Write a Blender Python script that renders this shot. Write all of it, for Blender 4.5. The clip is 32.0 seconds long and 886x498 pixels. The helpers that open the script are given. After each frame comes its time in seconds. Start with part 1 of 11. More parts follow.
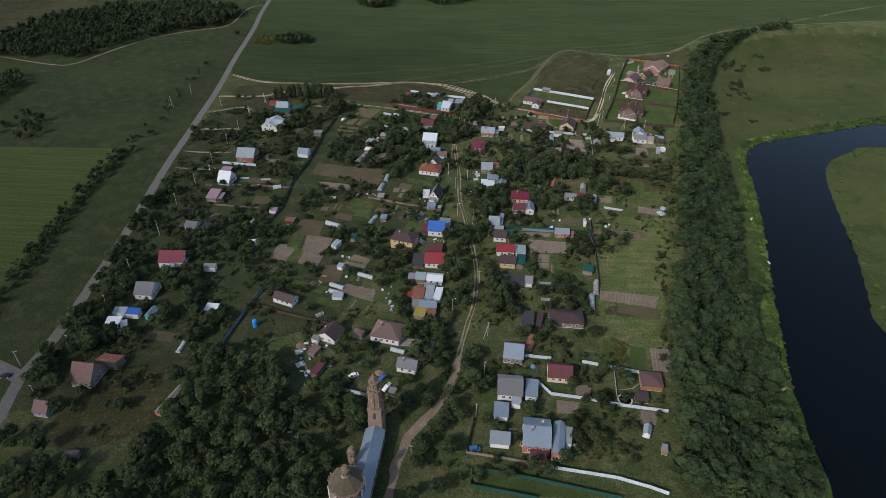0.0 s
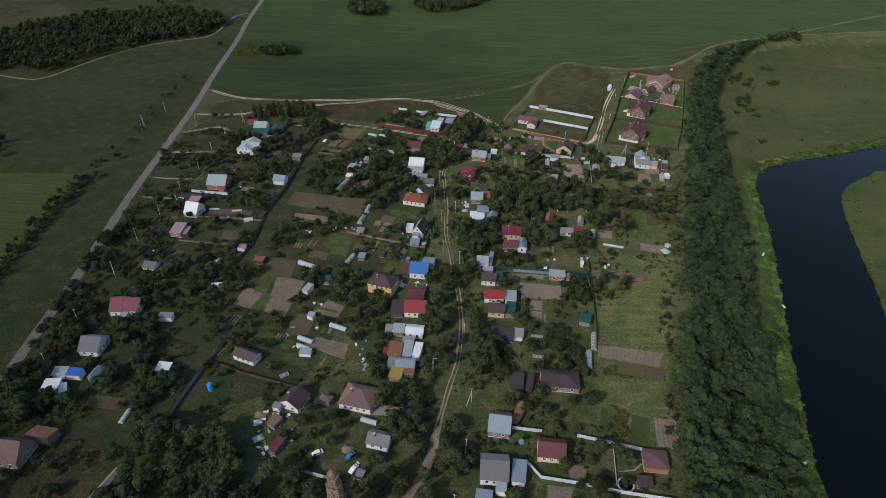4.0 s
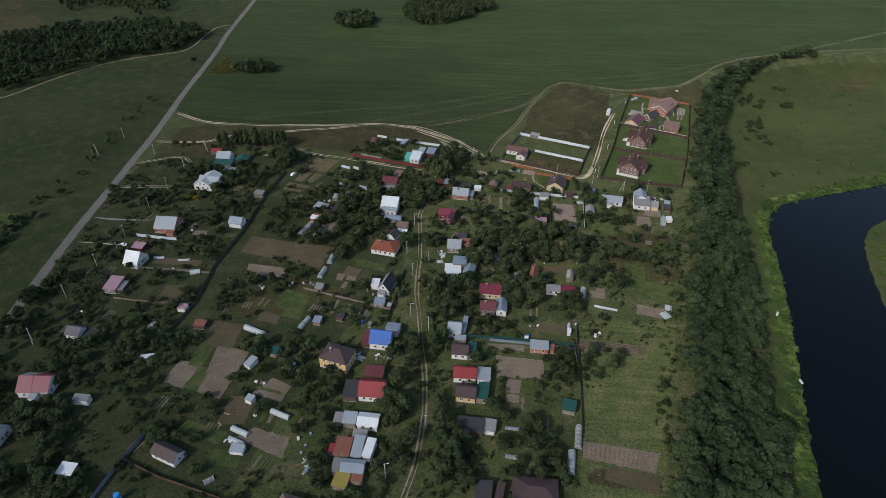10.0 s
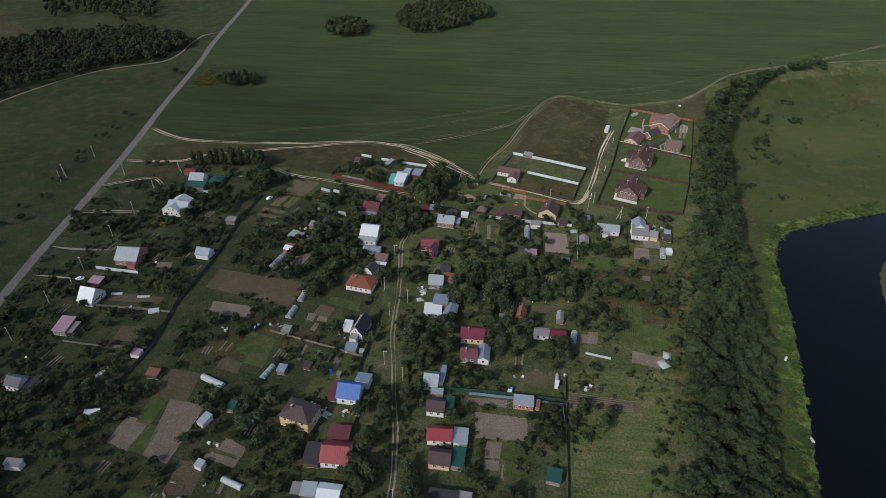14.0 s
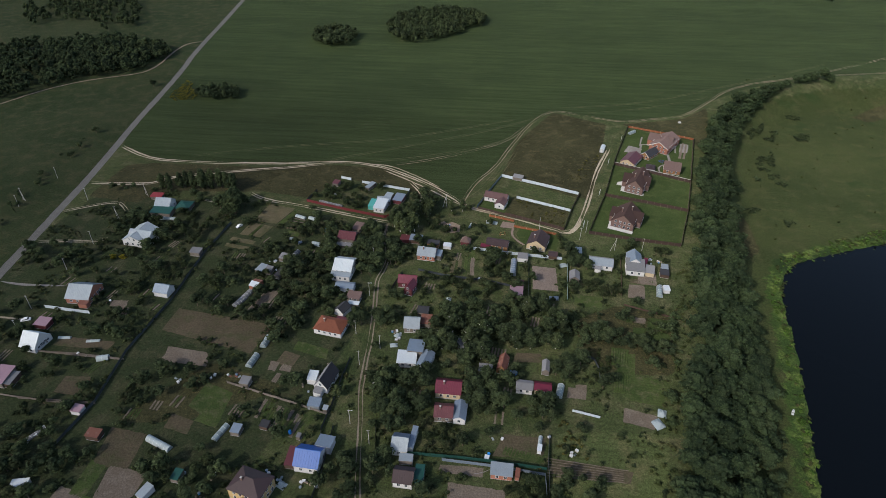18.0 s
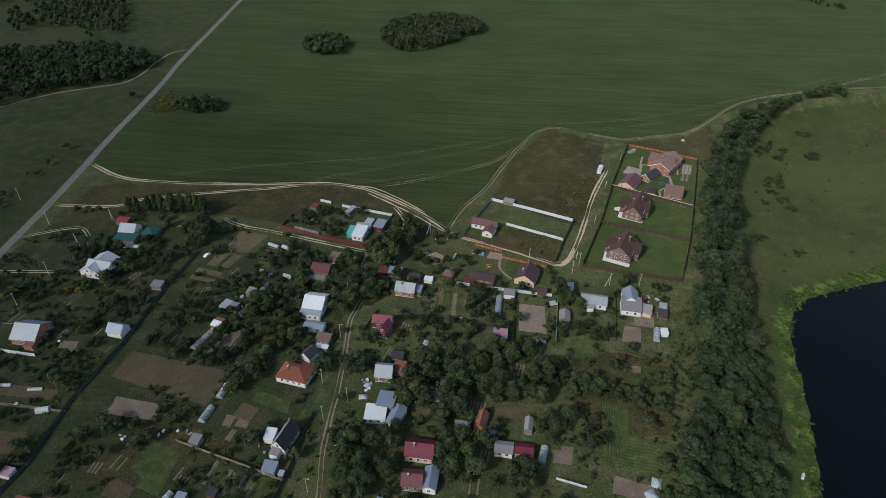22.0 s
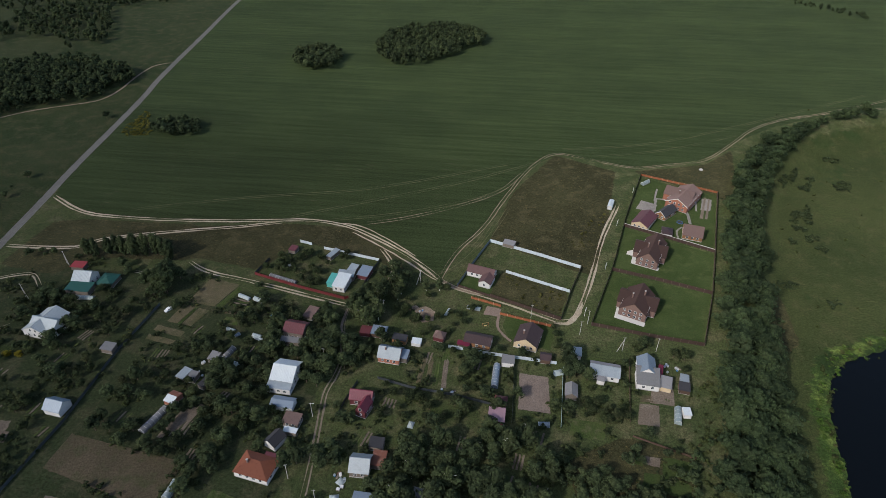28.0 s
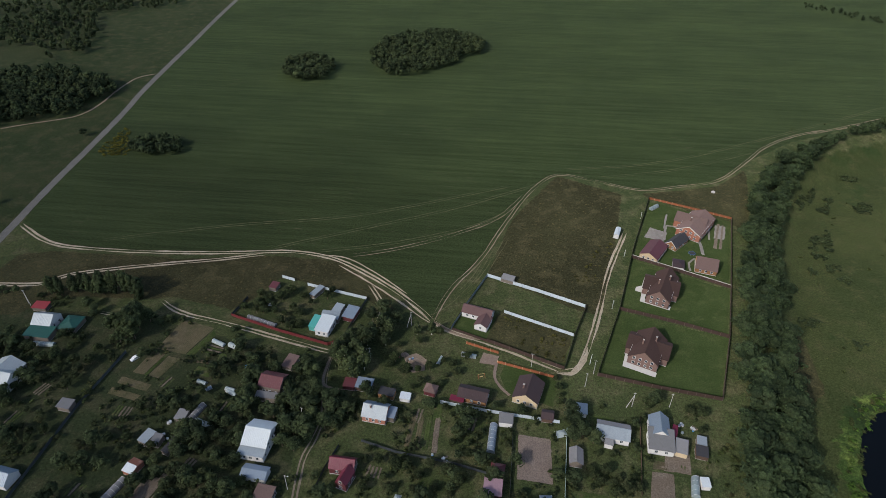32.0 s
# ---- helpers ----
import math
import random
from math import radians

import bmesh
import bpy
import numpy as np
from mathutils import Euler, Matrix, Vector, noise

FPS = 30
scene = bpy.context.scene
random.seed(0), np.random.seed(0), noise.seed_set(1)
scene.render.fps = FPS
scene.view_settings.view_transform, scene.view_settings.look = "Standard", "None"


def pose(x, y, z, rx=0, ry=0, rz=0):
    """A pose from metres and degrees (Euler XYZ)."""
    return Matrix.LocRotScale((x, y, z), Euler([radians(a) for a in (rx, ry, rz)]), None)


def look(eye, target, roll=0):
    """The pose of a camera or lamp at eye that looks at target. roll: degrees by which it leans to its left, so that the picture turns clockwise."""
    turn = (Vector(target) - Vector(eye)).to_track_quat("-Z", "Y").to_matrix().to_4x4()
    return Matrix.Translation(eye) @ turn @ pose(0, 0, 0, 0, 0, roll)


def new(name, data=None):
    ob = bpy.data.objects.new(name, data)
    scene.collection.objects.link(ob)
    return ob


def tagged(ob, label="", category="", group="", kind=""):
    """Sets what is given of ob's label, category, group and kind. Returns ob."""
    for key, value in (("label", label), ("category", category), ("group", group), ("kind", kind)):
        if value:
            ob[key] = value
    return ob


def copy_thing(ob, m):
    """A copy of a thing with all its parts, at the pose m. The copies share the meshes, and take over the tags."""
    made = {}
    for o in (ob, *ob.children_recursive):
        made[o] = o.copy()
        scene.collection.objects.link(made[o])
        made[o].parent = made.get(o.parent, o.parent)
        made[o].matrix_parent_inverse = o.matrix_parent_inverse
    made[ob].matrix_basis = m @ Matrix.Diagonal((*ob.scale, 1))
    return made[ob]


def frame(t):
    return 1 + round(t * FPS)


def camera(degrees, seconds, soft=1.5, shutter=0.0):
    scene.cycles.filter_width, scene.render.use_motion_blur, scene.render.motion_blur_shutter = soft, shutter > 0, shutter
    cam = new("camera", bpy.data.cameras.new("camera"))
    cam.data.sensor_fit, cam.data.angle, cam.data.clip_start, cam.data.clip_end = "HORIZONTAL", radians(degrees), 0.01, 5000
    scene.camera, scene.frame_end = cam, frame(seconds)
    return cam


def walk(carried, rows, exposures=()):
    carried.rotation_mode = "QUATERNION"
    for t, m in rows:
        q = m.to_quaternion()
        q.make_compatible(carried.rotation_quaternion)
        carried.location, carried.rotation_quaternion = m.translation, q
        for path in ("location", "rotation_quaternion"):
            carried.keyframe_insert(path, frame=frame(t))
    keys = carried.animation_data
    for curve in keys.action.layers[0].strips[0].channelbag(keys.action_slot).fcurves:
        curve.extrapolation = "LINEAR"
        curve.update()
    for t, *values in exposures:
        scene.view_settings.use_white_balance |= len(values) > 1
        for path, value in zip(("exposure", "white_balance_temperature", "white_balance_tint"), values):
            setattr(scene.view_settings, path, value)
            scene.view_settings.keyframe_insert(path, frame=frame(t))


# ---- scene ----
cam = camera(72.0, 32.0, 0.6)
ROWS = [
    (0, -0.00, 0.00, 195.00, 3.100, -34.979, -0.568),
    (0.5, 0.74, 5.06, 195.13, 3.138, -34.978, -0.564),
    (1, 1.58, 9.96, 195.22, 3.149, -34.986, -0.562),
    (1.5, 2.49, 14.82, 195.30, 3.140, -34.994, -0.561),
    (2, 3.38, 19.77, 195.42, 3.134, -34.993, -0.560),
    (2.5, 4.26, 24.72, 195.53, 3.148, -34.994, -0.563),
    (3, 5.18, 29.58, 195.64, 3.179, -34.996, -0.574),
    (3.5, 6.16, 34.39, 195.78, 3.214, -34.996, -0.588),
    (5.5, 11.02, 53.90, 196.46, 3.374, -35.030, -0.592),
    (6, 12.20, 58.48, 196.55, 3.427, -35.030, -0.595),
    (6.5, 13.43, 62.90, 196.62, 3.493, -35.026, -0.597),
    (7, 14.78, 67.22, 196.66, 3.555, -35.021, -0.601),
    (7.5, 16.11, 71.53, 196.69, 3.624, -35.009, -0.605),
    (8, 17.46, 75.68, 196.71, 3.688, -34.994, -0.608),
    (8.5, 18.72, 79.79, 196.76, 3.756, -34.980, -0.608),
    (9, 20.02, 83.84, 196.82, 3.820, -34.970, -0.612),
    (9.5, 21.33, 87.80, 196.89, 3.884, -34.968, -0.621),
    (10, 22.57, 91.80, 196.99, 3.946, -34.967, -0.630),
    (10.5, 23.81, 95.82, 197.10, 4.002, -34.968, -0.636),
    (11, 25.03, 99.81, 197.20, 4.069, -34.971, -0.634),
    (11.5, 26.25, 103.80, 197.33, 4.123, -34.968, -0.631),
    (12, 27.53, 107.83, 197.44, 4.168, -34.968, -0.635),
    (12.5, 28.79, 111.87, 197.53, 4.228, -34.970, -0.640),
    (13, 29.97, 115.90, 197.67, 4.299, -34.974, -0.643),
    (13.5, 31.12, 119.93, 197.84, 4.371, -34.978, -0.640),
    (14, 32.35, 124.09, 198.03, 4.421, -34.984, -0.634),
    (14.5, 33.55, 128.22, 198.20, 4.475, -34.995, -0.629),
    (16.5, 38.32, 144.58, 198.93, 4.614, -35.001, -0.653),
    (17, 39.28, 148.67, 199.06, 4.635, -34.994, -0.664),
    (17.5, 40.53, 152.72, 199.17, 4.640, -34.989, -0.680),
    (18, 41.80, 156.75, 199.26, 4.677, -34.979, -0.688),
    (18.5, 43.16, 160.82, 199.31, 4.735, -34.969, -0.693),
    (19, 44.64, 164.85, 199.32, 4.804, -34.964, -0.698),
    (19.5, 46.15, 168.81, 199.30, 4.886, -34.964, -0.697),
    (20, 47.67, 172.84, 199.31, 4.964, -34.961, -0.696),
    (20.5, 49.10, 176.83, 199.33, 5.051, -34.959, -0.695),
    (21, 50.45, 180.78, 199.39, 5.144, -34.957, -0.697),
    (21.5, 51.55, 184.80, 199.44, 5.236, -34.952, -0.697),
    (22, 52.29, 188.84, 199.50, 5.345, -34.947, -0.697),
    (22.5, 52.98, 192.89, 199.54, 5.426, -34.944, -0.701),
    (23, 53.48, 196.88, 199.55, 5.496, -34.949, -0.705),
    (23.5, 53.76, 200.79, 199.55, 5.575, -34.960, -0.710),
    (24, 53.91, 204.73, 199.59, 5.634, -34.962, -0.715),
    (24.5, 54.00, 208.69, 199.66, 5.689, -34.963, -0.725),
    (25, 54.09, 212.61, 199.68, 5.742, -34.973, -0.737),
    (25.5, 54.15, 216.61, 199.75, 5.785, -34.979, -0.743),
    (27.5, 54.33, 232.77, 200.17, 5.876, -35.078, -0.750),
    (28, 54.32, 236.99, 200.32, 5.877, -35.098, -0.719),
    (28.5, 54.34, 241.23, 200.50, 5.878, -35.115, -0.687),
    (29, 54.44, 245.42, 200.67, 5.884, -35.138, -0.660),
    (29.5, 54.60, 249.58, 200.85, 5.882, -35.164, -0.636),
    (30, 54.73, 253.69, 201.03, 5.888, -35.191, -0.613),
    (30.5, 54.86, 257.84, 201.21, 5.891, -35.213, -0.590),
    (31, 55.03, 262.06, 201.37, 5.895, -35.238, -0.567),
    (31.5, 55.22, 266.25, 201.51, 5.917, -35.262, -0.546),
    (32, 55.42, 270.35, 201.67, 5.952, -35.285, -0.527),
]
walk(cam, [(t, pose(x, y, z, 90 + pitch, roll, yaw)) for t, x, y, z, yaw, pitch, roll in ROWS], [(0, 0.21), (32, 0.21)])

# ---------- world, sun, exposure ----------
SUN_AZ, SUN_EL = 232.0, 35.0
world = bpy.data.worlds.new("sky")
scene.world = world
world.use_nodes = True
wn = world.node_tree.nodes
sky = wn.new("ShaderNodeTexSky")
sky.sky_type, sky.sun_disc = 'NISHITA', False
sky.air_density, sky.dust_density = 1.0, 1.6
sky.sun_elevation, sky.sun_rotation = radians(SUN_EL), radians(90 - SUN_AZ)
world.node_tree.links.new(sky.outputs[0], wn["Background"].inputs[0])
wn["Background"].inputs[1].default_value = 0.15
sun = new("sun", bpy.data.lights.new("sun", "SUN"))
sun.data.energy, sun.data.angle, sun.data.color = 1.92, radians(0.55), (1.0, 0.955, 0.915)
sx, sy, sz = (math.cos(radians(SUN_AZ)) * math.cos(radians(SUN_EL)), math.sin(radians(SUN_AZ)) * math.cos(radians(SUN_EL)), math.sin(radians(SUN_EL)))
sun.matrix_world = look((sx * 900, sy * 900 + 400, sz * 900), (0, 400, 0))


# ---------- materials ----------
def node(nt, kind, **inputs):
    n = nt.nodes.new(kind)
    for key, value in inputs.items():
        n.inputs[key.replace("_", " ")].default_value = value
    return n


def mix(nt, fac, a, b, blend="MIX"):
    m = nt.nodes.new("ShaderNodeMix")
    m.data_type, m.blend_type = "RGBA", blend
    for sock, v in ((m.inputs[0], fac), (m.inputs[6], a), (m.inputs[7], b)):
        if isinstance(v, bpy.types.NodeSocket):
            nt.links.new(v, sock)
        else:
            sock.default_value = v if isinstance(v, (int, float)) else (*v, 1)
    return m.outputs[2]


def ramp(nt, fac, lo, hi):
    r = nt.nodes.new("ShaderNodeMapRange")
    nt.links.new(fac, r.inputs[0])
    r.inputs[1].default_value, r.inputs[2].default_value = lo, hi
    r.interpolation_type = "SMOOTHSTEP"
    return r.outputs[0]


def noise_of(nt, coords, scale, detail=4.0, rough=0.55, stretch=None):
    n = node(nt, "ShaderNodeTexNoise", Scale=scale, Detail=detail, Roughness=rough)
    if stretch:
        mp = nt.nodes.new("ShaderNodeMapping")
        mp.inputs["Scale"].default_value = stretch[0]
        mp.inputs["Rotation"].default_value = (0, 0, radians(stretch[1]))
        nt.links.new(coords, mp.inputs[0])
        coords = mp.outputs[0]
    nt.links.new(coords, n.inputs["Vector"])
    return n.outputs[0]


def base_material(name, rough=0.8, metal=0.0, spec=0.3):
    m = bpy.data.materials.new(name)
    m.use_nodes = True
    b = m.node_tree.nodes["Principled BSDF"]
    b.inputs["Roughness"].default_value, b.inputs["Metallic"].default_value = rough, metal
    b.inputs["Specular IOR Level"].default_value = spec * (0.5 if rough > 0.7 else 1.0)
    b.inputs["Diffuse Roughness"].default_value = 1.0 if rough > 0.7 else 0.2
    return m, m.node_tree, b


def world_coords(nt):
    return nt.nodes.new("ShaderNodeNewGeometry").outputs["Position"]


def bump(nt, b, height, strength, distance):
    n = node(nt, "ShaderNodeBump", Strength=strength, Distance=distance)
    nt.links.new(height, n.inputs["Height"])
    nt.links.new(n.outputs[0], b.inputs["Normal"])


def ground_mat(name, dark, mid, light, big=0.012, medium=0.09, fine=0.9, relief=0.5, streak=None):
    """Soil or grass: three colours mixed by noise at three scales, with streaks along a heading where given."""
    m, nt, b = base_material(name, 0.95, 0, 0.1)
    p = world_coords(nt)
    c = mix(nt, ramp(nt, noise_of(nt, p, big, 5), 0.35, 0.65), dark, mid)
    c = mix(nt, ramp(nt, noise_of(nt, p, medium, 6, 0.65), 0.45, 0.75), c, light)
    f = noise_of(nt, p, fine, 5, 0.7)
    c = mix(nt, 0.75, c, mix(nt, ramp(nt, f, 0.3, 0.7), (0.52, 0.52, 0.52), (1.08, 1.08, 1.08)), "MULTIPLY")
    if streak:
        s = noise_of(nt, p, 1.0, 3, 0.6, ((streak[1], streak[2], 1), streak[0]))
        c = mix(nt, streak[3], c, mix(nt, ramp(nt, s, 0.35, 0.65), (0.45, 0.45, 0.45), (1.25, 1.25, 1.15)), "MULTIPLY")
    nt.links.new(c, b.inputs["Base Color"])
    bump(nt, b, f, relief, 0.5)
    return m


def paint_mat(name, colour, rough=0.6, metal=0.0, wear=0.25, scale=0.5, worn=None, vary=0.0):
    """Painted, plastered or metal surface with blotches, fine dirt and some wear."""
    m, nt, b = base_material(name, rough, metal, 0.35)
    p = nt.nodes.new("ShaderNodeTexCoord").outputs["Object"]
    n1, n2 = noise_of(nt, p, scale, 5, 0.6), noise_of(nt, p, scale * 9, 4, 0.6)
    dirty = worn or tuple(v * 0.55 for v in colour)
    c = mix(nt, ramp(nt, n1, 0.5, 0.8), colour, mix(nt, wear, colour, dirty))
    c = mix(nt, 0.35, c, mix(nt, ramp(nt, n2, 0.3, 0.7), (0.6, 0.6, 0.6), (1.05, 1.05, 1.05)), "MULTIPLY")
    if vary:
        r = nt.nodes.new("ShaderNodeObjectInfo").outputs["Random"]
        c = mix(nt, vary, c, mix(nt, r, (0.45, 0.45, 0.45), (1.35, 1.35, 1.35)), "MULTIPLY")
    nt.links.new(c, b.inputs["Base Color"])
    bump(nt, b, n2, 0.15, 0.02)
    return m


def brick_mat(name, c1, c2, mortar, w=0.25, h=0.075):
    m, nt, b = base_material(name, 0.85)
    p = nt.nodes.new("ShaderNodeTexCoord").outputs["Generated"]
    g = nt.nodes.new("ShaderNodeTexCoord").outputs["Object"]
    n1, n2 = noise_of(nt, g, 0.7, 5), noise_of(nt, g, 6, 4, 0.7)
    c = mix(nt, ramp(nt, n2, 0.35, 0.7), c1, c2)
    c = mix(nt, ramp(nt, n1, 0.55, 0.8), c, mortar)
    nt.links.new(c, b.inputs["Base Color"])
    bump(nt, b, n2, 0.3, 0.02)
    return m


def leaf_mat(name, dark, light, tip, vary=0.35):
    m, nt, b = base_material(name, 0.85, 0, 0.08)
    r = nt.nodes.new("ShaderNodeNewGeometry").outputs["Random Per Island"]
    p = world_coords(nt)
    c = mix(nt, ramp(nt, r, -0.35, 1.35), dark, light)
    c = mix(nt, ramp(nt, noise_of(nt, p, 0.16, 3), 0.48, 0.72), c, tip)
    c = mix(nt, 0.7, c, mix(nt, ramp(nt, noise_of(nt, p, 0.07, 2), 0.32, 0.68), (0.6, 0.62, 0.66), (1.2, 1.2, 1.1)), "MULTIPLY")
    c = mix(nt, 0.85, c, mix(nt, ramp(nt, noise_of(nt, p, 1.7, 4, 0.75), 0.33, 0.67), (0.56, 0.56, 0.58), (1.4, 1.38, 1.32)), "MULTIPLY")
    o = nt.nodes.new("ShaderNodeObjectInfo").outputs["Random"]
    c = mix(nt, vary, c, mix(nt, o, (0.5, 0.55, 0.55), (1.4, 1.3, 1.1)), "MULTIPLY")
    nt.links.new(c, b.inputs["Base Color"])
    t = nt.nodes.new("ShaderNodeBsdfTranslucent")
    nt.links.new(c, t.inputs["Color"])
    s = nt.nodes.new("ShaderNodeMixShader")
    s.inputs[0].default_value = 0.36
    nt.links.new(b.outputs[0], s.inputs[1])
    nt.links.new(t.outputs[0], s.inputs[2])
    nt.links.new(s.outputs[0], nt.nodes["Material Output"].inputs["Surface"])
    return m


M = {}
G = ground_mat
M["lawn"] = G("mown_lawn", (0.042, 0.063, 0.020), (0.053, 0.076, 0.025), (0.076, 0.092, 0.035), 0.05, 0.15, 1.5, 0.3)
M["soil"] = G("dug_soil", (0.155, 0.125, 0.096), (0.185, 0.150, 0.118), (0.21, 0.174, 0.138), 0.05, 0.2, 1.6, 0.6)
M["soil_red"] = G("reddish_soil", (0.088, 0.073, 0.046), (0.115, 0.091, 0.060), (0.070, 0.076, 0.035), 0.05, 0.16, 1.2, 0.8)
M["pale_soil"] = G("raked_pale_soil", (0.19, 0.15, 0.125), (0.215, 0.172, 0.146), (0.235, 0.19, 0.162), 0.05, 0.2, 1.6, 0.5)
M["dry_crops"] = G("withered_rows", (0.085, 0.082, 0.04), (0.125, 0.105, 0.062), (0.16, 0.135, 0.085), 0.08, 0.3, 1.6, 0.8)
M["brick_paving"] = G("pinkish_paving", (0.21, 0.155, 0.125), (0.25, 0.19, 0.155), (0.28, 0.215, 0.18), 0.2, 0.6, 3.0, 0.3)
M["crops"] = G("vegetable_rows", (0.045, 0.070, 0.022), (0.070, 0.095, 0.030), (0.12, 0.11, 0.06), 0.08, 0.3, 1.6, 0.8)
M["dirt"] = G("dirt_track", (0.215, 0.160, 0.118), (0.26, 0.198, 0.150), (0.31, 0.25, 0.195), 0.05, 0.2, 1.5, 0.6)
M["track"] = G("pale_track", (0.33, 0.275, 0.20), (0.41, 0.345, 0.26), (0.48, 0.42, 0.33), 0.05, 0.2, 1.5, 0.6)
M["street"] = G("trodden_street", (0.21, 0.172, 0.13), (0.26, 0.215, 0.165), (0.32, 0.27, 0.21), 0.05, 0.2, 1.5, 0.6)
M["worn"] = G("worn_grass", (0.095, 0.098, 0.050), (0.125, 0.118, 0.064), (0.16, 0.145, 0.085), 0.05, 0.2, 1.5, 0.5)
M["asphalt"] = G("old_asphalt", (0.135, 0.128, 0.119), (0.152, 0.145, 0.134), (0.172, 0.164, 0.151), 0.05, 0.25, 2.0, 0.2)
M["paving"] = G("pale_paving", (0.22, 0.20, 0.185), (0.26, 0.24, 0.22), (0.30, 0.28, 0.26), 0.1, 0.5, 3.0, 0.2)
P = paint_mat
M["steel"] = P("galvanised_steel", (0.33, 0.368, 0.385), 0.38, 0.25, 0.4, 0.4, vary=0.2)
M["blue_steel"] = P("blue_grey_steel", (0.20, 0.245, 0.295), 0.4, 0.15, 0.4, 0.4, vary=0.2)
M["white_roof"] = P("white_sheet_roof", (0.56, 0.6, 0.61), 0.45, 0, 0.2, 0.4)
M["slate"] = P("grey_fibre_cement", (0.2, 0.2, 0.205), 0.85, 0, 0.7, 0.5, (0.15, 0.145, 0.13), 0.35)
M["brown_roof"] = P("dark_brown_roof", (0.055, 0.034, 0.034), 0.65, 0, 0.5, 0.5)
M["tile_brown"] = P("brown_roof_tile", (0.060, 0.036, 0.031), 0.85, 0, 0.6, 1.2)
M["pinkbrown"] = P("faded_brown_tile", (0.170, 0.115, 0.102), 0.85, 0, 0.9, 2.2)
M["dull_maroon"] = P("dull_maroon_roof", (0.115, 0.062, 0.058), 0.7, 0, 0.4, 0.4)
M["maroon"] = P("maroon_roof", (0.115, 0.034, 0.038), 0.45, 0, 0.4, 0.4)
M["red_roof"] = P("red_metal_roof", (0.22, 0.026, 0.028), 0.45, 0, 0.35, 0.4)
M["crimson"] = P("crimson_metal_roof", (0.135, 0.016, 0.034), 0.42, 0, 0.35, 0.4)
M["rust"] = P("rusted_red_sheet", (0.2, 0.085, 0.06), 0.75, 0.1, 0.8, 0.5, (0.30, 0.23, 0.19))
M["orange_tile"] = P("orange_clay_tile", (0.21, 0.075, 0.044), 0.8, 0, 0.6, 1.0)
M["blue_roof"] = P("bright_blue_sheet", (0.03, 0.11, 0.36), 0.4, 0, 0.2, 0.4)
M["green_roof"] = P("dark_green_sheet", (0.015, 0.068, 0.053), 0.5, 0, 0.3, 0.4)
M["teal"] = P("turquoise_sheet", (0.08, 0.34, 0.3), 0.5, 0, 0.3, 0.4)
M["pink_roof"] = P("pink_sheet", (0.3, 0.19, 0.22), 0.5, 0, 0.4, 0.4)
M["felt"] = P("black_roofing_felt", (0.045, 0.045, 0.05), 0.85, 0, 0.5, 0.6)
M["yellow_sheet"] = P("mossy_yellow_sheet", (0.25, 0.21, 0.055), 0.8, 0, 0.7, 0.6)
M["white"] = P("white_plaster", (0.56, 0.55, 0.53), 0.8, 0, 0.4, 0.6)
M["trim"] = P("white_trim", (0.66, 0.66, 0.65), 0.6, 0, 0.2, 1.0)
M["cream"] = P("cream_siding", (0.5, 0.4, 0.26), 0.8, 0, 0.3, 0.6)
M["yellow_wall"] = P("yellow_brickwork", (0.5, 0.35, 0.16), 0.85, 0, 0.3, 1.5)
M["wood"] = P("weathered_boards", (0.18, 0.152, 0.125), 0.85, 0, 0.6, 0.8, vary=0.4)
M["log"] = P("brown_log_wall", (0.25, 0.13, 0.06), 0.75, 0, 0.4, 0.8, vary=0.2)
M["dark_wood"] = P("dark_boards", (0.085, 0.055, 0.04), 0.85, 0, 0.5, 0.8, vary=0.4)
M["brick"] = brick_mat("red_brickwork", (0.27, 0.108, 0.070), (0.33, 0.150, 0.102), (0.30, 0.21, 0.17))
M["brown_brick"] = brick_mat("mauve_brown_brickwork", (0.150, 0.095, 0.080), (0.19, 0.125, 0.105), (0.18, 0.13, 0.11))
M["old_brick"] = brick_mat("crumbling_brick", (0.13, 0.092, 0.068), (0.25, 0.185, 0.140), (0.42, 0.37, 0.31))
M["mossy_roof"] = P("mossy_brown_roof", (0.105, 0.085, 0.058), 0.9, 0, 0.8, 0.9, (0.17, 0.15, 0.10))
M["concrete"] = P("grey_concrete", (0.42, 0.41, 0.39), 0.9, 0, 0.4, 0.8)
M["glass"] = P("window_glass", (0.03, 0.04, 0.05), 0.12, 0, 0.1, 0.3)
M["poly"] = P("clouded_polycarbonate", (0.24, 0.29, 0.29), 0.35, 0, 0.4, 1.0, vary=0.4)
M["film"] = P("white_film", (0.34, 0.39, 0.39), 0.5, 0, 0.4, 1.0)
M["red_fence"] = P("maroon_fence_sheet", (0.14, 0.028, 0.03), 0.5, 0, 0.3, 1.0)
M["brown_fence"] = P("brown_fence_sheet", (0.06, 0.038, 0.03), 0.55, 0, 0.3, 1.0)
M["blue_fence"] = P("pale_blue_fence_sheet", (0.50, 0.56, 0.60), 0.5, 0, 0.35, 0.6, vary=0.12)
M["dark_fence"] = P("dark_grey_fence", (0.05, 0.06, 0.065), 0.7, 0, 0.4, 0.6, vary=0.4)
M["green_fence"] = P("green_fence_sheet", (0.02, 0.07, 0.055), 0.5, 0, 0.3, 0.6)
M["orange_fence"] = P("orange_picket", (0.27, 0.098, 0.045), 0.8, 0, 0.3, 0.6, vary=0.2)
M["teal_fence"] = P("pale_green_fence", (0.35, 0.46, 0.43), 0.7, 0, 0.4, 0.6, vary=0.3)
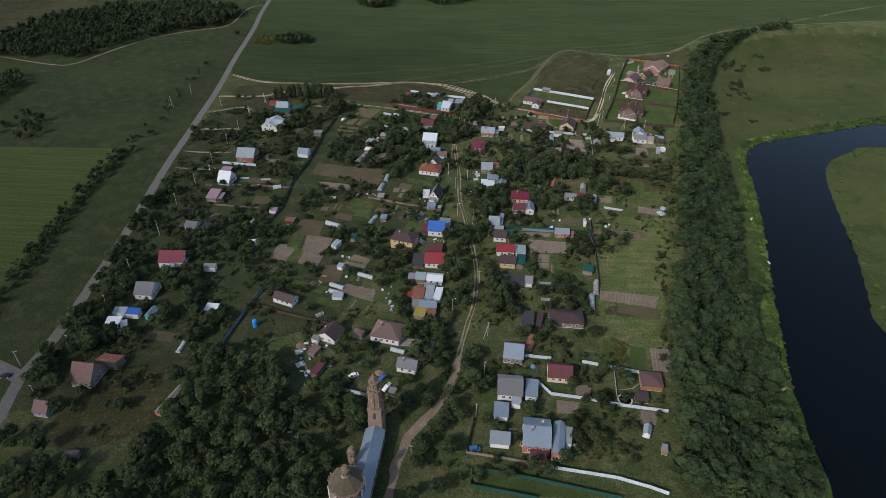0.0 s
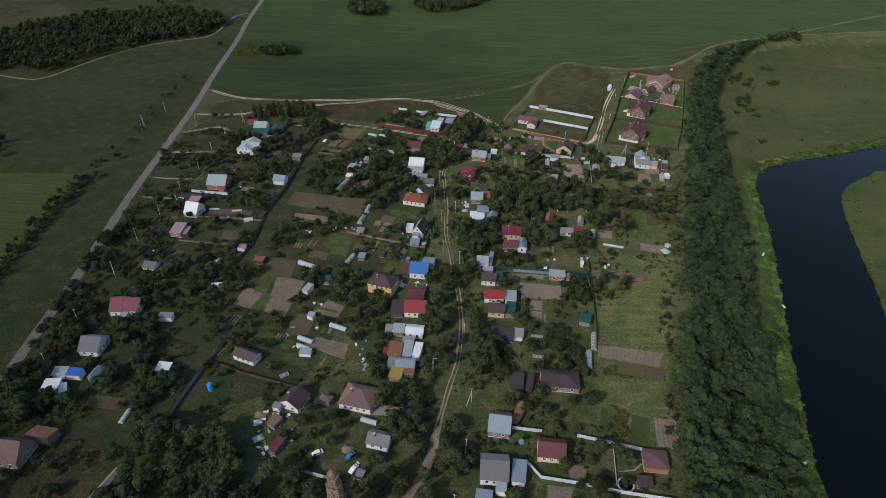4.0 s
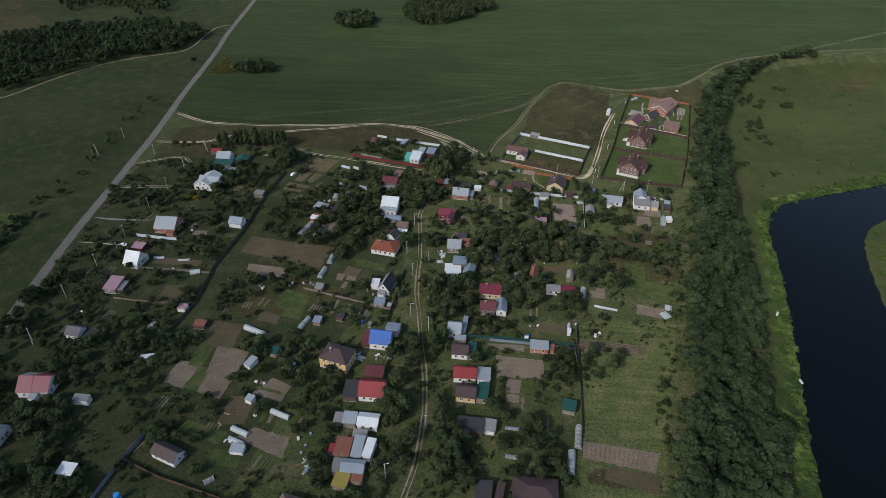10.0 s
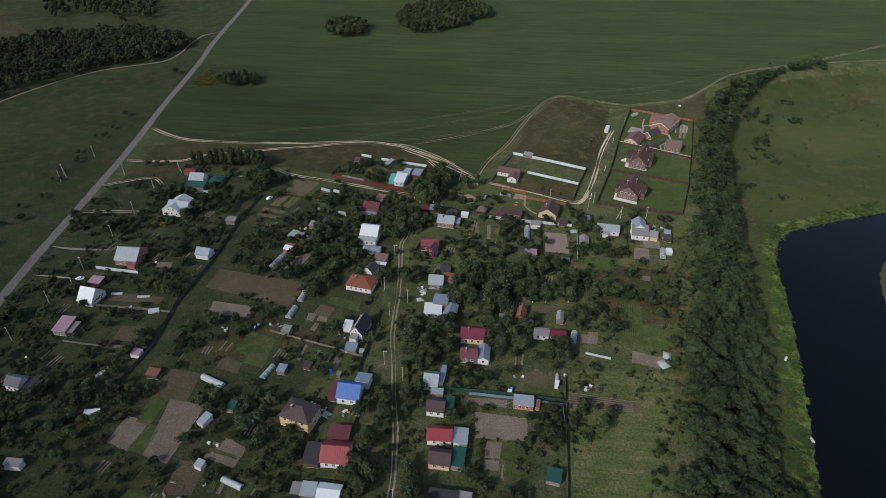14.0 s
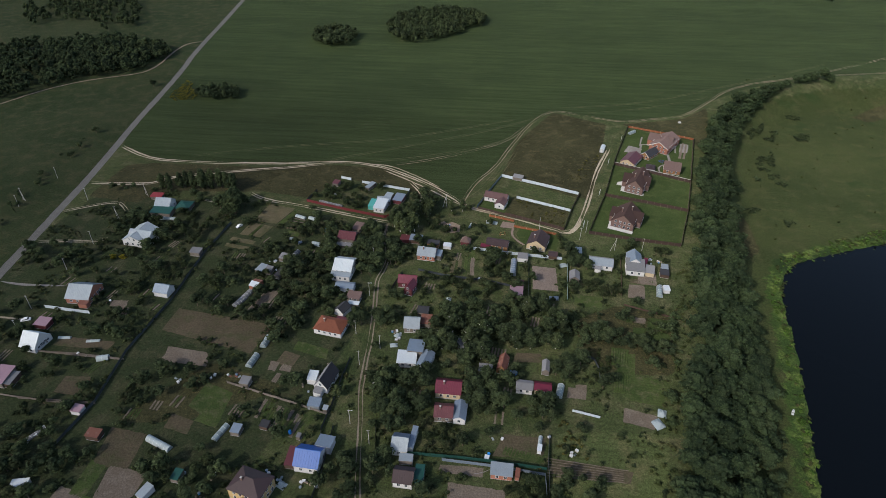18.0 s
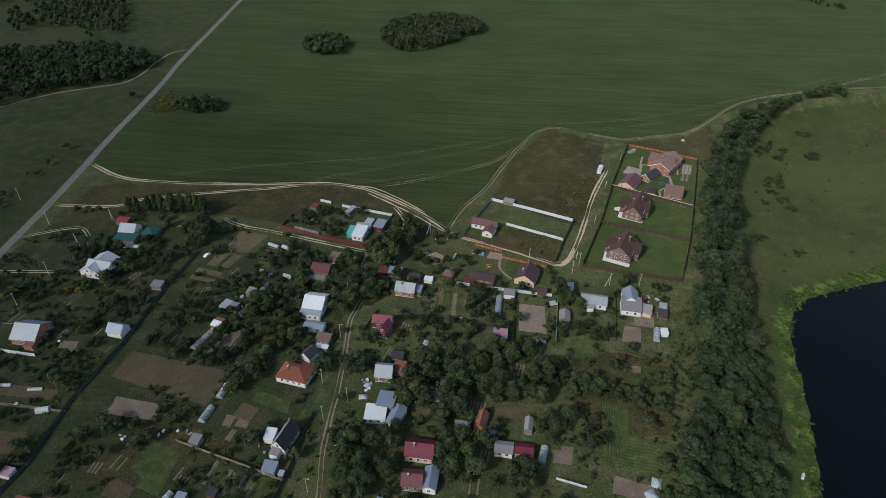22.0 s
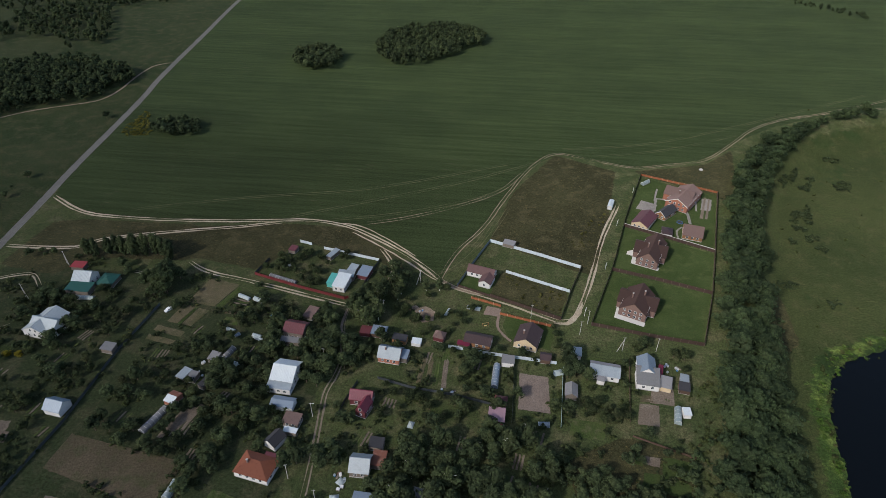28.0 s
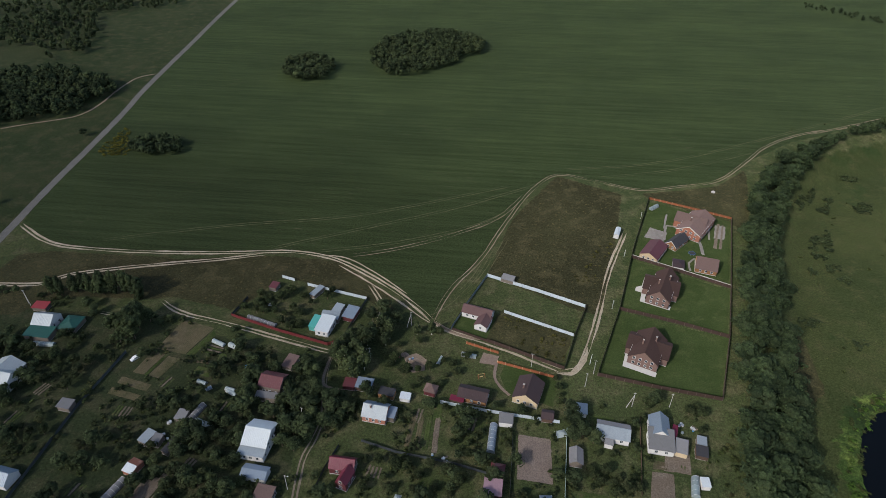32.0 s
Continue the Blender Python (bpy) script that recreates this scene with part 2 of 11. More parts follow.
M["bark"] = P("grey_brown_bark", (0.11, 0.085, 0.06), 0.95, 0, 0.5, 1.5)
M["birch_bark"] = P("white_birch_bark", (0.55, 0.53, 0.49), 0.9, 0, 0.6, 2.0, (0.08, 0.08, 0.08))
M["rubber"] = P("black_rubber", (0.02, 0.02, 0.02), 0.8)
M["car_white"] = P("white_car_paint", (0.80, 0.80, 0.80), 0.25)
M["car_black"] = P("black_car_paint", (0.02, 0.022, 0.028), 0.2)
M["car_red"] = P("red_car_paint", (0.55, 0.03, 0.03), 0.25)
M["car_blue"] = P("blue_car_paint", (0.05, 0.13, 0.30), 0.25)
M["barrel"] = P("blue_plastic", (0.03, 0.25, 0.62), 0.4)
M["junk"] = P("assorted_scrap", (0.42, 0.38, 0.34), 0.8, 0, 0.6, 1.0, vary=0.8)
M["stone"] = P("white_stone", (0.5, 0.48, 0.45), 0.8, 0, 0.4, 2.0)
L = leaf_mat
M["leaf"] = L("broad_leaves", (0.0201, 0.0307, 0.0183), (0.09, 0.1206, 0.0616), (0.0804, 0.1035, 0.0514))
M["leaf_birch"] = L("birch_leaves", (0.0308, 0.0445, 0.0252), (0.102, 0.133, 0.0644), (0.0923, 0.1121, 0.0563))
M["leaf_pine"] = L("needles", (0.014, 0.0247, 0.0133), (0.038, 0.0551, 0.0275), (0.042, 0.057, 0.0275))
M["leaf_willow"] = L("willow_leaves", (0.026, 0.042, 0.0235), (0.092, 0.128, 0.0608), (0.082, 0.107, 0.0538))
M["leaf_apple"] = L("apple_leaves", (0.0196, 0.0288, 0.0156), (0.0747, 0.0969, 0.0464), (0.0727, 0.0829, 0.0436))
M["leaf_yellow"] = L("yellowing_leaves", (0.15, 0.13, 0.02), (0.30, 0.25, 0.03), (0.22, 0.20, 0.03))
M["straw_leaf"] = L("straw_coloured_weeds", (0.055, 0.056, 0.02), (0.11, 0.105, 0.035), (0.13, 0.12, 0.036), 0.0)
M["gold_leaf"] = L("yellow_flowering_weeds", (0.075, 0.085, 0.02), (0.2, 0.17, 0.03), (0.16, 0.14, 0.03), 0.0)
M["reed_leaf"] = L("reed_blades", (0.042, 0.080, 0.020), (0.105, 0.180, 0.036), (0.17, 0.22, 0.07), 0.0)
M["weed_leaf"] = L("weed_leaves", (0.0259, 0.0355, 0.014), (0.0936, 0.1159, 0.0441), (0.105, 0.1026, 0.0469), 0.0)
m_, nt_, b_ = base_material("river_water", 0.06, 0, 0.14)
b_.inputs["Base Color"].default_value = (0.0035, 0.0050, 0.0065, 1)
b_.inputs["IOR"].default_value = 1.33
wv_ = noise_of(nt_, world_coords(nt_), 0.35, 4, 0.6)
bump(nt_, b_, wv_, 0.05, 0.25)
M["water"] = m_

# ---------- building blocks ----------
rnd = random.Random(7)


def obj(name, verts, faces, material, parent=None, label="", smooth=False):
    me = bpy.data.meshes.new(name)
    me.from_pydata([tuple(v) for v in verts], [], [tuple(f) for f in faces])
    me.materials.append(M[material] if isinstance(material, str) else material)
    if smooth:
        me.polygons.foreach_set("use_smooth", [True] * len(me.polygons))
    o = new(name, me)
    o.parent = parent
    if label:
        o["label"] = label
    return o


def thing(name, x, y, z, yaw, label, category, group=""):
    e = new(name)
    e.empty_display_size = 0.3
    e.matrix_basis = pose(x, y, z, 0, 0, yaw)
    return tagged(e, label, category, group)


BOX = ((0, 3, 2, 1), (4, 5, 6, 7), (0, 1, 5, 4), (1, 2, 6, 5), (2, 3, 7, 6), (3, 0, 4, 7))


class Geo:
    """A growing list of vertices and faces."""

    def __init__(self):
        self.v, self.f = [], []

    def add(self, verts, faces):
        k = len(self.v)
        self.v += [Vector(p) for p in verts]
        self.f += [tuple(i + k for i in f) for f in faces]
        return self

    def box(self, x0, y0, z0, x1, y1, z1, m=None):
        p = [Vector(q) for q in ((x0, y0, z0), (x1, y0, z0), (x1, y1, z0), (x0, y1, z0), (x0, y0, z1), (x1, y0, z1), (x1, y1, z1), (x0, y1, z1))]
        return self.add([m @ q for q in p] if m else p, BOX)

    def prism(self, ring, down):
        """A slab: a ring of points and the same ring moved by down."""
        n = len(ring)
        a = [Vector(p) for p in ring]
        b = [p + Vector(down) for p in a]
        return self.add(a + b, [tuple(range(n)), tuple(range(2 * n - 1, n - 1, -1))] + [(i, n + i, n + (i + 1) % n, (i + 1) % n) for i in range(n)])

    def ribbed(self, ring, step, rise=0.05, half=0.04, thick=0.09):
        """One sheet over a four-cornered slope, with upstanding ribs from eave to ridge."""
        a, b, c, d = (Vector(p) for p in ring)
        n = max(1, int((b - a).length / step))
        up = (b - a).cross(d - a).normalized() * rise
        ln = (b - a).length
        us = []
        for j in range(n + 1):
            u, e = j / n, half / ln
            us += [(max(0, u - 2 * e), 0), (max(0, u - e), 1), (min(1, u + e), 1), (min(1, u + 2 * e), 0)]
        k = len(us)
        top = [a.lerp(b, u) + up * t for u, t in us] + [d.lerp(c, u) + up * t for u, t in us]
        low = [p - Vector((0, 0, thick)) for p in (a, b, c, d)]
        f = [(i, i + 1, k + i + 1, k + i) for i in range(k - 1)]
        f += [(2 * k + 3, 2 * k + 2, 2 * k + 1, 2 * k), tuple([2 * k, 2 * k + 1] + list(range(k - 1, -1, -1))), tuple([2 * k + 2, 2 * k + 3] + list(range(k, 2 * k))),
              (2 * k + 3, 2 * k, 0, k), (2 * k + 1, 2 * k + 2, 2 * k - 1, k - 1)]
        return self.add(top + low, f)

    def tube(self, a, b, r0, r1, n=7):
        a, b = Vector(a), Vector(b)
        q = (b - a).to_track_quat("Z", "Y")
        ring = [Vector((math.cos(2 * math.pi * i / n), math.sin(2 * math.pi * i / n), 0)) for i in range(n)]
        return self.add([a + q @ (p * r0) for p in ring] + [b + q @ (p * r1) for p in ring],
                        [(i, (i + 1) % n, n + (i + 1) % n, n + i) for i in range(n)] + [tuple(range(n - 1, -1, -1)), tuple(range(n, 2 * n))])

    def done(self, name, material, parent=None, label="", smooth=False):
        return obj(name, self.v, self.f, material, parent, label, smooth)


# ---------- the lie of the land ----------
def poly_dist(px, py, pts):
    """Distance to an open line of points, for arrays of places."""
    d = np.full(np.shape(px), 1e9)
    for (ax, ay), (bx, by) in zip(pts[:-1], pts[1:]):
        ex, ey = bx - ax, by - ay
        t = np.clip(((px - ax) * ex + (py - ay) * ey) / (ex * ex + ey * ey + 1e-9), 0, 1)
        d = np.minimum(d, np.hypot(px - ax - t * ex, py - ay - t * ey))
    return d


def inside(px, py, pts):
    r = np.zeros(np.shape(px), bool)
    for (ax, ay), (bx, by) in zip(pts, pts[1:] + pts[:1]):
        if ay != by:
            r ^= ((ay > py) != (by > py)) & (px < (bx - ax) * (py - ay) / (by - ay) + ax)
    return r


def smooth_line(pts, step=3.0, closed=False):
    """A rounded line through points, at even steps."""
    p = [Vector((q[0], q[1], 0)) for q in pts]
    out, n = [], len(p)
    for i in range(n if closed else n - 1):
        a, b, c, d = ((p[(i - 1) % n], p[i], p[(i + 1) % n], p[(i + 2) % n]) if closed else
                      (p[max(i - 1, 0)], p[i], p[i + 1], p[min(i + 2, n - 1)]))
        k = max(1, int((c - b).length / step))
        for j in range(k):
            t = j / k
            out.append(0.5 * ((2 * b) + (c - a) * t + (2 * a - 5 * b + 4 * c - d) * t * t + (3 * b - a - 3 * c + d) * t ** 3))
    if not closed:
        out.append(p[-1])
    return [(v.x, v.y) for v in out]


BLUFF = [(64.6, -300), (74.6, 90.2), (76.6, 131.6), (84.3, 179.2), (98.1, 230.2), (117.6, 295.0), (141.5, 370.9), (164.4, 455.7), (190.4, 559.0), (217.9, 644.5), (212.3, 636.2), (243.3, 684.1), (288.0, 727.1), (330.8, 750.0), (368.0, 767.8), (700, 797.8)]
RIVER = [(135.6, 82.80000000000001), (145.6, 142.8), (146.9, 157.7), (149.8, 180.3), (153.0, 203.1), (160.6, 233.5), (171.5, 274.9), (186.2, 326.4), (202.7, 387.9), (214.2, 441.8), (229.5, 470.4), (258.1, 485.7), (300.3, 502.6), (366.5, 526.9), (516.5, 546.9), (516.5, 466.9), (338.8, 474.4), (307.5, 463.7), (279.7, 441.8), (265.1, 413.3), (250.3, 361.0), (238.6, 314.7), (223.4, 268.5), (218.3, 245.6), (248.3, 185.6), (258.3, -250), (120.6, -250)]
FIELD = [(-226.0, 549.6), (-196.9, 533.9), (-164.4, 530.9), (-125.2, 532.7), (-87.4, 537.1), (-56.0, 541.4), (-32.1, 537.6), (-14.1, 528.2), (7.0, 513.6), (20.6, 501.6), (28.8, 492.7), (28.8, 492.7), (36.1, 519.3), (49.5, 546.1), (64.5, 590.5), (78.9, 627.3), (96.8, 651.6), (121.4, 646.5), (150.3, 637.5), (177.5, 644.6), (206.5, 656.8), (234.3, 688.1), (279.3, 726.9), (322.2, 751.0), (368.7, 770.1), (618.7, 830.1), (2500, 900), (2500, 3500), (-1500, 3500), (-392.1, 2125.4), (-356.0, 1700.0), (-331.0, 1360.0), (-312.0, 1150.0), (-297.5, 1020.0), (-282.0, 905.0), (-270.0, 811.0), (-262.0, 756.0), (-255.5, 722.0), (-247.8, 670.0), (-240.3, 612.0), (-234.5, 572.0)]
YELLOW = [(-251.1, 389.9), (-286.0, 387.3), (-339.8, 386.1), (-430.6, 383.1), (-249.0, 157.3), (-236.8, 207.1), (-236.1, 231.0), (-242.9, 295.7), (-244.9, 345.0)]
ROADSIDE = [(-162.4, -10.0), (-179.2, 126.8), (-181.3, 143.9), (-186.7, 170.0), (-186.6, 184.7), (-187.0, 201.3), (-190.2, 234.0), (-193.8, 267.0), (-197.4, 294.0), (-202.2, 327.0), (-208.5, 370.0), (-215.3, 430.0), (-219.0, 461.0), (-223.2, 498.0), (-230.0, 545.0), (-234.5, 572.0), (-240.3, 612.0), (-247.8, 670.0), (-255.5, 722.0), (-262.0, 756.0), (-270.0, 811.0), (-282.0, 905.0), (-297.5, 1020.0), (-312.0, 1150.0), (-331.0, 1360.0), (-356.0, 1700.0), (-392.1, 2125.4), (-3000, 2125.4), (-3000, -10.0)]
PALE = [(76.5, 318.0), (122.2, 321.2), (107.1, 266.1), (95.9, 228.9), (88.1, 198.1), (61.6, 203.5), (68.2, 253.7)]
DRY = [[(66.3, 589.4), (96.7, 649.9), (138.1, 629.2), (122.9, 549.4), (110.7, 505.5), (97.2, 510.4), (53.9, 532.6)], [(-192.6, 512.5), (-70.7, 536.4), (-28.5, 535.9), (4.5, 511.0), (10.4, 494.0), (-9.5, 507.0), (-55.1, 518.4), (-68.7, 489.1), (-107.2, 495.8), (-162.7, 491.6)], [(61.7, 505.0), (95.9, 490.7), (92.0, 470.5), (52.9, 482.7)], [(-101.1, 305.6), (-75.9, 342.8), (-36.9, 331.1), (-72.7, 310.0)], [(87.1, 385.0), (113.3, 399.9), (139.5, 394.1), (130.6, 353.6), (98.9, 350.5)], [(68.3, 235.1), (93.9, 234.3), (92.3, 227.1), (67.8, 228.4)], [(-160.5, 169.1), (-130.7, 184.1), (-113.2, 165.9), (-121.7, 148.1), (-140.2, 136.6), (-160.6, 137.8)], [(-461.1, 761.1), (-512.0, 704.3), (-521.0, 657.1), (-756.4, 931.8), (-710.3, 1024.2)], [(149.2, 630.6), (204.4, 648.6), (230.9, 676.3), (208.4, 587.5), (201.8, 599.1)], [(-210.3, 477.2), (-208.0, 520.3), (-191.7, 526.0), (-123.2, 528.6), (-106.1, 493.6), (-161.3, 489.5), (-176.7, 472.5)], [(201.2, 520.6), (219.9, 522.9), (217.5, 484.9), (197.5, 466.3)], [(375.8, 714.9), (399.8, 733.7), (422.6, 744.3), (412.7, 720.1), (386.5, 703.7)]]
# near field and verges, darkened in the ground colour as the light falls off
DIM_FIELD = [(-240.0, 480.0), (-100.0, 470.0), (30.0, 480.0), (70.0, 600.0), (-60.0, 670.0), (-260.0, 690.0)]
# western gardens, darkened in the ground colour to follow the dimmer light
DIM_WEST = [(-190.0, 150.0), (-186.0, 205.0), (-196.0, 290.0), (-214.0, 430.0), (-205.0, 480.0), (-116.0, 480.0), (-30.0, 462.0), (-16.0, 430.0), (-14.0, 380.0), (-20.0, 340.0), (-45.0, 280.0), (-60.0, 215.0), (-110.0, 190.0), (-130.0, 165.0)]
LOWLAND, WATER, REED = -18.8, -19.2, 17.0


def bisect(a, x):
    lo, hi = 0, len(a)
    while lo < hi:
        mid = (lo + hi) // 2
        if x < a[mid]:
            hi = mid
        else:
            lo = mid + 1
    return lo


def smoothstep(v):
    v = np.clip(v, 0, 1)
    return v * v * (3 - 2 * v)


LOW = BLUFF + [(3000, BLUFF[-1][1]), (3000, -3000), (BLUFF[0][0], -3000)]
SHORE = smooth_line(RIVER, 8.0, True)


def height(px, py):
    """Height of the ground: the village terrace, the wooded bluff, the flood meadow and the river bed."""
    px, py = np.asarray(px, float), np.asarray(py, float)
    d = np.where(inside(px, py, LOW), poly_dist(px, py, BLUFF), 0)
    z = LOWLAND * smoothstep(d / 42.0)
    r = np.where(inside(px, py, SHORE), poly_dist(px, py, SHORE + SHORE[:1]), 0)
    return z - 1.8 * smoothstep(r / 5.0)


def zone(px, py, ring, soft):
    d = poly_dist(px, py, ring + ring[:1])
    return np.clip(0.5 + np.where(inside(px, py, ring), d, -d) / soft, 0, 1)


def span(a, b, step):
    return list(np.arange(a, b, step))


gx = [-4500, -3000, -2000, -1400, -1000, -800] + span(-650, -260, 10) + span(-260, 420, 4) + span(420, 760, 10) + [800, 1000, 1400, 2000, 3000, 4500]
gy = [-3500, -2000, -1000, -500, -250, -100] + span(0, 780, 4) + span(780, 1300, 10) + [1350, 1600, 2000, 3000, 4500]
GX, GY = np.meshgrid(np.array(gx, float), np.array(gy, float))
GZ = height(GX, GY)
nx, ny = len(gx), len(gy)
gx_, gy_, gz_ = np.array(gx, float).tolist(), np.array(gy, float).tolist(), GZ.tolist()


def hz(x, y):
    """Height of the ground mesh at one place."""
    i = min(max(bisect(gx_, x) - 1, 0), nx - 2)
    j = min(max(bisect(gy_, y) - 1, 0), ny - 2)
    u, v = (x - gx_[i]) / (gx_[i + 1] - gx_[i]), (y - gy_[j]) / (gy_[j + 1] - gy_[j])
    a, b, c, d = gz_[j][i], gz_[j][i + 1], gz_[j + 1][i], gz_[j + 1][i + 1]
    return (a * (1 - u) + b * u) * (1 - v) + (c * (1 - u) + d * u) * v


idx = np.arange(nx * ny).reshape(ny, nx)
quads = np.stack([idx[:-1, :-1], idx[:-1, 1:], idx[1:, 1:], idx[1:, :-1]], -1).reshape(-1, 4)
gm = bpy.data.meshes.new("ground")
gm.from_pydata(np.stack([GX, GY, GZ], -1).reshape(-1, 3).tolist(), [], quads.tolist())
gm.polygons.foreach_set("use_smooth", [True] * len(gm.polygons))
fx, fy = GX.ravel(), GY.ravel()
in_low = np.where(inside(fx, fy, LOW), poly_dist(fx, fy, BLUFF), 0)
shore_d = poly_dist(fx, fy, SHORE + SHORE[:1])
ZONES = {"field": zone(fx, fy, FIELD, 8), "yellow": zone(fx, fy, YELLOW, 6), "roadside": zone(fx, fy, ROADSIDE, 8),
         "low": np.clip(in_low / 30.0, 0, 1), "reeds": np.clip(1.0 - shore_d / REED, 0, 1) * (in_low > 20) * np.where(poly_dist(fx, fy, RIVER[-11:-2]) < 30, 0.34, 1.0),
         "pale": zone(fx, fy, PALE, 10), "dim_west": zone(fx, fy, DIM_WEST, 14), "dim_field": zone(fx, fy, DIM_FIELD, 150),
         "dry": np.maximum.reduce([zone(fx, fy, z, 10) for z in DRY])}
for key, values in ZONES.items():
    gm.attributes.new(key, "FLOAT", "POINT").data.foreach_set("value", values.astype(np.float32))


def ground_material():
    m, nt, b = base_material("open_ground", 0.95, 0, 0.1)
    p = world_coords(nt)
    edge = noise_of(nt, p, 0.11, 6, 0.7)
    fine = noise_of(nt, p, 0.9, 6, 0.75)
    medium = noise_of(nt, p, 0.10, 6, 0.68)
    big = noise_of(nt, p, 0.012, 4, 0.6)

    def tri(dark, mid, light, lo=0.44, hi=0.68):
        return mix(nt, ramp(nt, medium, lo, hi), mix(nt, ramp(nt, big, 0.36, 0.64), dark, mid), light)

    def weight(key, lo=0.46, hi=0.54, wild=0.5):
        a = nt.nodes.new("ShaderNodeAttribute")
        a.attribute_name = key
        q = nt.nodes.new("ShaderNodeMath")
        q.operation = "MULTIPLY_ADD"
        nt.links.new(edge, q.inputs[0])
        q.inputs[1].default_value = wild
        nt.links.new(a.outputs["Fac"], q.inputs[2])
        return ramp(nt, q.outputs[0], lo + wild / 2, hi + wild / 2)

    c = tri((0.049, 0.066, 0.026), (0.070, 0.087, 0.034), (0.112, 0.108, 0.055))
    # dimmer light of the western gardens put into darker grass colours
    c = mix(nt, weight("dim_west"), c, tri((0.032, 0.043, 0.020), (0.043, 0.055, 0.025), (0.068, 0.068, 0.037)))
    tufts = noise_of(nt, p, 0.33, 5, 0.7)
    c = mix(nt, ramp(nt, tufts, 0.48, 0.66), c, mix(nt, 0.5, c, (0.036, 0.050, 0.021)))
    streak = noise_of(nt, p, 1.0, 4, 0.65, ((0.010, 0.30, 1), 9))
    wide = noise_of(nt, p, 1.0, 2, 0.5, ((0.002, 0.035, 1), 9))
    crop = mix(nt, ramp(nt, big, 0.3, 0.7), (0.0352, 0.0505, 0.0205), (0.0440, 0.0620, 0.0240))
    crop = mix(nt, 0.7, crop, mix(nt, ramp(nt, streak, 0.30, 0.70), (0.68, 0.70, 0.68), (1.30, 1.27, 1.27)), "MULTIPLY")
    crop = mix(nt, 0.2, crop, mix(nt, ramp(nt, wide, 0.35, 0.65), (0.75, 0.75, 0.75), (1.2, 1.2, 1.2)), "MULTIPLY")
    crop = mix(nt, ramp(nt, medium, 0.62, 0.8), crop, (0.062, 0.070, 0.034))
    stubble = noise_of(nt, p, 1.0, 3, 0.7, ((0.07, 0.85, 1), 9))
    bare = mix(nt, ramp(nt, stubble, 0.60, 0.70), (0, 0, 0), (1, 1, 1))
    bare = mix(nt, 1.0, bare, mix(nt, ramp(nt, noise_of(nt, p, 0.022, 4, 0.65), 0.47, 0.62), (0, 0, 0), (0.6, 0.6, 0.6)), "MULTIPLY")
    crop = mix(nt, bare, crop, (0.125, 0.110, 0.066))
    c = mix(nt, weight("roadside"), c, tri((0.028, 0.041, 0.017), (0.040, 0.051, 0.022), (0.060, 0.062, 0.030)))
    c = mix(nt, weight("pale"), c, mix(nt, 0.45, tri((0.064, 0.086, 0.033), (0.084, 0.106, 0.039), (0.125, 0.125, 0.058)), mix(nt, ramp(nt, noise_of(nt, p, 1.0, 4, 0.65, ((0.035, 0.42, 1), 8)), 0.34, 0.66), (0.68, 0.70, 0.68), (1.26, 1.22, 1.2)), "MULTIPLY"))
    c = mix(nt, weight("field"), c, crop)
    rows = noise_of(nt, p, 1.0, 3, 0.6, ((0.012, 0.55, 1), 60))
    young = mix(nt, ramp(nt, rows, 0.35, 0.65), (0.050, 0.068, 0.022), (0.070, 0.088, 0.028))
    c = mix(nt, weight("yellow"), c, young)
    c = mix(nt, weight("low"), c, mix(nt, ramp(nt, noise_of(nt, p, 0.028, 5, 0.65), 0.52, 0.66), tri((0.040, 0.053, 0.020), (0.055, 0.068, 0.025), (0.074, 0.076, 0.033), 0.46, 0.76), (0.034, 0.053, 0.019)))
    specks = noise_of(nt, p, 0.55, 5, 0.8)
    c = mix(nt, weight("dry"), c, tri((0.036, 0.036, 0.018), (0.058, 0.058, 0.027), (0.086, 0.078, 0.038), 0.46, 0.72))
    c = mix(nt, ramp(nt, specks, 0.56, 0.66), c, mix(nt, weight("dry"), c, (0.135, 0.112, 0.045)))
    c = mix(nt, weight("reeds", 0.45, 0.6, 1.5), c, tri((0.026, 0.044, 0.016), (0.050, 0.088, 0.022), (0.13, 0.175, 0.045), 0.47, 0.68))
    # light fall-off put into the colour: a wide soft darkening of the near field
    dim_fac = nt.nodes.new("ShaderNodeAttribute")
    dim_fac.attribute_name = "dim_field"
    c = mix(nt, dim_fac.outputs["Fac"], c, mix(nt, 1.0, c, (0.76, 0.74, 0.78), "MULTIPLY"))
    c = mix(nt, 0.8, c, mix(nt, ramp(nt, fine, 0.30, 0.70), (0.4, 0.4, 0.4), (1.28, 1.28, 1.28)), "MULTIPLY")
    grain = noise_of(nt, p, 2.4, 4, 0.75)
    c = mix(nt, 0.8, c, mix(nt, ramp(nt, grain, 0.32, 0.68), (0.55, 0.55, 0.56), (1.4, 1.39, 1.37)), "MULTIPLY")
    nt.links.new(c, b.inputs["Base Color"])
    bump(nt, b, fine, 0.5, 0.5)
    return m


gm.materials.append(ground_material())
ground = tagged(new("ground", gm), "grassy village terrace with crop field, bluff and river meadow", "ground", kind="structure")
wring = [(-60, -700, WATER), (900, -700, WATER), (900, 620, WATER), (-60, 620, WATER)]
tagged(obj("water", wring, [(0, 1, 2, 3)], "water"), "dark still river water between reedy banks", "river", kind="structure")


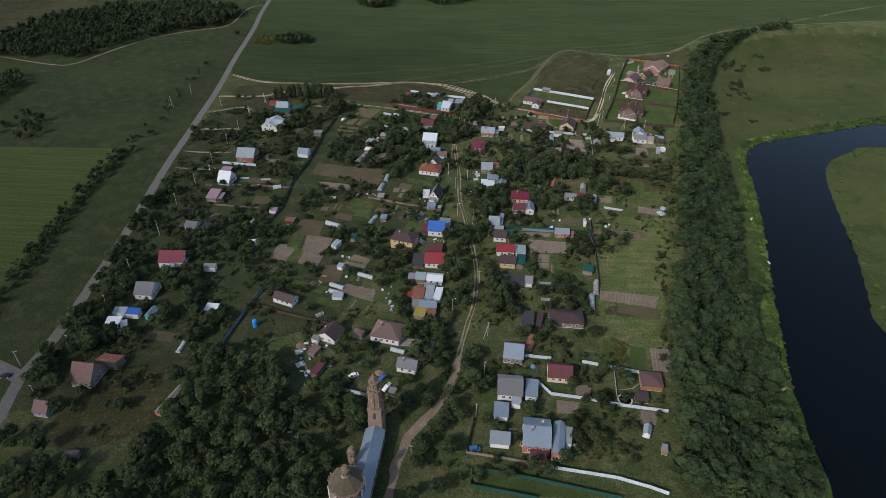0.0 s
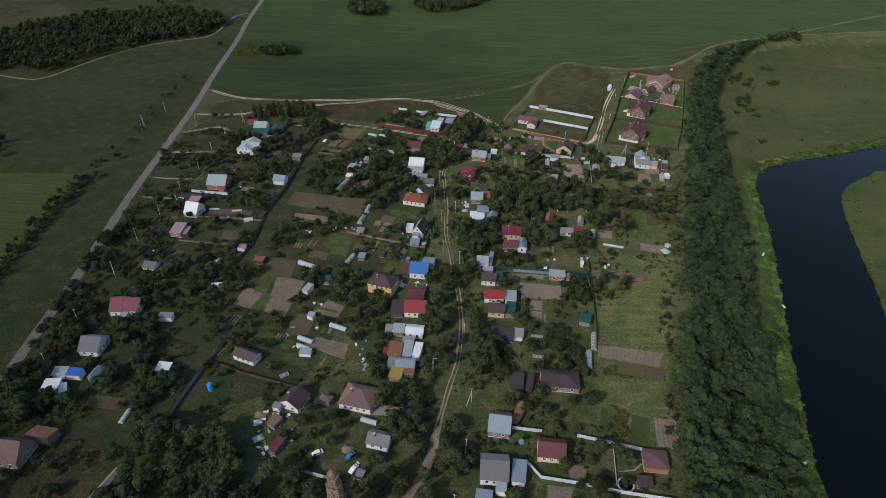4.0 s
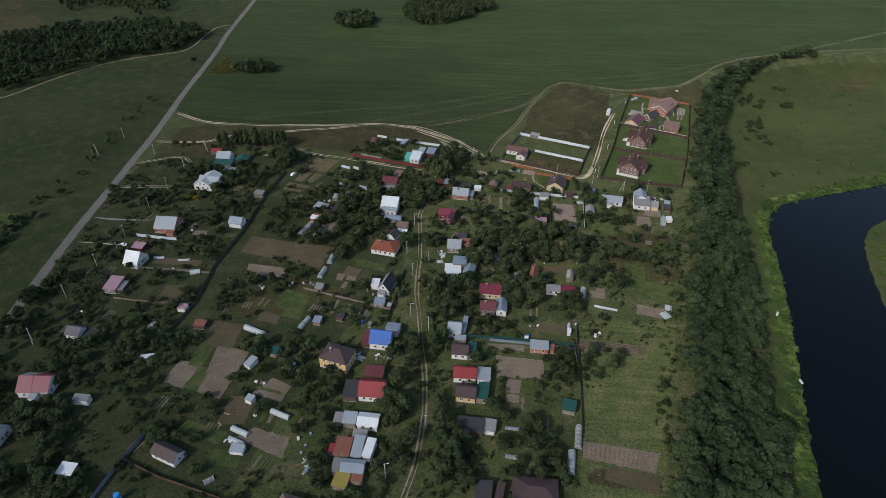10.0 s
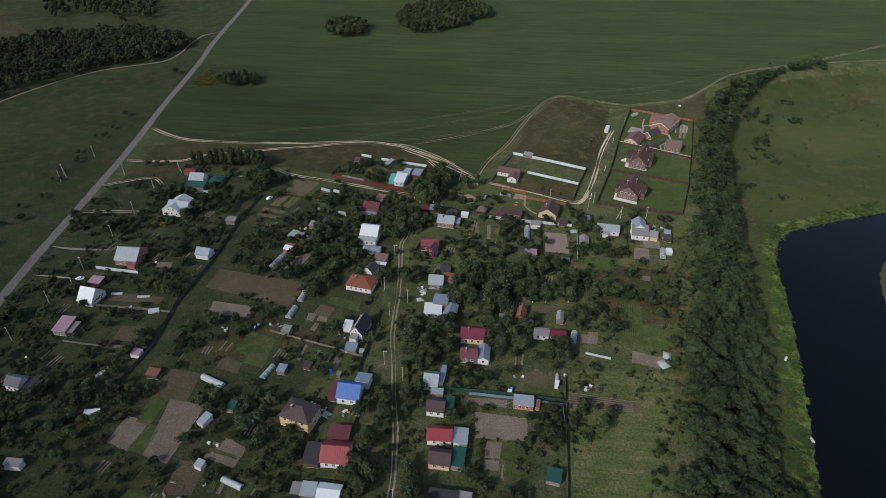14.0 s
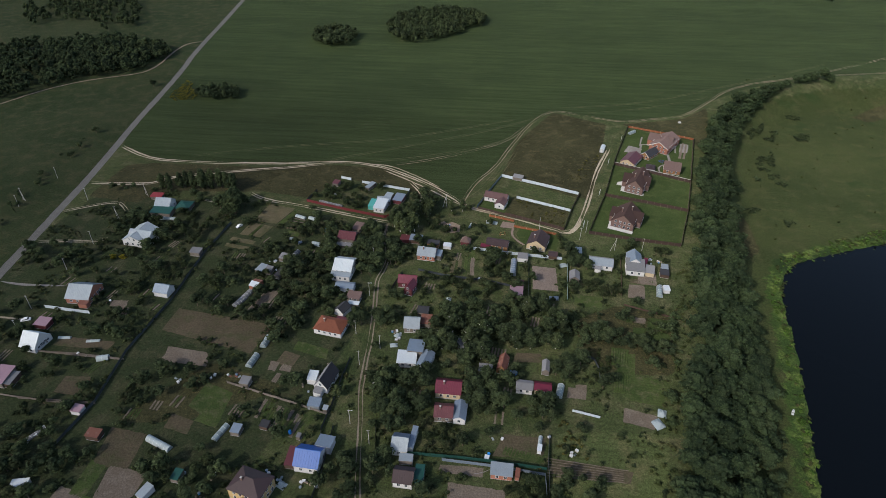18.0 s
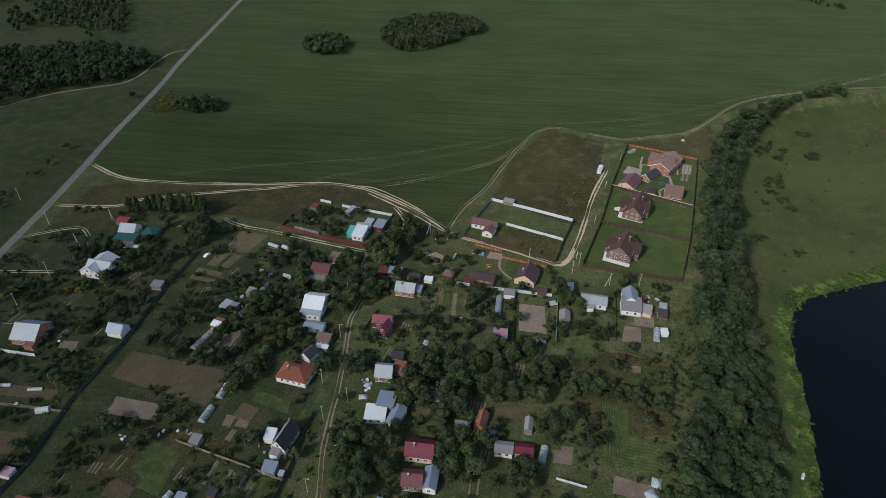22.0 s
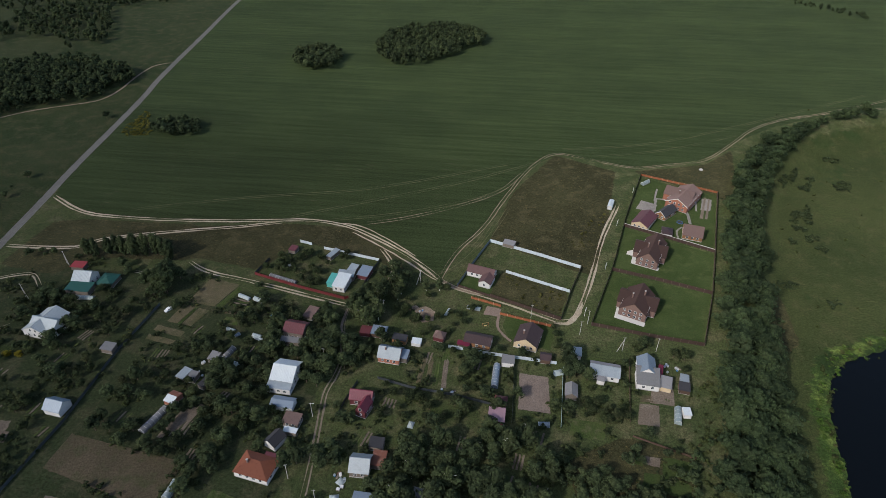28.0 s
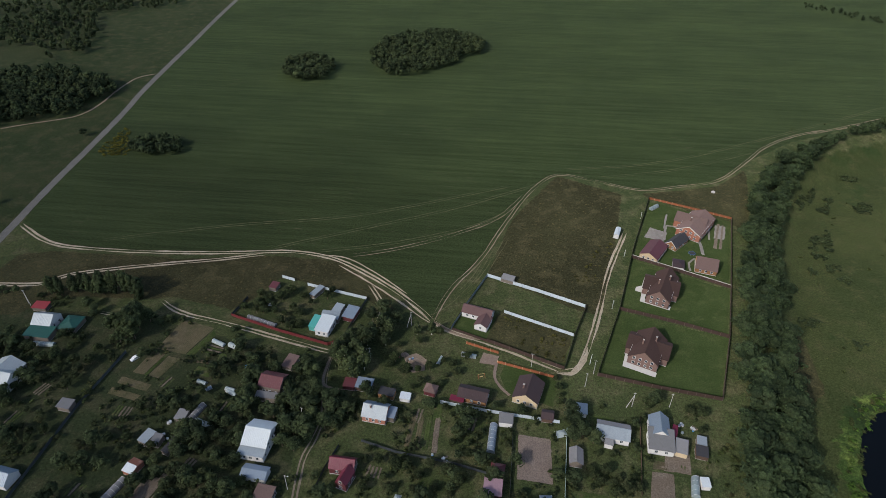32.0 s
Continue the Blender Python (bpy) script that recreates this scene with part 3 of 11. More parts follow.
def ribbon(name, pts, width, material, lift=0.04, wobble=0.3, label="", category="road", ruts=0.0, seed=1):
    """A road or track along a rounded line; with ruts, two wheel lines that far apart."""
    line = smooth_line(pts, 2.5)
    g, rng = Geo(), random.Random(seed)
    for off in ((-ruts / 2, ruts / 2) if ruts else (0,)):
        vs = []
        for i, (x, y) in enumerate(line):
            a, b = line[max(i - 1, 0)], line[min(i + 1, len(line) - 1)]
            t = Vector((b[0] - a[0], b[1] - a[1])).normalized()
            n = Vector((-t.y, t.x))
            w0 = width / 2 * (1 + wobble * (noise.noise((x * 0.12, y * 0.12, off)) + 0.5 * noise.noise((x * 0.5, y * 0.5, off))))
            w1 = width / 2 * (1 + wobble * (noise.noise((x * 0.12, y * 0.12, off + 5)) + 0.5 * noise.noise((x * 0.5, y * 0.5, off + 5))))
            end = min(i, len(line) - 1 - i) * 2.5
            cut = min(1.0, 0.15 + end / 10.0) if wobble > 0.25 else 1.0
            if ruts:
                cut *= max(0.25, min(1.25, 1.0 + 1.6 * noise.noise((x * 0.045, y * 0.045, off * 3 + 2))))
            w0, w1 = w0 * cut, w1 * cut
            sway = 0.25 * noise.noise((x * 0.08, y * 0.08, 7 + off)) if ruts else 0
            for s in (off + w0 + sway, off + sway, off - w1 + sway):
                q = Vector((x, y)) + n * s
                vs.append((q.x, q.y, hz(q.x, q.y) + lift))
        g.add(vs, [f for i in range(len(line) - 1) for f in ((3 * i, 3 * i + 1, 3 * i + 4, 3 * i + 3), (3 * i + 1, 3 * i + 2, 3 * i + 5, 3 * i + 4))])
    return tagged(g.done(name, material), label, category, kind="structure")


def patch(name, ring, material, label, category, lift=0.03, ragged=0.5, kind="structure"):
    """A flat piece of ground with a slightly ragged edge."""
    pts = []
    for (ax, ay), (bx, by) in zip(ring, ring[1:] + ring[:1]):
        k = max(1, int(math.hypot(bx - ax, by - ay) / 1.5))
        pts += [(ax + (bx - ax) * i / k, ay + (by - ay) * i / k) for i in range(k)]
    v = [(x + ragged * noise.noise((x * 0.4, y * 0.4, 1)), y + ragged * noise.noise((x * 0.4, y * 0.4, 9)), lift) for x, y in pts]
    v = [(x, y, z + hz(x, y)) for x, y, z in v]
    return tagged(obj(name, v, [tuple(range(len(v)))], material), label, category, kind=kind)


def bed(a, b, c, d, material, label, row=0.9, along=0, relief=0.05, group="vegetable beds"):
    """A dug plot between four corners with raised rows; along=0: rows run from side ab to side dc."""
    if along:
        a, b, c, d = b, c, d, a
    A, B, C, D = (Vector((*p, 0)) for p in (a, b, c, d))
    n = max(2, int(((B - A).length + (C - D).length) / 2 / row))
    m = max(2, int(((D - A).length + (C - B).length) / 2 / 2.0))
    g = Geo()
    cols = 3 * n + 1
    vs, rng = [], random.Random(int(abs(a[0] * 7 + a[1] * 3)))
    for j in range(m + 1):
        v = j / m
        for i in range(cols):
            u = i / (cols - 1)
            p = A.lerp(B, u).lerp(D.lerp(C, u), v)
            hgt = (0.03, relief, relief * 0.9)[i % 3] * (0.7 + 0.6 * rng.random())
            edge = i in (0, cols - 1) or j in (0, m)
            q = 0.35 * noise.noise((p.x * 0.5, p.y * 0.5, 3)) if edge else 0.1 * (rng.random() - 0.5)
            vs.append((p.x + q, p.y + q, 0.035 if edge else 0.03 + hgt))
    g.add(vs, [(j * cols + i, j * cols + i + 1, (j + 1) * cols + i + 1, (j + 1) * cols + i) for j in range(m) for i in range(cols - 1)])
    x, y = (A + B + C + D)[0] / 4, (A + B + C + D)[1] / 4
    for k, p in enumerate(g.v):
        g.v[k] = p - Vector((x, y, 0))
    o = g.done("garden_bed", material)
    o.location = (x, y, hz(x, y))
    return tagged(o, label, "garden bed", group)


# ---------- plants ----------
def crown_geo(kind, rng, leaves, h, r, size=1.0, lean=False):
    """Leaf clumps of one crown, as arrays of vertices and faces: lobes on a rough frame, with gaps between them."""
    lobes = []
    if kind == "conifer":
        for i in range(9):
            t = i / 8
            ring = r * (1 - t) ** 0.9
            k = max(1, int(6 * (1 - t)) + 1)
            for j in range(k):
                a = 2 * math.pi * (j + 0.5 * (i % 2)) / k + rng.random()
                lobes.append((ring * 0.6 * math.cos(a), ring * 0.6 * math.sin(a), h * (0.12 + 0.86 * t), ring * 0.5 + 0.25, ring * 0.35 + 0.3))
    else:
        tall = {"round": 0.62, "birch": 0.85, "poplar": 0.92, "bush": 1.0, "willow": 0.75}[kind]
        low = h * (1 - tall)
        count = {"round": 11, "birch": 13, "poplar": 12, "bush": 6, "willow": 14}[kind]
        count = max(3, int(count * 0.55)) if lean else count
        for i in range(count):
            t = (i + rng.random()) / count
            prof = math.sin(math.pi * min(0.97, 0.12 + 0.83 * t)) if kind != "poplar" else 0.85 * math.sin(math.pi * min(0.95, 0.2 + 0.72 * t))
            a, q = i * 2.4 + rng.random(), rng.random() ** 0.5 * 0.72 * r * prof
            s = r * (0.40 + 0.22 * rng.random()) * (0.6 + 0.5 * prof) * (1.2 if lean else 1.0)
            lobes.append((q * math.cos(a), q * math.sin(a), low + (h - low) * (0.12 + 0.78 * t), s, s * (0.75 if kind != "poplar" else 1.3)))
    per = max(4, leaves // len(lobes))
    g_v, g_f, g_n = [], [], []
    for lx, ly, lz, sr, sv in lobes:
        # a rough core of each lobe
        k0 = len(g_v)
        for j in range(3):
            zz = (-0.7, 0.0, 0.7)[j]
            rr = math.sqrt(1 - zz * zz) * 0.66
            for i in range(5):
                a = 2 * math.pi * (i + 0.5 * j) / 5
                w = 0.75 + 0.4 * rng.random()
                g_v.append((lx + sr * rr * w * math.cos(a), ly + sr * rr * w * math.sin(a), lz + sv * zz * 0.85))
        g_v += [(lx, ly, lz + sv * 0.9), (lx, ly, lz - sv * 0.9)]
        g_n += [((v[0] - lx) / sr, (v[1] - ly) / sr, (v[2] - lz) / sv) for v in g_v[k0:]]
        for j in range(2):
            for i in range(5):
                a, b = k0 + 5 * j + i, k0 + 5 * j + (i + 1) % 5
                g_f.append((a, b, b + 5, a + 5))
        for i in range(5):
            g_f += [(k0 + 10 + i, k0 + 10 + (i + 1) % 5, k0 + 15), (k0 + (i + 1) % 5, k0 + i, k0 + 16)]
        for i in range(per):
            zz = rng.uniform(-0.55, 1.0)
            a = rng.uniform(0, 2 * math.pi)
            rr = math.sqrt(max(0, 1 - zz * zz))
            w = rng.uniform(0.8, 1.08)
            c = Vector((lx + sr * rr * w * math.cos(a), ly + sr * rr * w * math.sin(a), lz + sv * zz * w))
            nrm = Vector((rr * math.cos(a), rr * math.sin(a), zz + 0.3)) + Vector((rng.uniform(-.55, .55), rng.uniform(-.55, .55), rng.uniform(-.4, .4)))
            q = nrm.to_track_quat("Z", "Y")
            s = rng.uniform(0.10, 0.215) * (0.35 * r + 0.65) * size
            e = rng.uniform(0.5, 1.0)
            k = len(g_v)
            for dx, dy in ((-s, -s * e), (s * 0.9, -s * e * 0.6), (s, s * e), (-s * 0.7, s * e)):
                g_v.append(tuple(c + q @ Vector((dx, dy, rng.uniform(-0.1, 0.1) * s))))
            g_f.append((k, k + 1, k + 2, k + 3))
            out = Vector((rr * math.cos(a), rr * math.sin(a), zz + 0.15)) * 0.75 + nrm.normalized() * 0.5
            g_n += [tuple(out)] * 4
    return g_v, g_f, g_n


def round_shading(me, normals):
    """Leaf clumps take their shading from the lobe they sit on."""
    n = np.array(normals, float)
    n /= np.linalg.norm(n, axis=1)[:, None] + 1e-9
    me.polygons.foreach_set("use_smooth", [True] * len(me.polygons))
    me.normals_split_custom_set_from_vertices(n.tolist())


def trunk_geo(h, r, rng, limbs=5):
    g = Geo()
    bend = Vector((rng.uniform(-.3, .3), rng.uniform(-.3, .3), 0))
    g.tube((0, 0, -0.15), bend * 0.4 + Vector((0, 0, h * 0.4)), 0.035 * h * 0.62, 0.02 * h, 7)
    g.tube(bend * 0.4 + Vector((0, 0, h * 0.4)), bend + Vector((0, 0, h * 0.85)), 0.02 * h, 0.006 * h, 6)
    for i in range(limbs):
        a, t = i * 2.4 + rng.random(), 0.3 + 0.45 * i / limbs
        s = bend * t + Vector((0, 0, h * t))
        g.tube(s, s + Vector((math.cos(a) * r * 0.65, math.sin(a) * r * 0.65, h * 0.2)), 0.011 * h, 0.003 * h, 5)
    return g


PROTO, WILD = {}, {}


def tree(kind, x, y, h, r, yaw=0.0):
    """One of a few grown forms, placed and turned; sizes go by the form's own height."""
    key = (kind, int(rnd.random() * 4))
    form, leaf, bark, label, cat = SPECIES[kind]
    if key not in PROTO:
        rng = random.Random(hash_of(kind) + key[1])
        e = thing(cat.replace(" ", "_"), 0, 0, -500, 0, label, cat, "")
        tr = trunk_geo(1 * 8.0, 3.0, rng, 3 if form == "bush" else 6).done("trunk", bark, e)
        v, f, n = crown_geo(form, rng, LEAVES[form], 8.0, 3.0, 1.22)
        round_shading(obj("crown", v, f, leaf, e).data, n)
        PROTO[key] = e
    e = PROTO[key]
    m = pose(x, y, hz(x, y), 0, 0, yaw or rnd.uniform(0, 360))
    c = e if e.location.z < -400 else copy_thing(e, m)
    c.matrix_basis = m @ Matrix.Diagonal((r / 3.0, r / 3.0, h / 8.0, 1))
    return c


def hash_of(s):
    return sum(ord(ch) * (i + 3) for i, ch in enumerate(s))


SPECIES = {
    "broad": ("round", "leaf", "bark", "dark green broadleaf tree with a dense uneven crown", "tree"),
    "apple": ("round", "leaf_apple", "bark", "low spreading green fruit tree in a garden", "fruit tree"),
    "birch": ("birch", "leaf_birch", "birch_bark", "tall birch tree with pale trunk and light crown", "birch tree"),
    "poplar": ("poplar", "leaf", "bark", "narrow upright poplar tree by the track", "poplar tree"),
    "willow": ("willow", "leaf_willow", "bark", "wide grey-green willow tree on the bluff", "willow tree"),
    "spruce": ("conifer", "leaf_pine", "bark", "dark conical spruce tree in a garden", "spruce tree"),
    "bush": ("bush", "leaf_apple", "bark", "low rounded green garden shrub", "shrub"),
    "gold": ("bush", "leaf_yellow", "bark", "bright yellow autumn shrub in a garden", "shrub"),
}
LEAVES = {"round": 420, "birch": 450, "poplar": 420, "bush": 220, "willow": 450, "conifer": 400}


def scatter(ring, spacing, rng, keep=1.0, clear=0.0):
    """Places on a loose grid within a ring of points, clear of buildings and tracks where asked."""
    xs, ys = [p[0] for p in ring], [p[1] for p in ring]
    out = []
    y = min(ys)
    while y < max(ys):
        x = min(xs)
        while x < max(xs):
            if rng.random() < keep:
                out.append((x + rng.uniform(-.48, .48) * spacing, y + rng.uniform(-.48, .48) * spacing))
            x += spacing
        y += spacing
    if not out:
        return []
    a = np.array(out)
    out = [p for p, ok in zip(out, inside(a[:, 0], a[:, 1], ring)) if ok]
    return [p for p in out if not (clear and taken(p[0], p[1], clear))]


TAKEN, LINES = [], []


def taken(x, y, margin):
    for cx, cy, yaw, w, d in TAKEN:
        c, s = math.cos(yaw), math.sin(yaw)
        u, v = (x - cx) * c + (y - cy) * s, -(x - cx) * s + (y - cy) * c
        if abs(u) < w / 2 + margin and abs(v) < d / 2 + margin:
            return True
    for (ax, ay), (bx, by), w in LINES:
        ex, ey = bx - ax, by - ay
        t = max(0, min(1, ((x - ax) * ex + (y - ay) * ey) / (ex * ex + ey * ey + 1e-9)))
        if math.hypot(x - ax - t * ex, y - ay - t * ey) < w + margin * 0.6:
            return True
    return False


def keep_line(pts, w):
    for a, b in zip(pts[:-1], pts[1:]):
        LINES.append((a, b, w))


def wild(name, places, forms, leaf, size, spread, label, category, leaves=150, seed=3):
    """Many uncounted plants in one mesh: forms turned, scaled and set on the ground. size: heights from-to; spread: radius by height from-to."""
    rng = random.Random(seed)
    protos = []
    for i in range(5):
        form = forms[i % len(forms)]
        v, f, n = crown_geo(form, random.Random(seed * 50 + i), leaves, 8.0, 3.0, 1.9 if leaves < 60 else 1.5 if leaves < 250 else 1.2, leaves < 250)
        protos.append((np.array(v), np.concatenate([np.array(q) for q in f]), np.array([len(q) for q in f]), np.array(n)))
    if not places:
        return None
    vs, ns, loops, sizes, k = [], [], [], [], 0
    zs = [hz(x, y) for x, y in places]
    for (x, y), z in zip(places, zs):
        v, f, n, nv = protos[int(rng.random() * 5)]
        h = rng.uniform(*size)
        r = h * rng.uniform(*spread)
        a = rng.uniform(0, 6.28)
        c, s = math.cos(a) * r / 3.0, math.sin(a) * r / 3.0
        vs.append(np.stack([v[:, 0] * c - v[:, 1] * s + x, v[:, 0] * s + v[:, 1] * c + y, v[:, 2] * h / 8.0 + z - 0.1], -1))
        u, w = math.cos(a), math.sin(a)
        ns.append(np.stack([nv[:, 0] * u - nv[:, 1] * w, nv[:, 0] * w + nv[:, 1] * u, nv[:, 2]], -1))
        loops.append(f + k)
        sizes.append(n)
        k += len(v)
    V, loops, sizes = np.concatenate(vs), np.concatenate(loops), np.concatenate(sizes)
    me = bpy.data.meshes.new(name)
    me.vertices.add(len(V))
    me.vertices.foreach_set("co", V.astype(np.float32).ravel())
    me.loops.add(len(loops))
    me.loops.foreach_set("vertex_index", loops.astype(np.int32))
    me.polygons.add(len(sizes))
    me.polygons.foreach_set("loop_start", np.concatenate([[0], np.cumsum(sizes)[:-1]]).astype(np.int32))
    me.update(calc_edges=True)
    round_shading(me, np.concatenate(ns))
    me.materials.append(M[leaf])
    return tagged(new(name, me), label, category, kind="stuff")


# ---------- buildings ----------
def body(e, x, y, yaw, w, d, eave, rise, kind, roof, wall, over=0.35, seam=0.0, floors=1, openings=True, base=0.35, z0=0.0, chimney=0, gable="", barge=False):
    """Walls, roof, windows, door and chimney of one block of a building. Its front faces -y of its own; w runs along the front.
    kind: gx ridge along the front, gy ridge from front to back, hip, shed (falls to the front), back (falls to the back), mansard."""
    inv = e.matrix_basis.inverted()
    m = inv @ pose(x, y, e.location.z + z0, 0, 0, yaw)
    TAKEN.append((x, y, radians(yaw), w, d))
    W, D, T = w / 2 - over, d / 2 - over, 0.22

    def put(g, name, mat, parent=e, label=""):
        g.v = [m @ p for p in g.v]
        return g.done(name, mat, parent, label)

    if base:
        g = Geo().box(-W - .06, -D - .06, -0.3, W + .06, D + .06, base)
        put(g, "foundation", "concrete")
    # walls, mitred at their corners, with gables where the roof leaves them
    tops = {"gx": (0, 0, 1, 1), "gy": (1, 1, 0, 0), "hip": (0,) * 4, "mansard": (1, 1, 0, 0), "flat": (0,) * 4}.get(kind, (0,) * 4)
    frac = W / (W + over) if kind in ("gy", "mansard") else D / (D + over)
    drop = rise * (1 - frac) if kind in ("gx", "gy") else 0
    ez = eave + drop if kind in ("gx", "gy") else eave + (0.05 if kind != "mansard" else 0.3)
    sides = (((-W, -D), (W, -D)), ((W, D), (-W, D)), ((W, -D), (W, D)), ((-W, D), (-W, -D)))
    for k, ((ax, ay), (bx, by)) in enumerate(sides):
        ring = [(ax, ay, base), (bx, by, base), (bx, by, ez - .04), (ax, ay, ez - .04)]
        if kind in ("shed", "back"):
            up = lambda yy: eave + rise * ((yy / d + 0.5) if kind == "shed" else (0.5 - yy / d)) - .06
            ring[2], ring[3] = (bx, by, up(by)), (ax, ay, up(ay))
        gab = tops[k]
        if gab and kind != "mansard":
            ring.insert(3, ((ax + bx) / 2, (ay + by) / 2, eave + rise - 0.1))
        if gab and kind == "mansard":
            q = 0.62
            ring[2:] = [(bx, by, ez), (ax + (bx - ax) * (0.5 + q / 2), by, ez + rise * 0.66), ((ax + bx) / 2, ay, ez + rise - .1), (ax + (bx - ax) * (0.5 - q / 2), ay, ez + rise * 0.66), (ax, ay, ez)]
        nrm = Vector((by - ay, ax - bx, 0)).normalized() * -T
        mat = gable if (gab and gable) else wall
        put(Geo().prism(ring, nrm), "wall", mat)
    # roof slopes
    X, Y = w / 2, d / 2
    slopes = []
    if kind == "gx":
        slopes = [[(-X, -Y, eave), (X, -Y, eave), (X, 0, eave + rise), (-X, 0, eave + rise)], [(X, Y, eave), (-X, Y, eave), (-X, 0, eave + rise), (X, 0, eave + rise)]]
    elif kind == "gy":
        slopes = [[(X, -Y, eave), (X, Y, eave), (0, Y, eave + rise), (0, -Y, eave + rise)], [(-X, Y, eave), (-X, -Y, eave), (0, -Y, eave + rise), (0, Y, eave + rise)]]
    elif kind == "mansard":
        q, r1 = 0.62, eave + 0.3 + rise * 0.66
        for s in (1, -1):
            a = [(s * X, -Y, eave), (s * X, Y, eave), (s * X * q, Y, r1), (s * X * q, -Y, r1)]
            b = [(s * X * q, -Y, r1), (s * X * q, Y, r1), (0, Y, eave + .3 + rise), (0, -Y, eave + .3 + rise)]
            slopes += [a if s > 0 else a[::-1], b if s > 0 else b[::-1]]
    elif kind == "hip":
        k = min(X, Y)
        p, q = ((-X + k, 0, eave + rise), (X - k, 0, eave + rise)) if X >= Y else ((0, -Y + k, eave + rise), (0, Y - k, eave + rise))
        if X >= Y:
            slopes = [[(-X, -Y, eave), (X, -Y, eave), q, p], [(X, Y, eave), (-X, Y, eave), p, q], [(X, -Y, eave), (X, Y, eave), q], [(-X, Y, eave), (-X, -Y, eave), p]]
        else:
            slopes = [[(X, -Y, eave), (X, Y, eave), q, p], [(-X, Y, eave), (-X, -Y, eave), p, q], [(-X, -Y, eave), (X, -Y, eave), p], [(X, Y, eave), (-X, Y, eave), q]]
    elif kind == "shed":
        slopes = [[(-X, -Y, eave), (X, -Y, eave), (X, Y, eave + rise), (-X, Y, eave + rise)]]
    else:
        slopes = [[(-X, -Y, eave + rise), (X, -Y, eave + rise), (X, Y, eave), (-X, Y, eave)]]
    roofs = roof if isinstance(roof, tuple) else (roof,)
    for i, ring in enumerate(slopes):
        g = Geo().ribbed(ring, seam) if seam and len(ring) == 4 else Geo().prism(ring, (0, 0, -0.09))
        put(g, "roof_slope", roofs[i % len(roofs)])
    if barge and kind == "gy":
        for s in (1, -1):
            a, b = Vector((s * (X + .05), -Y - .06, eave - .12)), Vector((0, -Y - .06, eave + rise + .02))
            put(Geo().prism([a, b, b - Vector((0, 0, .42)), a - Vector((s * .1, 0, .34))][::s], (0, -.05, 0)), "bargeboard", "trim")
    zr = eave + rise + (0.3 if kind == "mansard" else 0)
    if kind == "gx":
        put(Geo().box(-X, -.12, zr - .05, X, .12, zr + .04), "ridge_cap", roofs[0])
    elif kind in ("gy", "mansard"):
        put(Geo().box(-.12, -Y, zr - .05, .12, Y, zr + .04), "ridge_cap", roofs[0])
    for j in range(chimney):
        cx, cy = (-0.25 + 0.5 * j) * w * 0.7, 0.12 * d * (1 if j else -1)
        frac = 1 - abs(cy) / Y if kind in ("gx",) else 1 - abs(cx) / X
        zb = eave + rise * max(0, min(1, frac))
        ch = put(Geo().box(cx - .32, cy - .32, zb - 0.7, cx + .32, cy + .32, zr + 0.75), "chimney", "brown_brick")
        put(Geo().box(cx - .4, cy - .4, zr + 0.75, cx + .4, cy + .4, zr + 0.85), "cap", "concrete", ch)
    if openings:
        def opening(cx, cz, ww, hh, side, name):
            # 0 front, 1 right, 2 left
            if side == 0:
                r = Matrix.Translation((cx, -D, cz))
            elif side == 1:
                r = Matrix.Translation((W, cx, cz)) @ Matrix.Rotation(radians(90), 4, 'Z')
            else:
                r = Matrix.Translation((-W, cx, cz)) @ Matrix.Rotation(radians(-90), 4, 'Z')
            g = Geo()
            for x0, z0_, x1, z1 in ((-ww / 2 - .1, -hh / 2 - .1, ww / 2 + .1, -hh / 2), (-ww / 2 - .1, hh / 2, ww / 2 + .1, hh / 2 + .1), (-ww / 2 - .1, -hh / 2, -ww / 2, hh / 2), (ww / 2, -hh / 2, ww / 2 + .1, hh / 2)):
                g.box(x0, -.06, z0_, x1, .03, z1, r)
            if name == "window":
                g.box(-.03, -.05, -hh / 2, .03, .02, hh / 2, r)
            f = put(g, name, "trim")
            put(Geo().box(-ww / 2, -.02, -hh / 2, ww / 2, .02, hh / 2, r), "pane" if name == "window" else "door_leaf", "glass" if name == "window" else "dark_wood", f)
        for fl in range(floors):
            zc = base + 1.45 + fl * 2.75
            if zc + 0.75 > ez and not (fl and tops[0]):
                zc = max(base + 0.8, ez - 0.85)
            for side, half in ((0, W), (1, D), (2, D)):
                n = max(1, int(half * 2 / 3.2))
                if fl * 2.75 + 1 > eave - base:
                    if not tops[side if side == 0 else 2]:
                        continue
                    n = 1 if half < 4 else 2
                for j in range(n):
                    c = (j + 0.5) / n * 2 - 1
                    c *= 0.8 if fl * 2.75 + 1 <= eave - base else 0.45
                    opening(c * half, zc, 1.05, 1.3, side, "window")
        opening(W * 0.45, base + 0.98, 0.9, 1.95, 1, "door")
    return e


def house(name, x, y, yaw, label, category="house", group="village houses", z=0.0):
    return thing(name, x, y, hz(x, y) + z, yaw, label, category, group)


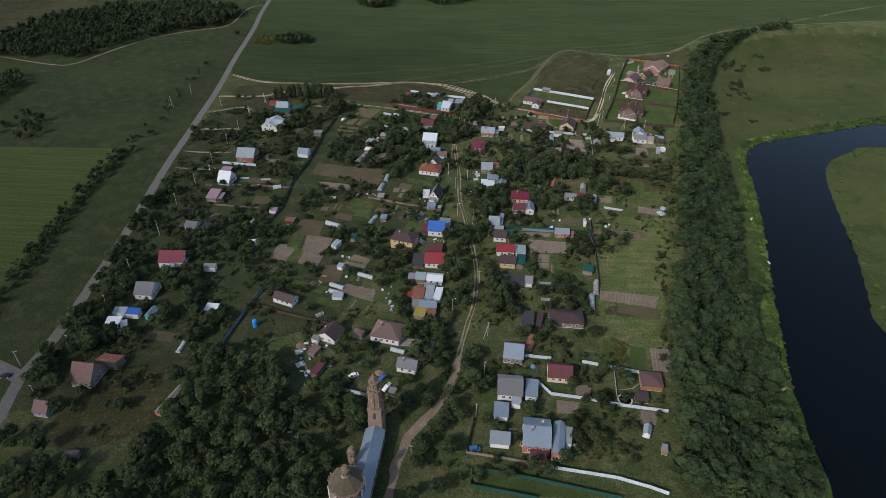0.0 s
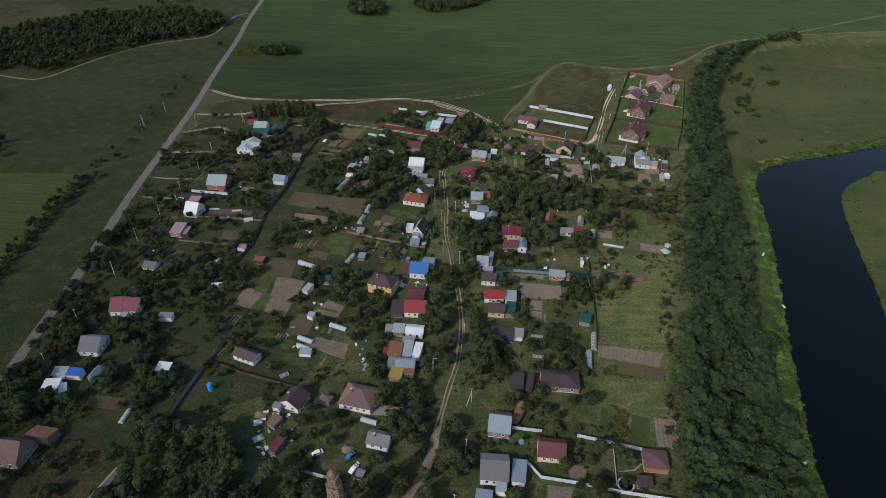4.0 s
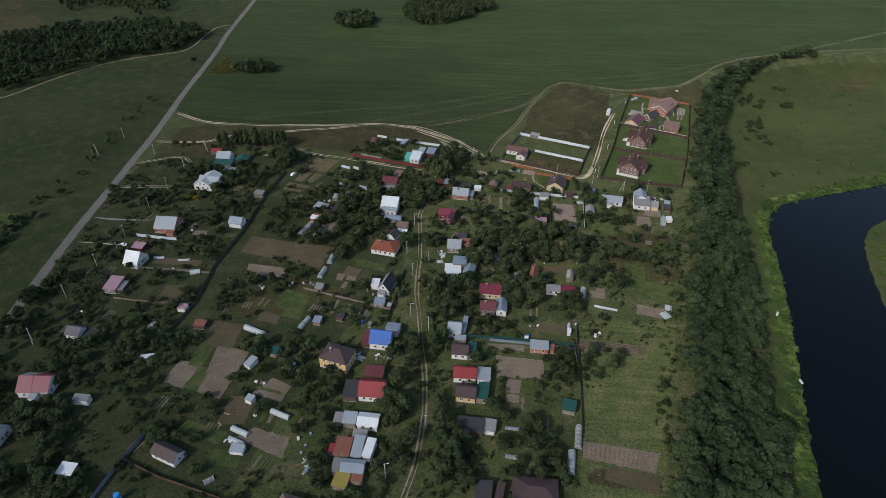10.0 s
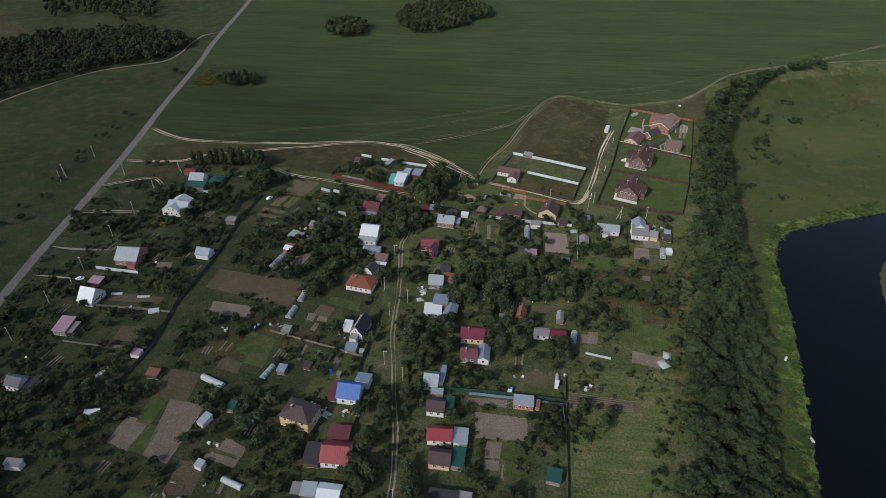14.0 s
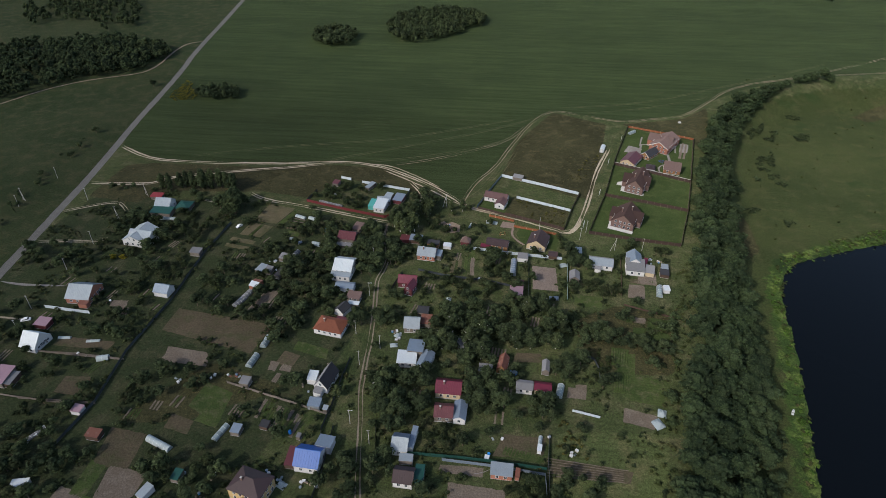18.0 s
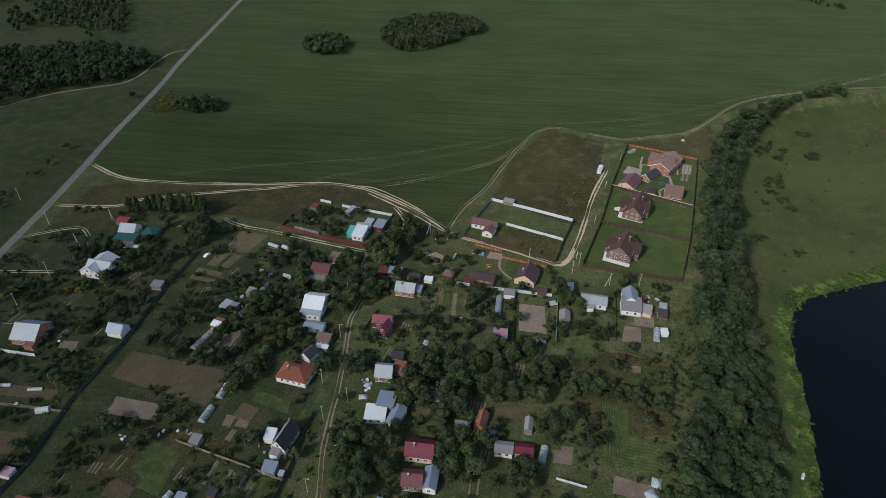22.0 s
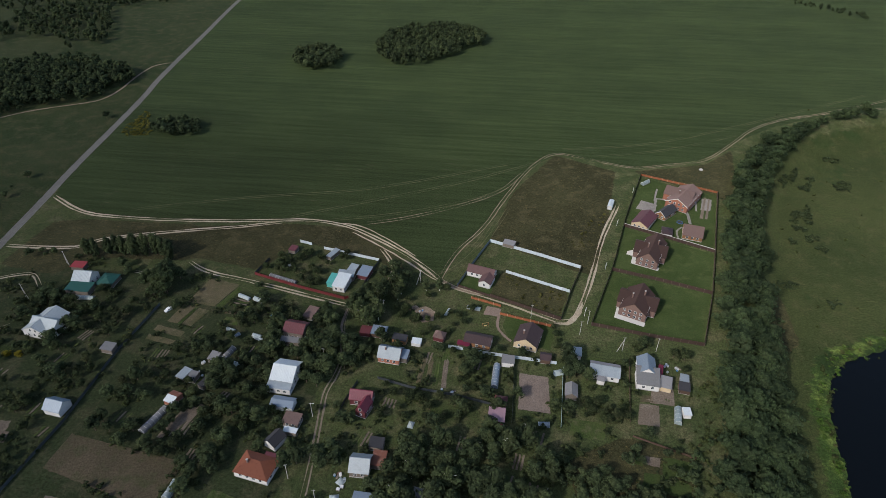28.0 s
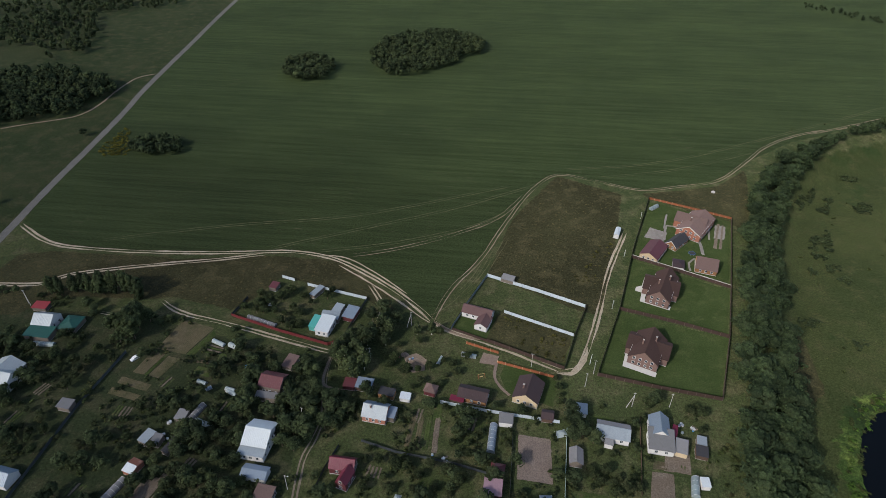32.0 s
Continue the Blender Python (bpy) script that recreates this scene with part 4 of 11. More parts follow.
def fence(pts, h, kind, label, step=3.8, group="garden fences", posts=True, extra=""):
    """A run of panels between posts along a line."""
    keep_line(pts, 0.4)
    x0, y0 = pts[0]
    e = thing("fence", x0, y0, hz(x0, y0), 0, label, "fence", group)
    z0 = hz(x0, y0)
    if kind not in PANELS:
        n = 9 if kind in PICKET else 14
        ring = []
        for i in range(n):
            if kind in PICKET:
                ring += [(i / n, 0, .72), (i / n + .02, 0, .72), (i / n + .02, 0, .97 + .03 * (i % 2)), ((i + 1) / n - .02, 0, .97 + .03 * (i % 2)), ((i + 1) / n - .02, 0, .72)]
            else:
                ring += [(i / n, .03 * (i % 2), 1), ((i + .8) / n, .03 * (i % 2), 1)]
        if kind in PICKET:
            g = Geo().prism([(1, 0, .06), (0, 0, .06)] + ring + [(1, 0, .72)], (0, .03, 0))
        else:
            ring.append((1, 0, 1))
            k = len(ring)
            g = Geo().add(ring + [(x, y, .04) for x, y, z in ring], [(i, i + 1, k + i + 1, k + i) for i in range(k - 1)])
        me = g.done("fence_panel", kind).data
        gp = Geo().box(-.05, -.05, -.25, .05, .05, 1.04)
        pe = gp.done("fence_post", extra or POSTS.get(kind, kind)).data
        PANELS[kind] = (me, pe)
        for o in [o for o in list(scene.collection.objects) if o.data in (me, pe)]:
            bpy.data.objects.remove(o)
    me, pe = PANELS[kind]
    for a, b in zip(pts[:-1], pts[1:]):
        A, B = Vector((*a, hz(*a))), Vector((*b, hz(*b)))
        n = max(1, round((B - A).length / step))
        for i in range(n):
            p, q = A.lerp(B, i / n), A.lerp(B, (i + 1) / n)
            p.z, q.z = hz(p.x, p.y), hz(q.x, q.y)
            v = q - p
            s = Matrix(((v.x, -v.y / max(v.xy.length, .01), 0, p.x - x0), (v.y, v.x / max(v.xy.length, .01), 0, p.y - y0), (v.z, 0, h * (1 + 0.02 * (rnd.random() - .5)), p.z - z0), (0, 0, 0, 1)))
            o = new("fence_panel", me)
            o.parent, o.matrix_basis = e, s
            if posts:
                o = new("fence_post", pe)
                o.parent, o.matrix_basis = e, Matrix.Translation((p.x - x0, p.y - y0, p.z - z0)) @ Matrix.Diagonal((1, 1, h, 1))
    return e


PANELS = {}
POSTS = {"orange_fence": "cream", "blue_fence": "steel", "brown_fence": "wood"}
PICKET = ("orange_fence", "wood", "dark_wood", "teal_fence")


def pole(x, y, h=8.5, strut=None, lamp=False, yaw=0, label="grey concrete power pole with crossarm on the grass"):
    e = thing("power_pole", x, y, hz(x, y), yaw, label, "power pole", "power poles")
    Geo().tube((0, 0, -.3), (0, 0, h), 0.12, 0.09, 8).done("pole", "concrete", e)
    arm = Geo().box(-.6, -.04, h - .45, .6, .04, h - .37).done("crossarm", "concrete", e)
    for k in (-.52, 0.0, .52):
        Geo().tube((k, 0, h - .35), (k, 0, h - .15), .04, .03, 6).done("insulator", "trim", arm)
    if strut is not None:
        a = radians(strut)
        Geo().tube((math.cos(a) * 2.6, math.sin(a) * 2.6, -.3), (0, 0, h * .85), .13, .11, 8).done("strut", "concrete", e)
    if lamp:
        l = Geo().tube((0, 0, h - .2), (1.1, -.2, h + .1), .04, .04, 6).done("lamp_arm", "concrete", e)
        Geo().box(1.0, -.35, h + .02, 1.6, -.1, h + .14).done("lamp_head", "trim", l)
    return e


def greenhouse(x, y, yaw, w, l, h, label="small arched greenhouse with clouded cover beside garden beds", mat="poly"):
    TAKEN.append((x, y, radians(yaw), l, w))
    e = thing("greenhouse", x, y, hz(x, y), yaw, label, "greenhouse", "greenhouses")
    n = 8
    arc = [(-w / 2 * math.cos(math.pi * i / n), h * math.sin(math.pi * i / n) ** 0.8 + 0.02) for i in range(n + 1)]
    k = max(2, round(l / 2))
    for j in range(k):
        g = Geo()
        a, b = -l / 2 + l * j / k, -l / 2 + l * (j + 1) / k
        for i in range(n):
            (y0, z0), (y1, z1) = arc[i], arc[i + 1]
            g.add([(a, y0, z0), (b, y0, z0), (b, y1, z1), (a, y1, z1)], [(0, 1, 2, 3)])
        g.done("cover_sheet", mat, e)
    for j in range(k + 1):
        a, g = -l / 2 + l * j / k, Geo()
        for yy, zz in arc:
            r = Vector((yy, zz)).normalized() * .045
            g.v += [Vector((a - .045, yy, zz)), Vector((a, yy + r.x, zz + r.y)), Vector((a + .045, yy, zz)), Vector((a, yy - r.x, zz - r.y))]
        g.f = [(4 * i + q, 4 * i + (q + 1) % 4, 4 * i + 4 + (q + 1) % 4, 4 * i + 4 + q) for i in range(n) for q in range(4)]
        g.f += [(0, 1, 2, 3), (4 * n + 3, 4 * n + 2, 4 * n + 1, 4 * n)]
        g.done("hoop", "trim", e)
    for s in (-1, 1):
        ring = [(s * l / 2, yy, zz) for yy, zz in arc]
        Geo().prism(ring, (-s * .03, 0, 0)).done("end_wall", mat, e)
    Geo().box(-l / 2 - .05, -w / 2 - .06, -.1, l / 2 + .05, -w / 2, .15).box(-l / 2 - .05, w / 2, -.1, l / 2 + .05, w / 2 + .06, .15).done("base_board", "wood", e)
    return e


def car(x, y, yaw, paint, label):
    e = thing("car", x, y, hz(x, y), yaw, label, "car", "parked cars")
    prof = [(-2.15, .35), (-2.15, .85), (-1.85, .95), (-1.2, 1.0), (-.75, 1.45), (.85, 1.47), (1.45, 1.02), (2.05, .88), (2.15, .6), (2.15, .35)]
    Geo().prism([(px, -.85, pz) for px, pz in prof], (0, 1.7, 0)).done("body", paint, e)
    Geo().prism([(-1.12, -.87, 1.03), (1.32, -.87, 1.03), (.8, -.87, 1.38), (-.72, -.87, 1.38)], (0, 1.74, 0)).done("side_glass", "glass", e)
    Geo().add([(.9, -.72, 1.45), (.9, .72, 1.45), (1.44, .74, 1.05), (1.44, -.74, 1.05)], [(0, 3, 2, 1)]).done("windscreen", "glass", e)
    for wx in (-1.35, 1.35):
        for wy in (-.8, .8):
            t = Geo().tube((wx, wy - .1, .32), (wx, wy + .1, .32), .33, .33, 14).done("wheel", "rubber", e)
            Geo().tube((wx, wy - .115, .32), (wx, wy + .115, .32), .18, .18, 10).done("rim", "trim", t)
    return e


def church(x, y, yaw, width, tall, block, lantern):
    """A half-ruined brick church: bell tower, blue-roofed nave, and the octagonal main block with its ruined lanterns."""
    e = thing("church", x, y, 0, yaw, "half-ruined brown brick church with bell tower and blue roof", "church")
    TAKEN.append((x, y - 20, radians(yaw), width + 8, 60))
    W, ln = width / 2, 34.0
    rng = random.Random(5)

    def rubble(cx, cy, z, r, n, parent, lift=0.35):
        # broken brickwork left standing round a ledge
        for k in range(n):
            a = 2 * math.pi * (k + rng.random() * .6) / n
            s, q = rng.uniform(.16, .38), r * rng.uniform(.82, 1.04)
            m = Matrix.Translation((cx + q * math.cos(a), cy + q * math.sin(a), z)) @ Matrix.Rotation(a, 4, 'Z')
            Geo().box(-s * .7, -s, -.3, s * .7, s, rng.uniform(.08, 1) * lift, m).done("broken_brick", "old_brick", parent)

    def arches(cx, cy, r, z0, z1, n, half, parent, turn=0.5):
        for k in range(n):
            a = 2 * math.pi * (k + turn) / n
            m = Matrix.Translation((cx + math.cos(a) * r, cy + math.sin(a) * r, 0)) @ Matrix.Rotation(a, 4, 'Z')
            ring = [(.03, -half, z0), (.03, half, z0), (.03, half, z1 - half), (.03, half * .6, z1 - half * .3), (.03, 0, z1), (.03, -half * .6, z1 - half * .3), (.03, -half, z1 - half)]
            # a solid dark panel on the brick paints the shade inside the arch
            Geo().prism([m @ Vector(q) for q in ring], m.to_3x3() @ Vector((-.12, 0, 0))).done("arch_opening", "felt", parent)

    def octagon(cx, cy, z0, z1, r0, r1, n=8):
        g = Geo()
        for z, r in ((z0, r0), (z1, r1)):
            g.v += [Vector((cx + r * math.cos(2 * math.pi * (i + .5) / n + math.pi / n), cy + r * math.sin(2 * math.pi * (i + .5) / n + math.pi / n), z)) for i in range(n)]
        g.f = [(i, (i + 1) % n, n + (i + 1) % n, n + i) for i in range(n)] + [tuple(range(n - 1, -1, -1)), tuple(range(n, 2 * n))]
        return g

    Geo().prism([(-W + .4, -ln, -.3), (W - .4, -ln, -.3), (W - .4, -ln, 5.4), (-W + .4, -ln, 5.4)], (0, ln, 0)).done("nave_wall", "old_brick", e)
    for s in (1, -1):
        ring = [(s * W, -ln - .2, 5.3), (s * W, .1, 5.3), (0, .1, 8.2), (0, -ln - .2, 8.2)]
        Geo().prism(ring if s > 0 else ring[::-1], (0, 0, -.12)).done("roof_slope", "blue_steel", e)
        for k in range(22):
            yy = -ln + .6 + 1.5 * k
            a, b = Vector((s * W, yy, 5.33)), Vector((0, yy, 8.23))
            Geo().prism([a, a + Vector((0, .06, 0)), b + Vector((0, .06, 0)), b], (0, 0, .05)).done("seam", "blue_steel", e)
        for k in range(8):
            Geo().box(s * (W - .42), -ln + 2 + 4 * k, 1.6, s * (W - .36), -ln + 3.3 + 4 * k, 4.0).done("window", "glass", e)
    # bell tower: a square stage, an eight-sided bell stage, a smaller one and a stump of the spire
    h, ty = tall, 2.6
    low = Geo().box(-2.55, ty - 2.55, -.3, 2.55, ty + 2.55, .50 * h).done("tower_stage", "old_brick", e)
    for z in (.30, .485):
        Geo().box(-2.8, ty - 2.8, z * h, 2.8, ty + 2.8, z * h + .35).done("cornice", "old_brick", low)
    for a in (0, 1, 2, 3):
        m = Matrix.Translation((0, ty, 0)) @ Matrix.Rotation(a * math.pi / 2, 4, 'Z')
        for q in (-2.3, 2.3):
            Geo().box(q - .35, -2.68, 0, q + .35, -2.5, .30 * h, m).done("pilaster", "old_brick", low)
    arches(0, ty, 2.55, .34 * h, .44 * h, 4, .55, low, 0)
    rubble(0, ty, .50 * h + .2, 2.7, 18, low, .7)
    mid = octagon(0, ty, .50 * h, .76 * h, 2.55, 2.45).done("bell_stage", "old_brick", e)
    for z in (.56, .68, .745):
        octagon(0, ty, z * h, z * h + .3, 2.78, 2.78).done("cornice", "old_brick", mid)
    for k in range(8):
        a = 2 * math.pi * (k + .5) / 8 + math.pi / 8
        Geo().tube((2.45 * math.cos(a), ty + 2.45 * math.sin(a), .5 * h), (2.4 * math.cos(a), ty + 2.4 * math.sin(a), .74 * h), .3, .28, 6).done("column", "old_brick", mid)
    arches(0, ty, 2.32, .58 * h, .67 * h, 8, .5, mid, 0)
    rubble(0, ty, .76 * h + .1, 2.5, 16, mid, .9)
    top = octagon(0, ty, .76 * h, .88 * h, 1.9, 1.75).done("lantern_stage", "old_brick", e)
    arches(0, ty, 1.72, .79 * h, .86 * h, 8, .36, top, 0)
    octagon(0, ty, .87 * h, .885 * h, 2.05, 2.05).done("cornice", "old_brick", top)
    rubble(0, ty, .885 * h, 1.8, 12, top, .7)
    s = octagon(0, ty, .885 * h, .97 * h, 1.45, .5).done("spire_stump", "old_brick", e)
    rubble(0, ty, .93 * h, .95, 7, s, .5)
    octagon(0, ty, .97 * h, h, .4, .12).done("spire_tip", "rust", s)
    # main block: eight-sided drum with a mossy conical roof
    bx, by = block
    o = octagon(bx, by, -.3, 11.0, 6.2, 6.2).done("main_block", "old_brick", e)
    octagon(bx, by, 10.6, 11.1, 6.6, 6.6).done("main_cornice", "old_brick", o)
    rubble(bx, by, 11.1, 6.2, 26, o, .6)
    for k in range(8):
        a = 2 * math.pi * k / 8
        m = Matrix.Translation((bx + math.cos(a) * 5.74, by + math.sin(a) * 5.74, 8.2)) @ Matrix.Rotation(a, 4, 'Z')
        w = Geo().box(-.1, -1.0, -1.6, .10, 1.0, 1.6, m).done("window_surround", "stone", o)
        # dark panel painting the shade within the window
        Geo().box(0, -.6, -1.2, .14, .6, 1.2, m).done("window_opening", "felt", w)
        a += math.pi / 8
        Geo().tube((bx + 6.15 * math.cos(a), by + 6.15 * math.sin(a), 0), (bx + 6.15 * math.cos(a), by + 6.15 * math.sin(a), 10.6), .4, .4, 6).done("column", "stone", o)
    Geo().box(-6.0, -54.0, -.3, 8.5, -37.0, 14.0).done("east_block", "old_brick", e)
    octagon(bx, by, 11.1, 14.6, 6.0, 1.9).done("conical_roof", "mossy_roof", e)
    for (lx, ly), lz, sc in ((block, 14.4, 1.15), (lantern, 8.6, 1.2)):
        l = octagon(lx, ly, lz - 2, lz + 3.0 * sc, 1.3 * sc, 1.15 * sc).done("lantern", "old_brick", e)
        octagon(lx, ly, lz + .4, lz + .7, 1.5 * sc, 1.5 * sc).done("lantern_cornice", "old_brick", l)
        octagon(lx, ly, lz + 2.7 * sc, lz + 3 * sc, 1.45 * sc, 1.45 * sc).done("lantern_cornice", "old_brick", l)
        octagon(lx, ly, lz + 3 * sc, lz + 4.4 * sc, 1.1 * sc, .75 * sc).done("lantern_cap", "old_brick", l)
        arches(lx, ly, 1.12 * sc, lz + .9 * sc, lz + 2.4 * sc, 8, .28 * sc, l, 0)
        rubble(lx, ly, lz + 3 * sc, 1.25 * sc, 9, l, .6)
    return e


def barrel(x, y, r, h):
    TAKEN.append((x, y - r, 0, 4 * r, 5 * r))
    e = thing("water_tank", x, y, hz(x, y), 0, "tall bright blue plastic water tank on grass", "water tank")
    g = Geo()
    for z0, z1, a, b in ((0, .2, .97, 1.0), (.2, h - .3, 1, 1), (h - .3, h, 1, .8)):
        g.tube((0, 0, z0), (0, 0, z1), r * a * .75, r * b * .75, 18)
    g.done("tank", "barrel", e)
    for k in range(4):
        Geo().tube((0, 0, .6 + k * h / 4.6), (0, 0, .72 + k * h / 4.6), r * .78, r * .78, 18).done("rib", "barrel", e)
    Geo().tube((0, 0, h), (0, 0, h + .15), r * .25, r * .25, 12).done("lid", "barrel", e)
    return e


def pool(x, y, r):
    e = thing("paddling_pool", x, y, hz(x, y), 0, "round light blue paddling pool on the grass", "paddling pool")
    Geo().tube((0, 0, 0), (0, 0, .55), r, r * .98, 20).done("rim_wall", "barrel", e)
    Geo().tube((0, 0, .5), (0, 0, .57), r * .9, r * .9, 20).done("pool_cover", "poly", e)
    return e


def clutter(places):
    """Small yard things: stacked boards, crates, sheets and tubs."""
    for x, y in places:
        k, a = rnd.randrange(4), rnd.uniform(0, 360)
        z = hz(x, y)
        if k == 0:
            e = thing("board_stack", x, y, z, a, "small stack of weathered boards in a yard", "boards", "yard clutter")
            for i in range(3):
                Geo().box(-1.3 + .1 * i, -.35 + .05 * i, .16 * i, 1.2, .35, .16 * i + .13).done("board", ("wood", "cream")[i % 2], e)
        elif k == 1:
            e = thing("crate", x, y, z, a, "pale box standing in a garden yard", "crate", "yard clutter")
            Geo().box(-.6, -.45, 0, .6, .45, .75).done("crate_body", ("white", "junk", "wood")[rnd.randrange(3)], e)
            Geo().box(-.65, -.5, .75, .65, .5, .83).done("crate_lid", "trim", e)
        elif k == 2:
            e = thing("metal_sheet", x, y, z, a, "loose metal sheet lying on the ground", "metal sheet", "yard clutter")
            Geo().prism([(-.8, -.4, .2), (.8, -.4, .05), (.8, .4, .07), (-.8, .4, .22)], (0, 0, -.04)).done("sheet", ("steel", "white_roof", "rust")[rnd.randrange(3)], e)
        else:
            e = thing("tub", x, y, z, a, "small round garden water tub", "tub", "yard clutter")
            Geo().tube((0, 0, 0), (0, 0, .7), .42, .5, 12).done("tub_body", ("barrel", "steel", "white")[rnd.randrange(3)], e)
            Geo().tube((0, 0, .68), (0, 0, .74), .53, .53, 12).done("tub_rim", "steel", e)


def graves(places):
    for i, (x, y) in enumerate(places):
        e = thing("gravestone", x, y, hz(x, y), 70 + 14 * (i % 3), "pale gravestone in the churchyard grass", "gravestone", "churchyard graves")
        Geo().box(-.4, -.1, 0, .4, .1, 1.1).done("stone", "trim", e)
        Geo().box(-.5, -.3, 0, .5, 1.5, .2).done("slab", "concrete", e)
        if i % 3 == 0:
            r = thing("grave_railing", x, y, hz(x, y), 70 + 14 * (i % 3), "low white metal railing round a grave", "railing", "churchyard graves")
            for x0, y0, x1, y1 in ((-1.4, -1, 1.4, -.94), (-1.4, 2.2, 1.4, 2.26), (-1.4, -.94, -1.34, 2.2), (1.34, -.94, 1.4, 2.2)):
                Geo().box(x0, y0, .62, x1, y1, .74).box(x0, y0, .25, x1, y1, .33).done("rail", "trim", r)
            for px in (-1.37, 1.37):
                for py in (-.97, 2.23):
                    Geo().box(px - .06, py - .06, -.1, px + .06, py + .06, .85).done("post", "trim", r)


def slab(ring, z, material, label, name="terrace", category="terrace"):
    """A low paved block."""
    cx, cy = sum(p[0] for p in ring) / len(ring), sum(p[1] for p in ring) / len(ring)
    o = Geo().prism([(x - cx, y - cy, z) for x, y in ring], (0, 0, -z - .2)).done(name, material)
    o.location = (cx, cy, hz(cx, cy))
    return tagged(o, label, category)


def pipe_frame(x, y, yaw, w=4.0):
    e = thing("gas_pipe_frame", x, y, hz(x, y), yaw, "pale gas pipe frame beside the drive", "pipe frame", "gas pipe frames")
    for k in (-w / 2, w / 2):
        Geo().tube((k, 0, -.2), (k, 0, 2.6), .09, .09, 6).done("upright", "trim", e)
    Geo().tube((-w / 2, 0, 2.6), (w / 2, 0, 2.6), .09, .09, 6).done("crossbar", "trim", e)
    return e


def tarp(x, y, yaw, w, d, label="crumpled pale plastic sheet over a heap"):
    e = thing("tarpaulin", x, y, hz(x, y), yaw, label, "tarpaulin", "tarpaulins")
    n = 7
    v = [((i / (n - 1) - .5) * w, (j / (n - 1) - .5) * d, 0.03 + (1.1 + .5 * noise.noise((x + i, y + j, 2))) * max(0, 1 - (2 * i / (n - 1) - 1) ** 2) * max(0, 1 - (2 * j / (n - 1) - 1) ** 2)) for j in range(n) for i in range(n)]
    obj("sheet", v, [(j * n + i, j * n + i + 1, (j + 1) * n + i + 1, (j + 1) * n + i) for j in range(n - 1) for i in range(n - 1)], "film", e)
    return e


def boat(x, y, yaw):
    e = thing("rowing_boat", x, y, WATER, yaw, "small pale rowing boat by the river bank", "boat", "boats")
    ring = [(-1.9, -.5), (1.0, -.6), (2.1, 0), (1.0, .6), (-1.9, .5)]
    Geo().prism([(a, b, .45) for a, b in ring], (0, 0, -.6)).done("hull", "trim", e)
    Geo().box(-.6, -.5, .45, -.3, .5, .5).box(.6, -.45, .45, .9, .45, .5).done("thwart", "wood", e)
    return e


def rock(x, y, r):
    rng = random.Random(int(x * 3 + y))
    g = Geo()
    n = 7
    for k, (zz, q) in enumerate(((0, 1.0), (.5, .95), (.85, .55))):
        g.v += [Vector((math.cos(6.283 * i / n) * r * q * rng.uniform(.75, 1.15), math.sin(6.283 * i / n) * r * q * rng.uniform(.75, 1.15), zz * r * .8 - .1)) for i in range(n)]
    g.f = [(k * n + i, k * n + (i + 1) % n, (k + 1) * n + (i + 1) % n, (k + 1) * n + i) for k in range(2) for i in range(n)] + [tuple(range(2 * n, 3 * n))]
    o = g.done("boulder", "concrete")
    o.location = (x, y, hz(x, y))
    return tagged(o, "pale boulder lying on the grass", "boulder", "boulders")


def heap(x, y, r, h):
    n, rng = 14, random.Random(int(x + y))
    g = Geo()
    for q, z in ((1.0, -.05), (.72, .42), (.42, .8), (.15, 1.0)):
        g.v += [Vector((math.cos(6.283 * i / n) * r * q * rng.uniform(.82, 1.15), math.sin(6.283 * i / n) * r * q * .8 * rng.uniform(.82, 1.15), h * z * rng.uniform(.85, 1.1) if z > 0 else z)) for i in range(n)]
    g.f = [(k * n + i, k * n + (i + 1) % n, (k + 1) * n + (i + 1) % n, (k + 1) * n + i) for k in range(3) for i in range(n)] + [tuple(range(3 * n, 4 * n))]
    o = g.done("sand_heap", "dirt")
    o.location = (x, y, hz(x, y))
    return tagged(o, "loose heap of pale brown sand on grass", "sand heap", "sand heaps")


def pond(x, y, r):
    e = thing("garden_pond", x, y, hz(x, y), 0, "small round dark pond with pale stone edge", "pond")
    Geo().tube((0, 0, 0), (0, 0, .08), r, r, 24).done("pond_water", "water", e)
    for k in range(22):
        a = 2 * math.pi * k / 22
        m = Matrix.Translation((math.cos(a) * (r + .2), math.sin(a) * (r + .2), 0)) @ Matrix.Rotation(a, 4, 'Z')
        Geo().box(-.28, -.34, -.05, .28, .34, .22 + .06 * (k % 3), m).done("edge_stone", "concrete", e)
    return e


def play_frame(x, y, yaw):
    e = thing("swing_frame", x, y, hz(x, y), yaw, "orange and yellow garden swing frame on lawn", "swing")
    for sx in (-1.5, 1.5):
        for sy in (-.9, .9):
            Geo().tube((sx, sy, -.1), (sx * .95, 0, 2.2), .07, .06, 6).done("leg", "orange_fence", e)
    Geo().tube((-1.6, 0, 2.2), (1.6, 0, 2.2), .07, .07, 6).done("crossbar", "yellow_wall", e)
    Geo().box(-.7, -.3, .5, .7, .3, .6).done("seat", "yellow_wall", e)
    return e



